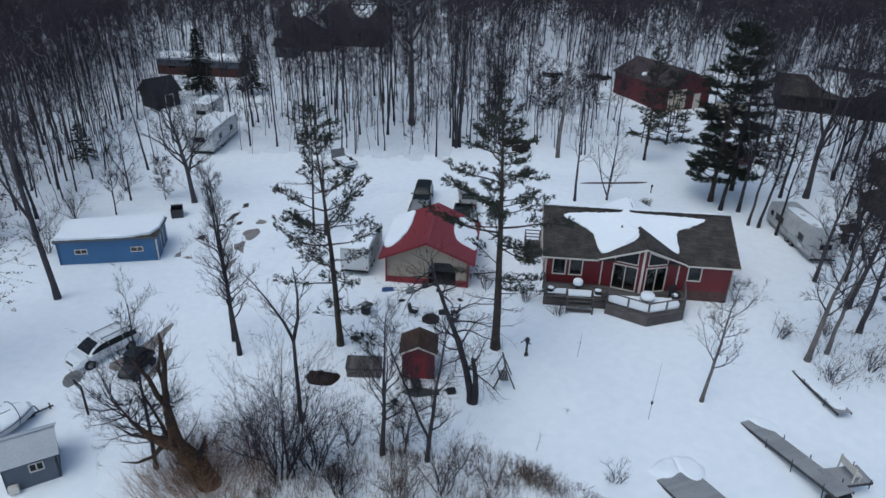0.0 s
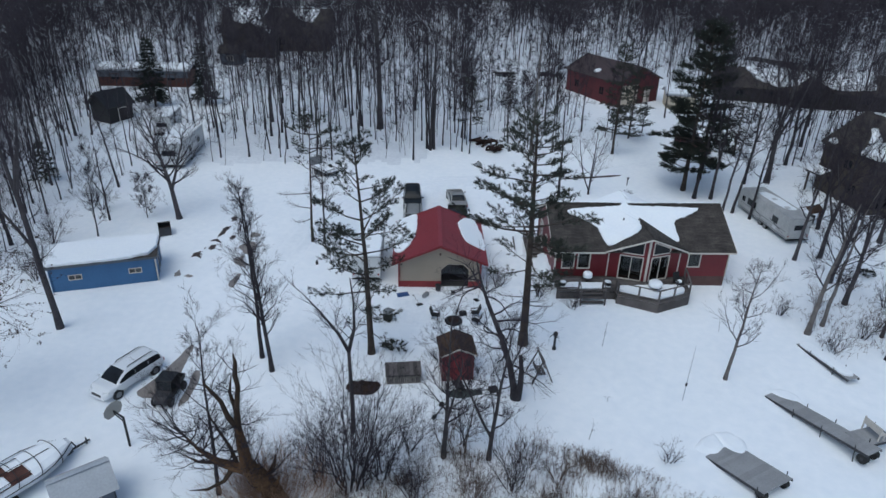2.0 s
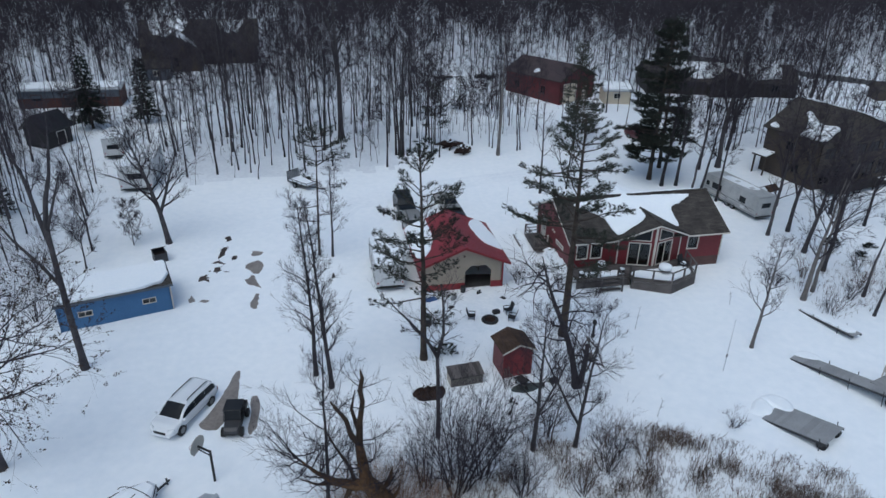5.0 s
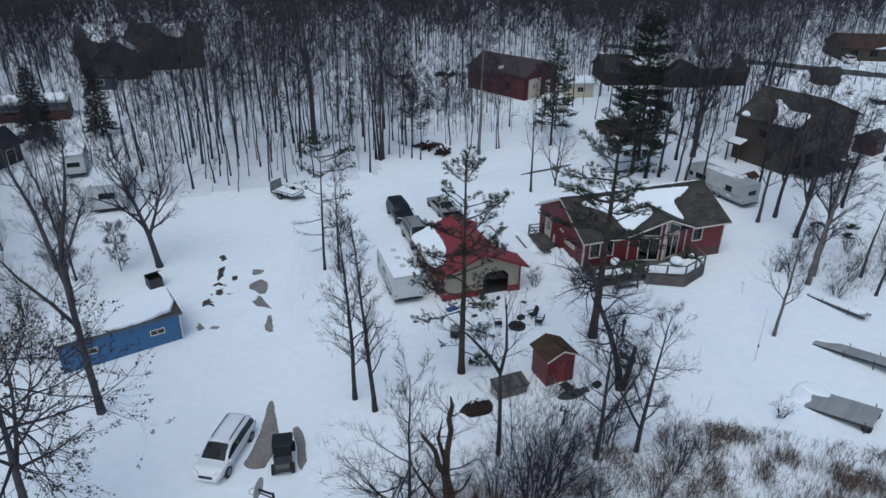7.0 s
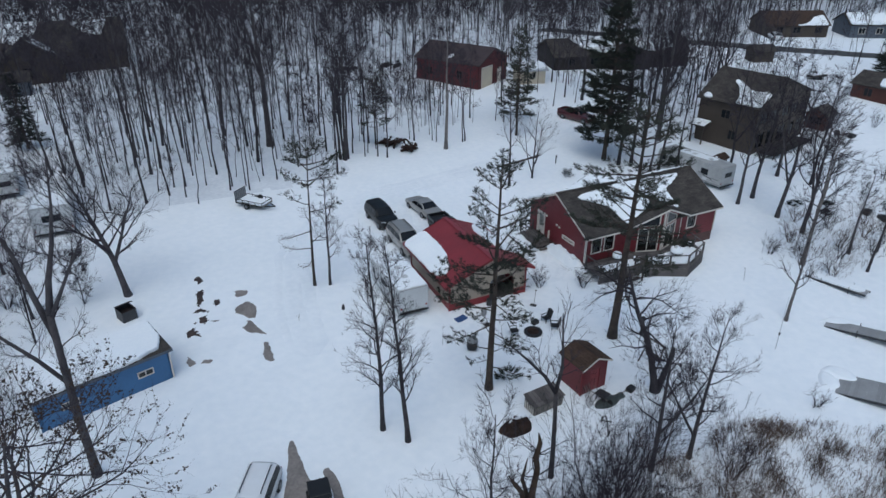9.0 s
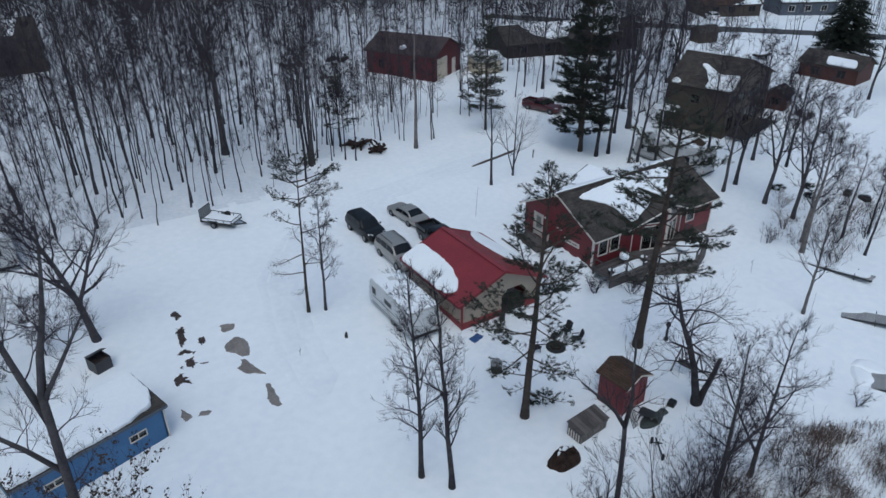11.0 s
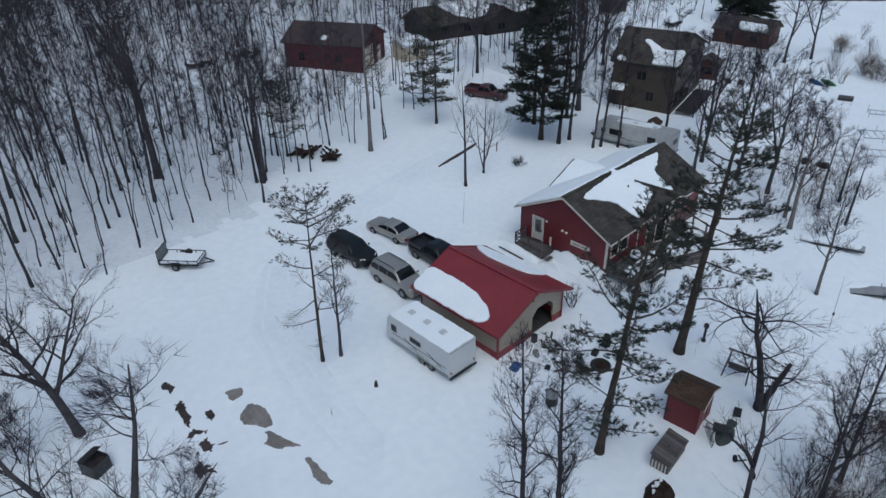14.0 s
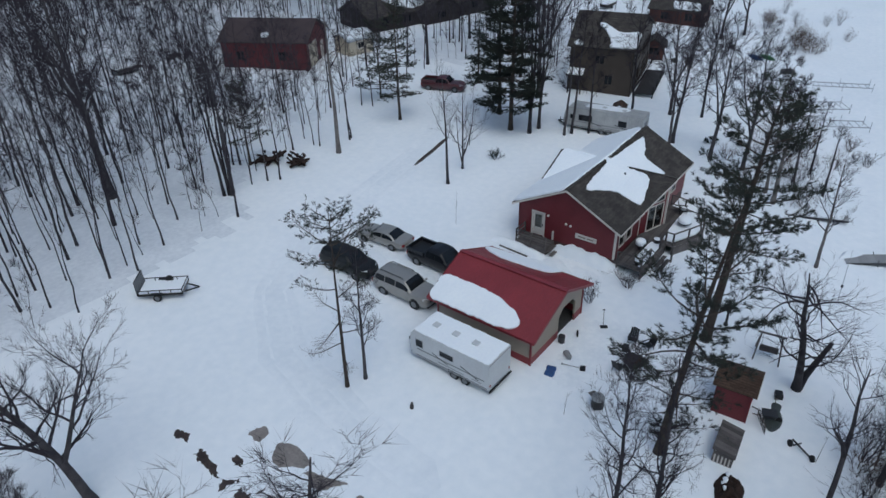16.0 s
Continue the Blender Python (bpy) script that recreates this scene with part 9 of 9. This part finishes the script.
def shed_clutter():
    b = thing("wheelbarrow", -3.9, 31.2, land(-3.9, 31.2), -70, "rusty wheelbarrow leaned at the shed door", "wheelbarrow")
    part("tray", Mesher().loft([[(-0.4, -0.3, 0.6), (-0.4, 0.3, 0.6), (0.45, 0.32, 0.62), (0.45, -0.32, 0.62)], [(-0.25, -0.2, 0.32), (-0.25, 0.2, 0.32), (0.3, 0.2, 0.34), (0.3, -0.2, 0.34)]]), STEEL, b)
    for s in (-1, 1):
        part("handle", Mesher().beam((0.5, 0, 0.2), (-0.9, s * 0.3, 0.55), 0.04, 0.05), GREY_WOOD, b)
        part("leg", Mesher().beam((-0.3, s * 0.22, 0.35), (-0.35, s * 0.25, 0), 0.04, 0.04), STEEL, b)
    part("wheel", Mesher().disc((0.6, 0, 0.18), (0, 1, 0), 0.18, 0.08, 14), RUBBER, b)
    c = thing("garden_cart", -4.9, 31.15, land(-4.9, 31.15), 10, "dark garden tools and hoops stacked at the shed", "garden tools")
    for i in range(6):
        part("tool_shaft", Mesher().tube([(0.1 * i - 0.25, -0.15, 0), (0.09 * i - 0.2, 0.5, 1.2 + 0.08 * (i % 3))], [0.018, 0.018], 5), GREY_WOOD if i % 2 else BLACK, c)
    part("hoop", Mesher().tube([(0.45 + 0.3 * math.cos(t), 0.1, 0.32 + 0.3 * math.sin(t)) for t in [6.283 * i / 14 for i in range(15)]], [0.02] * 15, 5), BLACK, c)


shed_clutter()


def leaf_heap():
    """A low heap of rotting leaves and cut stems, clotted with snow."""
    rng = random.Random(5)
    x0, y0 = -10.3, 31.25
    b = thing("leaf_heap", x0, y0, land(x0, y0), 10, "low dark-brown heap of leaves and cut stems beside the timber box", "leaf heap")
    m, rings, n = Mesher(), 7, 30
    for r in range(rings + 1):
        k = r / rings
        for i in range(n):
            a = 6.283 * i / n
            wob = 1 + 0.22 * noise.noise(Vector((math.cos(a) * 1.6, math.sin(a) * 1.6, 3)))
            x, y = 1.25 * wob * k * math.cos(a), 0.72 * wob * k * math.sin(a)
            z = 0.6 * (1 - k ** 2.0) + (0.34 * noise.noise(Vector((x * 3.2, y * 3.2, 1))) if r < rings else 0) - 0.04
            m.v.append((x, y, z))
    m.f = [(r * n + i, (r + 1) * n + i, (r + 1) * n + (i + 1) % n, r * n + (i + 1) % n) for r in range(rings) for i in range(n)]
    part("mound", m, LEAF_HEAP, b)
    st = Mesher()
    for _ in range(170):
        a, k = rng.uniform(0, 6.283), rng.uniform(0.0, 0.9)
        p = Vector((1.15 * k * math.cos(a), 0.62 * k * math.sin(a), 0.42 * (1 - k * k)))
        d = (rand_dir(rng) + Vector((0, 0, 0.5))).normalized() * rng.uniform(0.15, 0.45)
        st.tube([p - d * 0.5, p + d * 0.5], [0.03, 0.014], 5)
    tagged(part("stems", st, LEAF_HEAP, b), kind="stuff")
    for x, y, r in ((-0.2, 0.15, 0.16), (0.35, 0.2, 0.22), (0.05, 0.3, 0.12), (0.8, 0.15, 0.18)):
        part("snow_clot", Mesher().tube([(x - r, y, 0.40), (x, y + 0.03, 0.50 - 0.1 * abs(x)), (x + r, y, 0.36)], [r * 0.3, r * 0.7, r * 0.25], 7), ROOF_SNOW, b, "clot of snow", smooth=True)


leaf_heap()


def log_pile(x, y, rz, n, L, label, seed):
    rng = random.Random(seed)
    b = thing("log_pile", x, y, land(x, y), rz, label, "log pile")
    for i in range(n):
        z = 0.14 + 0.16 * (i // 3) + rng.uniform(-0.03, 0.1)
        a, r, h = rng.gauss(0, 0.6), rng.uniform(0.11, 0.19), L * rng.uniform(0.35, 0.55)
        c = Vector((rng.gauss(0, 0.32), rng.gauss(0, 0.36), z))
        d = Vector((math.cos(a), math.sin(a), rng.uniform(-0.16, 0.22))) * h
        p, q = c - d, c + d
        p.z, q.z = max(p.z, r * 0.7), max(q.z, r * 0.7)
        g = part("log", Mesher().tube([p, c, q], [r, r * 0.97, r * 0.9], 9), LOG_BARK, b)
        if i % 2:
            e = c.lerp(q, 0.25)
            part("snow_cap", Mesher().tube([e - d * 0.42 + Vector((0, 0, r * 0.62)), e + Vector((0, 0, r * 0.78)), e + d * 0.4 + Vector((0, 0, r * 0.6))], [r * 0.3, r * 0.72, r * 0.25], 7), ROOF_SNOW, g, "strip of snow", smooth=True)


log_pile(0.35, 81.5, 35, 13, 1.9, "stack of dark felled logs dusted with snow", 1)
log_pile(1.5, 78.7, 70, 14, 2.0, "stack of dark felled logs dusted with snow", 2)
log_pile(-0.5, 82.0, -25, 7, 1.4, "stack of dark felled logs dusted with snow", 3)


def thin_stick(x, y, h, lean, label, name="sapling", twigs=6, r=0.014, clip=None, material=None, seed=0):
    rng = random.Random(seed)
    b = thing(name, x, y, land(x, y), rng.uniform(0, 360), label, "sapling" if name == "sapling" else "pole")
    m = Mesher().tube([(0, 0, -0.15), (lean * 0.5, 0, h * 0.5), (lean, 0, h)], [r, r * 0.8, r * 0.35], 5)
    part("stem", m, material or TWIG, b)
    if twigs:
        t = Mesher()
        for _ in range(twigs):
            k = rng.uniform(0.35, 0.95)
            p = Vector((lean * k, 0, h * k))
            a = rng.uniform(0, 6.28)
            t.spike(p, p + Vector((math.cos(a) * 0.3, math.sin(a) * 0.3, 0.3)) * rng.uniform(0.5, 1.2), 0.008)
        part("twigs", t, TWIG, b)
    if clip:
        part("clip", Mesher().box(lean * clip - 0.06, -0.05, h * clip - 0.1, lean * clip + 0.06, 0.05, h * clip + 0.1), BLACK, b)


thin_stick(11.1, 30.8, 4.3, 0.25, "thin tall metal pole with a black clamp in the open snow", "marker_pole", 0, 0.025, 0.3, ALU, 1)
for i, (x, y, h) in enumerate(((6.9, 36.6, 2.2), (21.8, 42.0, 2.4), (4.1, 26.9, 1.4), (2.25, 59.1, 3.2), (-11.0, 40.6, 1.9), (16.5, 39.0, 1.2), (6.0, 30.5, 0.5), (-5.4, 28.2, 2.2), (-19.8, 47.6, 0.6))):
    thin_stick(x, y, h, 0.15, "thin bare sapling whip poking from the snow", seed=20 + i)
solid("tree_stump", Mesher().tube([(0, 0, -0.1), (0, 0, 0.25), (0.03, 0, 0.45)], [0.14, 0.11, 0.05], 8), BARK, -16.25, 47.85, land(-16.25, 47.85), 0, "small broken stump in the open snow", "stump")


def shrub(seed, x, y, h, spread, stems, label, material=None, kids=(5, 4), base=0.3, name="shrub", thick=0.03, twigs=4):
    """A many-stemmed leafless thicket."""
    rng = random.Random(seed)
    t, tips = thing(name, x, y, land(x, y), 0, label, "shrub"), []
    for i in range(stems):
        a = 6.283 * i / stems + rng.uniform(-0.4, 0.4)
        s = rng.uniform(0.15, 1.0) * spread
        p = Vector((math.cos(a) * base * rng.random(), math.sin(a) * base * rng.random(), -0.1))
        d = Vector((math.cos(a) * s, math.sin(a) * s, h)).normalized()
        m = Mesher()
        limb(m, tips, rng, p, d, h * rng.uniform(0.6, 1.0), thick * rng.uniform(0.6, 1.3), 1, 3, kids, wander=0.27, rise=0.10, twigs=twigs, twig_len=0.4)
        part("stem", m, material or TWIG, t)
    return t


shrub(801, -10.0, 22.9, 6.5, 3.2, 20, "tall leafless thicket at the shore", thick=0.045, base=0.9, kids=(7, 5), twigs=8)
shrub(802, -8.4, 23.6, 4.2, 2.4, 11, "leafless shrub at the shore", thick=0.045, base=0.6, twigs=6)
shrub(803, -11.8, 23.2, 3.8, 1.9, 11, "leafless shrub at the shore", thick=0.035, base=0.5)
shrub(804, -6.5, 21.8, 2.8, 1.8, 12, "low leafless shrub among the reeds")
shrub(805, -6.9, 25.6, 3.0, 1.5, 8, "small leafless shrub near the boat dolly")
shrub(806, -3.6, 26.2, 3.4, 1.3, 7, "small leafless shrub near the upturned skiff")
shrub(807, -1.0, 22.9, 3.2, 2.0, 12, "leafless shrub among the reeds")
shrub(808, -3.0, 21.5, 2.6, 1.8, 12, "low leafless shrub among the reeds", RED_BUSH)
for i, (x, y, h) in enumerate(((0.2, 24.7, 2.1), (1.6, 23.6, 2.2), (-4.4, 26.3, 2.2))):
    shrub(880 + i, x, y, h * 0.85, 1.5, 8, "brown leafless shrub among the reeds", RED_BUSH, kids=(5, 3), base=0.7, twigs=5)
shrub(809, 8.6, 25.3, 1.1, 0.8, 6, "low leafless shrub in the open snow", kids=(4, 2))
shrub(811, 3.0, 43.4, 1.6, 1.2, 9, "leafless shrub at the corner of the house", kids=(4, 3))
shrub(812, -0.4, 44.8, 1.5, 1.0, 8, "leafless shrub between garage and house", kids=(4, 3))
shrub(813, 5.6, 41.8, 1.3, 1.2, 9, "snowy shrub below the deck", kids=(4, 2))
shrub(814, 15.15, 64.1, 0.8, 0.5, 9, "small dark evergreen shrub beside the drive", SPRUCE, kids=(5, 3))
shrub(815, -41.0, 50.5, 3.0, 1.8, 12, "leafless shrub at the wood's edge")
shrub(816, -40.0, 58.0, 2.6, 1.8, 11, "leafless shrub at the wood's edge")
shrub(817, -45.0, 45.0, 3.2, 2.2, 13, "leafless shrub at the wood's edge")
shrub(818, -39.0, 43.8, 3.4, 2.0, 11, "leafless shrub beside the blue building")
for i, (x, y, h) in enumerate(((27.5, 38.5, 1.8), (29.5, 40.0, 2.0), (31.0, 37.6, 1.7), (33.5, 40.5, 2.2), (36.0, 42.5, 2.4), (30.0, 45.5, 1.6), (64.0, 58.0, 2.6), (70.0, 52.0, 2.2), (74.0, 55.0, 2.4), (82.0, 52.0, 2.4), (90, 55, 2.5), (56.0, 70.0, 1.8), (60.0, 78.0, 2.0), (66.0, 84.0, 2.2), (98, 96, 3.0), (94, 100, 3.4), (24.2, 36.6, 1.7), (26.0, 42.6, 1.8), (31.8, 43.0, 2.2), (38.4, 39.6, 2.0), (41.2, 46.4, 2.4), (34.4, 36.6, 1.7), (45.5, 44.0, 2.2), (49.0, 49.5, 2.4), (22.4, 41.6, 1.5), (52.0, 46.0, 2.2), (98.0, 59.0, 2.4), (95.5, 49.6, 2.2), (93.0, 51.0, 1.6), (85.2, 46.0, 1.6), (71.0, 53.8, 2.0), (78.5, 50.2, 2.0), (72.0, 62.5, 2.2), (80.5, 57.0, 1.6), (66.5, 63.5, 2.4), (55.0, 60.0, 2.2), (37.2, 34.0, 1.6), (40.2, 36.2, 1.6), (35.2, 39.4, 1.8))):
    shrub(840 + i, x, y, h, 1.3, 8, "leafless shore shrub standing in snow", RED_BUSH if i % 2 else TWIG, kids=(4, 3) if x < 50 else (4, 2))


for i, (x, y, h) in enumerate(((76.9, 51.4, 3.0), (75.4, 49.0, 2.2), (86.5, 58.5, 2.4))):
    shrub(890 + i, x, y, h, 2.4, 26, "dense rusty-red thicket on the snowy shore", RED_BUSH, kids=(6, 4), base=1.0)


def juniper(seed, x, y, r, h, label):
    """A low spreading evergreen dusted with snow."""
    rng = random.Random(seed)
    m = Mesher()
    for i in range(26):
        a, k = rng.uniform(0, 6.283), rng.random() ** 0.6
        c = Vector((math.cos(a) * r * k, math.sin(a) * r * k * 0.8, h * (1.05 - k * 0.75)))
        d = Vector((math.cos(a), math.sin(a), 0.5)).normalized()
        m.spike((c.x * 0.3, c.y * 0.3, -0.05), c, 0.015)
        needle_tuft(m, rng, c, d, 0.34, 16, 0.03)
    solid("juniper_shrub", m, SPRUCE, x, y, land(x, y), 0, label, "shrub")


juniper(860, -8.45, 35.5, 0.85, 0.75, "low snowy evergreen shrub beside the pine's foot")
juniper(861, 33.2, 48.3, 0.8, 0.6, "low dark juniper spreading over the snow")
juniper(862, 36.6, 47.1, 0.6, 0.4, "low dark juniper spreading over the snow")
juniper(863, 34.6, 45.6, 0.5, 0.4, "low dark juniper spreading over the snow")


def reeds(name, places, label, material, seed, hmin, hmax, lean=0.25, fork=0):
    """Standing dead stalks, far too many to count."""
    rng = random.Random(seed)
    m = Mesher()
    for x, y in places:
        h = rng.uniform(hmin, hmax)
        a = rng.uniform(0, 6.283)
        z = land(x, y) - 0.03
        dx, dy = math.cos(a) * lean * h * rng.random(), math.sin(a) * lean * h * rng.random()
        w = 0.005 + 0.006 * rng.random()
        px, py = -math.sin(a) * w, math.cos(a) * w
        o = len(m.v)
        m.v += [(x - px, y - py, z), (x + px, y + py, z), (x + dx * 0.5 + px, y + dy * 0.5 + py, z + h * 0.6), (x + dx * 0.5 - px, y + dy * 0.5 - py, z + h * 0.6), (x + dx * 1.4, y + dy * 1.4, z + h)]
        m.f += [(o, o + 1, o + 2, o + 3), (o + 3, o + 2, o + 4)]
        for _ in range(fork):
            k = rng.uniform(0.35, 0.8)
            b = rng.uniform(0, 6.283)
            q = Vector((x + dx * k, y + dy * k, z + h * k))
            m.spike(q, q + Vector((math.cos(b) * 0.22, math.sin(b) * 0.22, 0.25)) * rng.uniform(0.5, 1.3), 0.009)
    return solid(name, m, material, label=label, category="reeds", kind="stuff")


def reed_places(seed, count):
    rng = random.Random(seed)
    out = []
    while len(out) < count:
        x, y = rng.uniform(-15, 13), rng.uniform(9.0, 26.2)
        top = 25.6 + 0.4 * math.sin(x * 0.8) if x < 4.5 else 25.6 - 0.62 * (x - 4.5)
        if x < -7:
            top = 24.6
        if y < 14.5 + 2.5 * noise.noise(Vector((x * 0.25, 5, 0))) + abs(rng.gauss(0, 1.2)) or x < -12.5 - rng.gauss(0, 0.8) * (y < 20):
            continue
        if y > top or rng.random() > 0.10 + 0.9 * max(0, noise.noise(Vector((x * 0.55, y * 0.55, 3))) + 0.25):
            continue
        out.append((x, y))
    return out


reeds("shore_reeds", reed_places(3, 7200), "tan dead reeds and grasses along the lake shore", REED, 4, 0.3, 0.8, 0.4, fork=2)
reeds("shore_brush", [p for p in reed_places(5, 9000) if noise.noise(Vector((p[0] * 0.4, p[1] * 0.4, 9))) > 0.08], "rusty-brown low brush along the lake shore", RED_BUSH, 6, 0.35, 0.95, 0.6, fork=4)


def east_places(seed, count):
    rng = random.Random(seed)
    out = []
    while len(out) < count:
        x, y = rng.uniform(23.5, 48), rng.uniform(33, 50)
        mid = 39.5 + 0.22 * (x - 26)
        if abs(y - mid) > 3.6 or rng.random() > 0.2 + 0.8 * max(0, noise.noise(Vector((x * 0.5, y * 0.5, 1))) + 0.3):
            continue
        out.append((x, y))
    return out


reeds("east_reeds", east_places(8, 1300), "dead grasses and brush along the neighbouring shore", RED_BUSH, 9, 0.3, 0.7, 0.5, fork=3)
WEED = [(x, y) for x, y in ((random.Random(50 + i).uniform(-6, 12), random.Random(90 + i).uniform(78, 112)) for i in range(160)) if wooded(x, y) > 0]
reeds("clearing_weeds", WEED, "thin weed stalks in the clearing", TWIG, 11, 0.5, 1.6, 0.3, fork=3)


# old gear half buried in the woods
def old_trailer(x, y, rz, label, w=1.3, L=2.6, name="derelict_trailer"):
    b = thing(name, x, y, land(x, y), rz, label, "trailer")
    part("bed", Mesher().box(-L / 2, -w / 2, 0.4, L / 2, w / 2, 0.85), DARK_WALL, b, bevel=0.03)
    part("snow", Mesher().box(-L / 2 + 0.05, -w / 2 + 0.05, 0.85, L / 2 - 0.05, w / 2 - 0.05, 1.0), ROOF_SNOW, b, bevel=0.05)
    for s in (-1, 1):
        part("wheel", Mesher().disc((0, s * (w / 2 + 0.08), 0.3), (0, 1, 0), 0.3, 0.16, 12), RUBBER, b)
    part("tongue", Mesher().beam((L / 2, 0, 0.42), (L / 2 + 0.9, 0, 0.38), 0.08, 0.08), STEEL, b)


old_trailer(5.8, 119.7, 5, "snow-topped flat trailer standing in the clearing", 1.8, 3.6)
old_trailer(82.0, 86.0, 0, "snow-topped utility trailer near the far houses", 1.6, 3.4)


def atv(x, y, rz, label):
    b = thing("snowmobile", x, y, land(x, y), rz, label, "snowmobile")
    part("hood", Mesher().loft([[(0.2, -0.4, 0.3), (0.2, 0.4, 0.3), (0.2, 0.3, 0.85), (0.2, -0.3, 0.85)], [(0.9, -0.45, 0.25), (0.9, 0.45, 0.25), (0.9, 0.25, 0.65), (0.9, -0.25, 0.65)], [(1.4, -0.2, 0.25), (1.4, 0.2, 0.25), (1.4, 0.1, 0.4), (1.4, -0.1, 0.4)]]), BLACK, b)
    part("seat", Mesher().box(-1.1, -0.2, 0.55, 0.2, 0.2, 0.78), RUBBER, b, bevel=0.05)
    part("track", Mesher().box(-1.4, -0.25, 0.05, 0.5, 0.25, 0.5), RUBBER, b, bevel=0.08)
    part("windshield", Mesher().slab([(0.35, -0.28, 0.85), (0.35, 0.28, 0.85), (0.1, 0.22, 1.25), (0.1, -0.22, 1.25)], 0.02), CAR_GLASS, b)
    for s in (-1, 1):
        part("ski", Mesher().box(0.4, s * 0.5 - 0.06, 0, 1.7, s * 0.5 + 0.06, 0.05), BLACK, b)
    part("handlebar", Mesher().tube([(0.05, -0.35, 1.0), (0.1, 0, 1.02), (0.05, 0.35, 1.0)], [0.02] * 3, 6), BLACK, b)


atv(13.6, 120.4, 10, "dark covered snowmobile parked in the clearing")
atv(15.4, 119.6, 40, "dark covered snowmobile parked in the clearing")


def grill_shelter():
    x, y = 33.2, 59.3
    b = thing("grill_shelter", x, y, land(x, y), 20, "small brown roofed shelter over a dark grill beside the camper", "shelter")
    for px in (-0.7, 0.7):
        for py in (-0.5, 0.5):
            part("post", Mesher().box(px - 0.05, py - 0.05, -0.2, px + 0.05, py + 0.05, 1.5), RUST_WALL, b)
    for sgn in (-1, 1):
        q = [(-0.95, 0, 1.98), (0.95, 0, 1.98), (0.95, sgn * 0.8, 1.5), (-0.95, sgn * 0.8, 1.5)]
        part("roof", Mesher().slab(q[::-1] if sgn > 0 else q, 0.06), BROWN_SHINGLE, b, "brown shingle slope", uv=True)
    part("grill", Mesher().box(-0.5, -0.3, 0.05, 0.5, 0.3, 0.95), BLACK, b, "dark grill cabinet", bevel=0.05)


grill_shelter()
for k, (x0, y0, x1, y1, w, h, lab) in enumerate(((2.35, 50.2, 2.55, 55.2, 0.55, 0.5, "long bank of shovelled snow beside the landing"), (1.2, 47.6, 2.6, 49.8, 0.8, 0.3, "low bank of shovelled snow below the landing"), (4.55, 44.9, 4.2, 50.4, 0.75, 1.0, "snow banked against the red gable wall"))):
    bank = Mesher()
    dx, dy = x1 - x0, y1 - y0
    ln = math.hypot(dx, dy)
    for i in range(15):
        u = i / 14
        cx, cy = x0 + dx * u, y0 + dy * u
        env = math.sin(math.pi * min(1, max(0, 0.04 + 0.92 * u))) ** 0.5
        for j in range(11):
            s_ = j / 5 - 1
            ox, oy = -dy / ln * s_ * w, dx / ln * s_ * w
            zz = h * env * (1 - s_ * s_) * (1 + 0.35 * noise.noise(Vector((cx * 1.7, cy * 1.7, s_ * 1.5 + k))))
            bank.v.append((cx + ox, cy + oy, land(cx + ox, cy + oy) + zz - 0.03))
    bank.f = [(i * 11 + j, (i + 1) * 11 + j, (i + 1) * 11 + j + 1, i * 11 + j + 1) for i in range(14) for j in range(10)]
    solid("snow_bank", bank, SNOW, label=lab, category="snow bank", kind="structure", smooth=True)
# A dark bar laid down as the shadow along the bank's lower edge.
solid("loose_plank", Mesher().beam((-1.35, -0.2, 0.05), (1.35, 0.2, 0.07), 0.14, 0.06), DECK_WOOD, 1.75, 52.8, land(1.75, 52.8), 80, "long dark strip standing in for the shadow at the snow bank's lower edge", "plank")


def small_sign(x, y):
    b = thing("marker_post", x, y, land(x, y), 20, "short dark marker post beside the drive", "post")
    part("post", Mesher().box(-0.04, -0.04, -0.2, 0.04, 0.04, 1.0), BLACK, b)
    part("plate", Mesher().box(-0.12, -0.06, 0.75, 0.12, -0.04, 1.0), BLACK, b)


small_sign(16.3, 68.3)
for x, y, a in ((38.6, 44.0, 20), (38.8, 42.3, 70), (59.0, 61.4, 10), (58.2, 63.0, 40)):
    solid("shore_crate", Mesher().box(-0.6, -0.35, 0, 0.6, 0.35, 0.4).box(-0.5, -0.25, 0.4, 0.1, 0.25, 0.6), BLACK, x, y, land(x, y) - 0.02, a, "dark gear box stored on the snowy shore", "box", bevel=0.04)
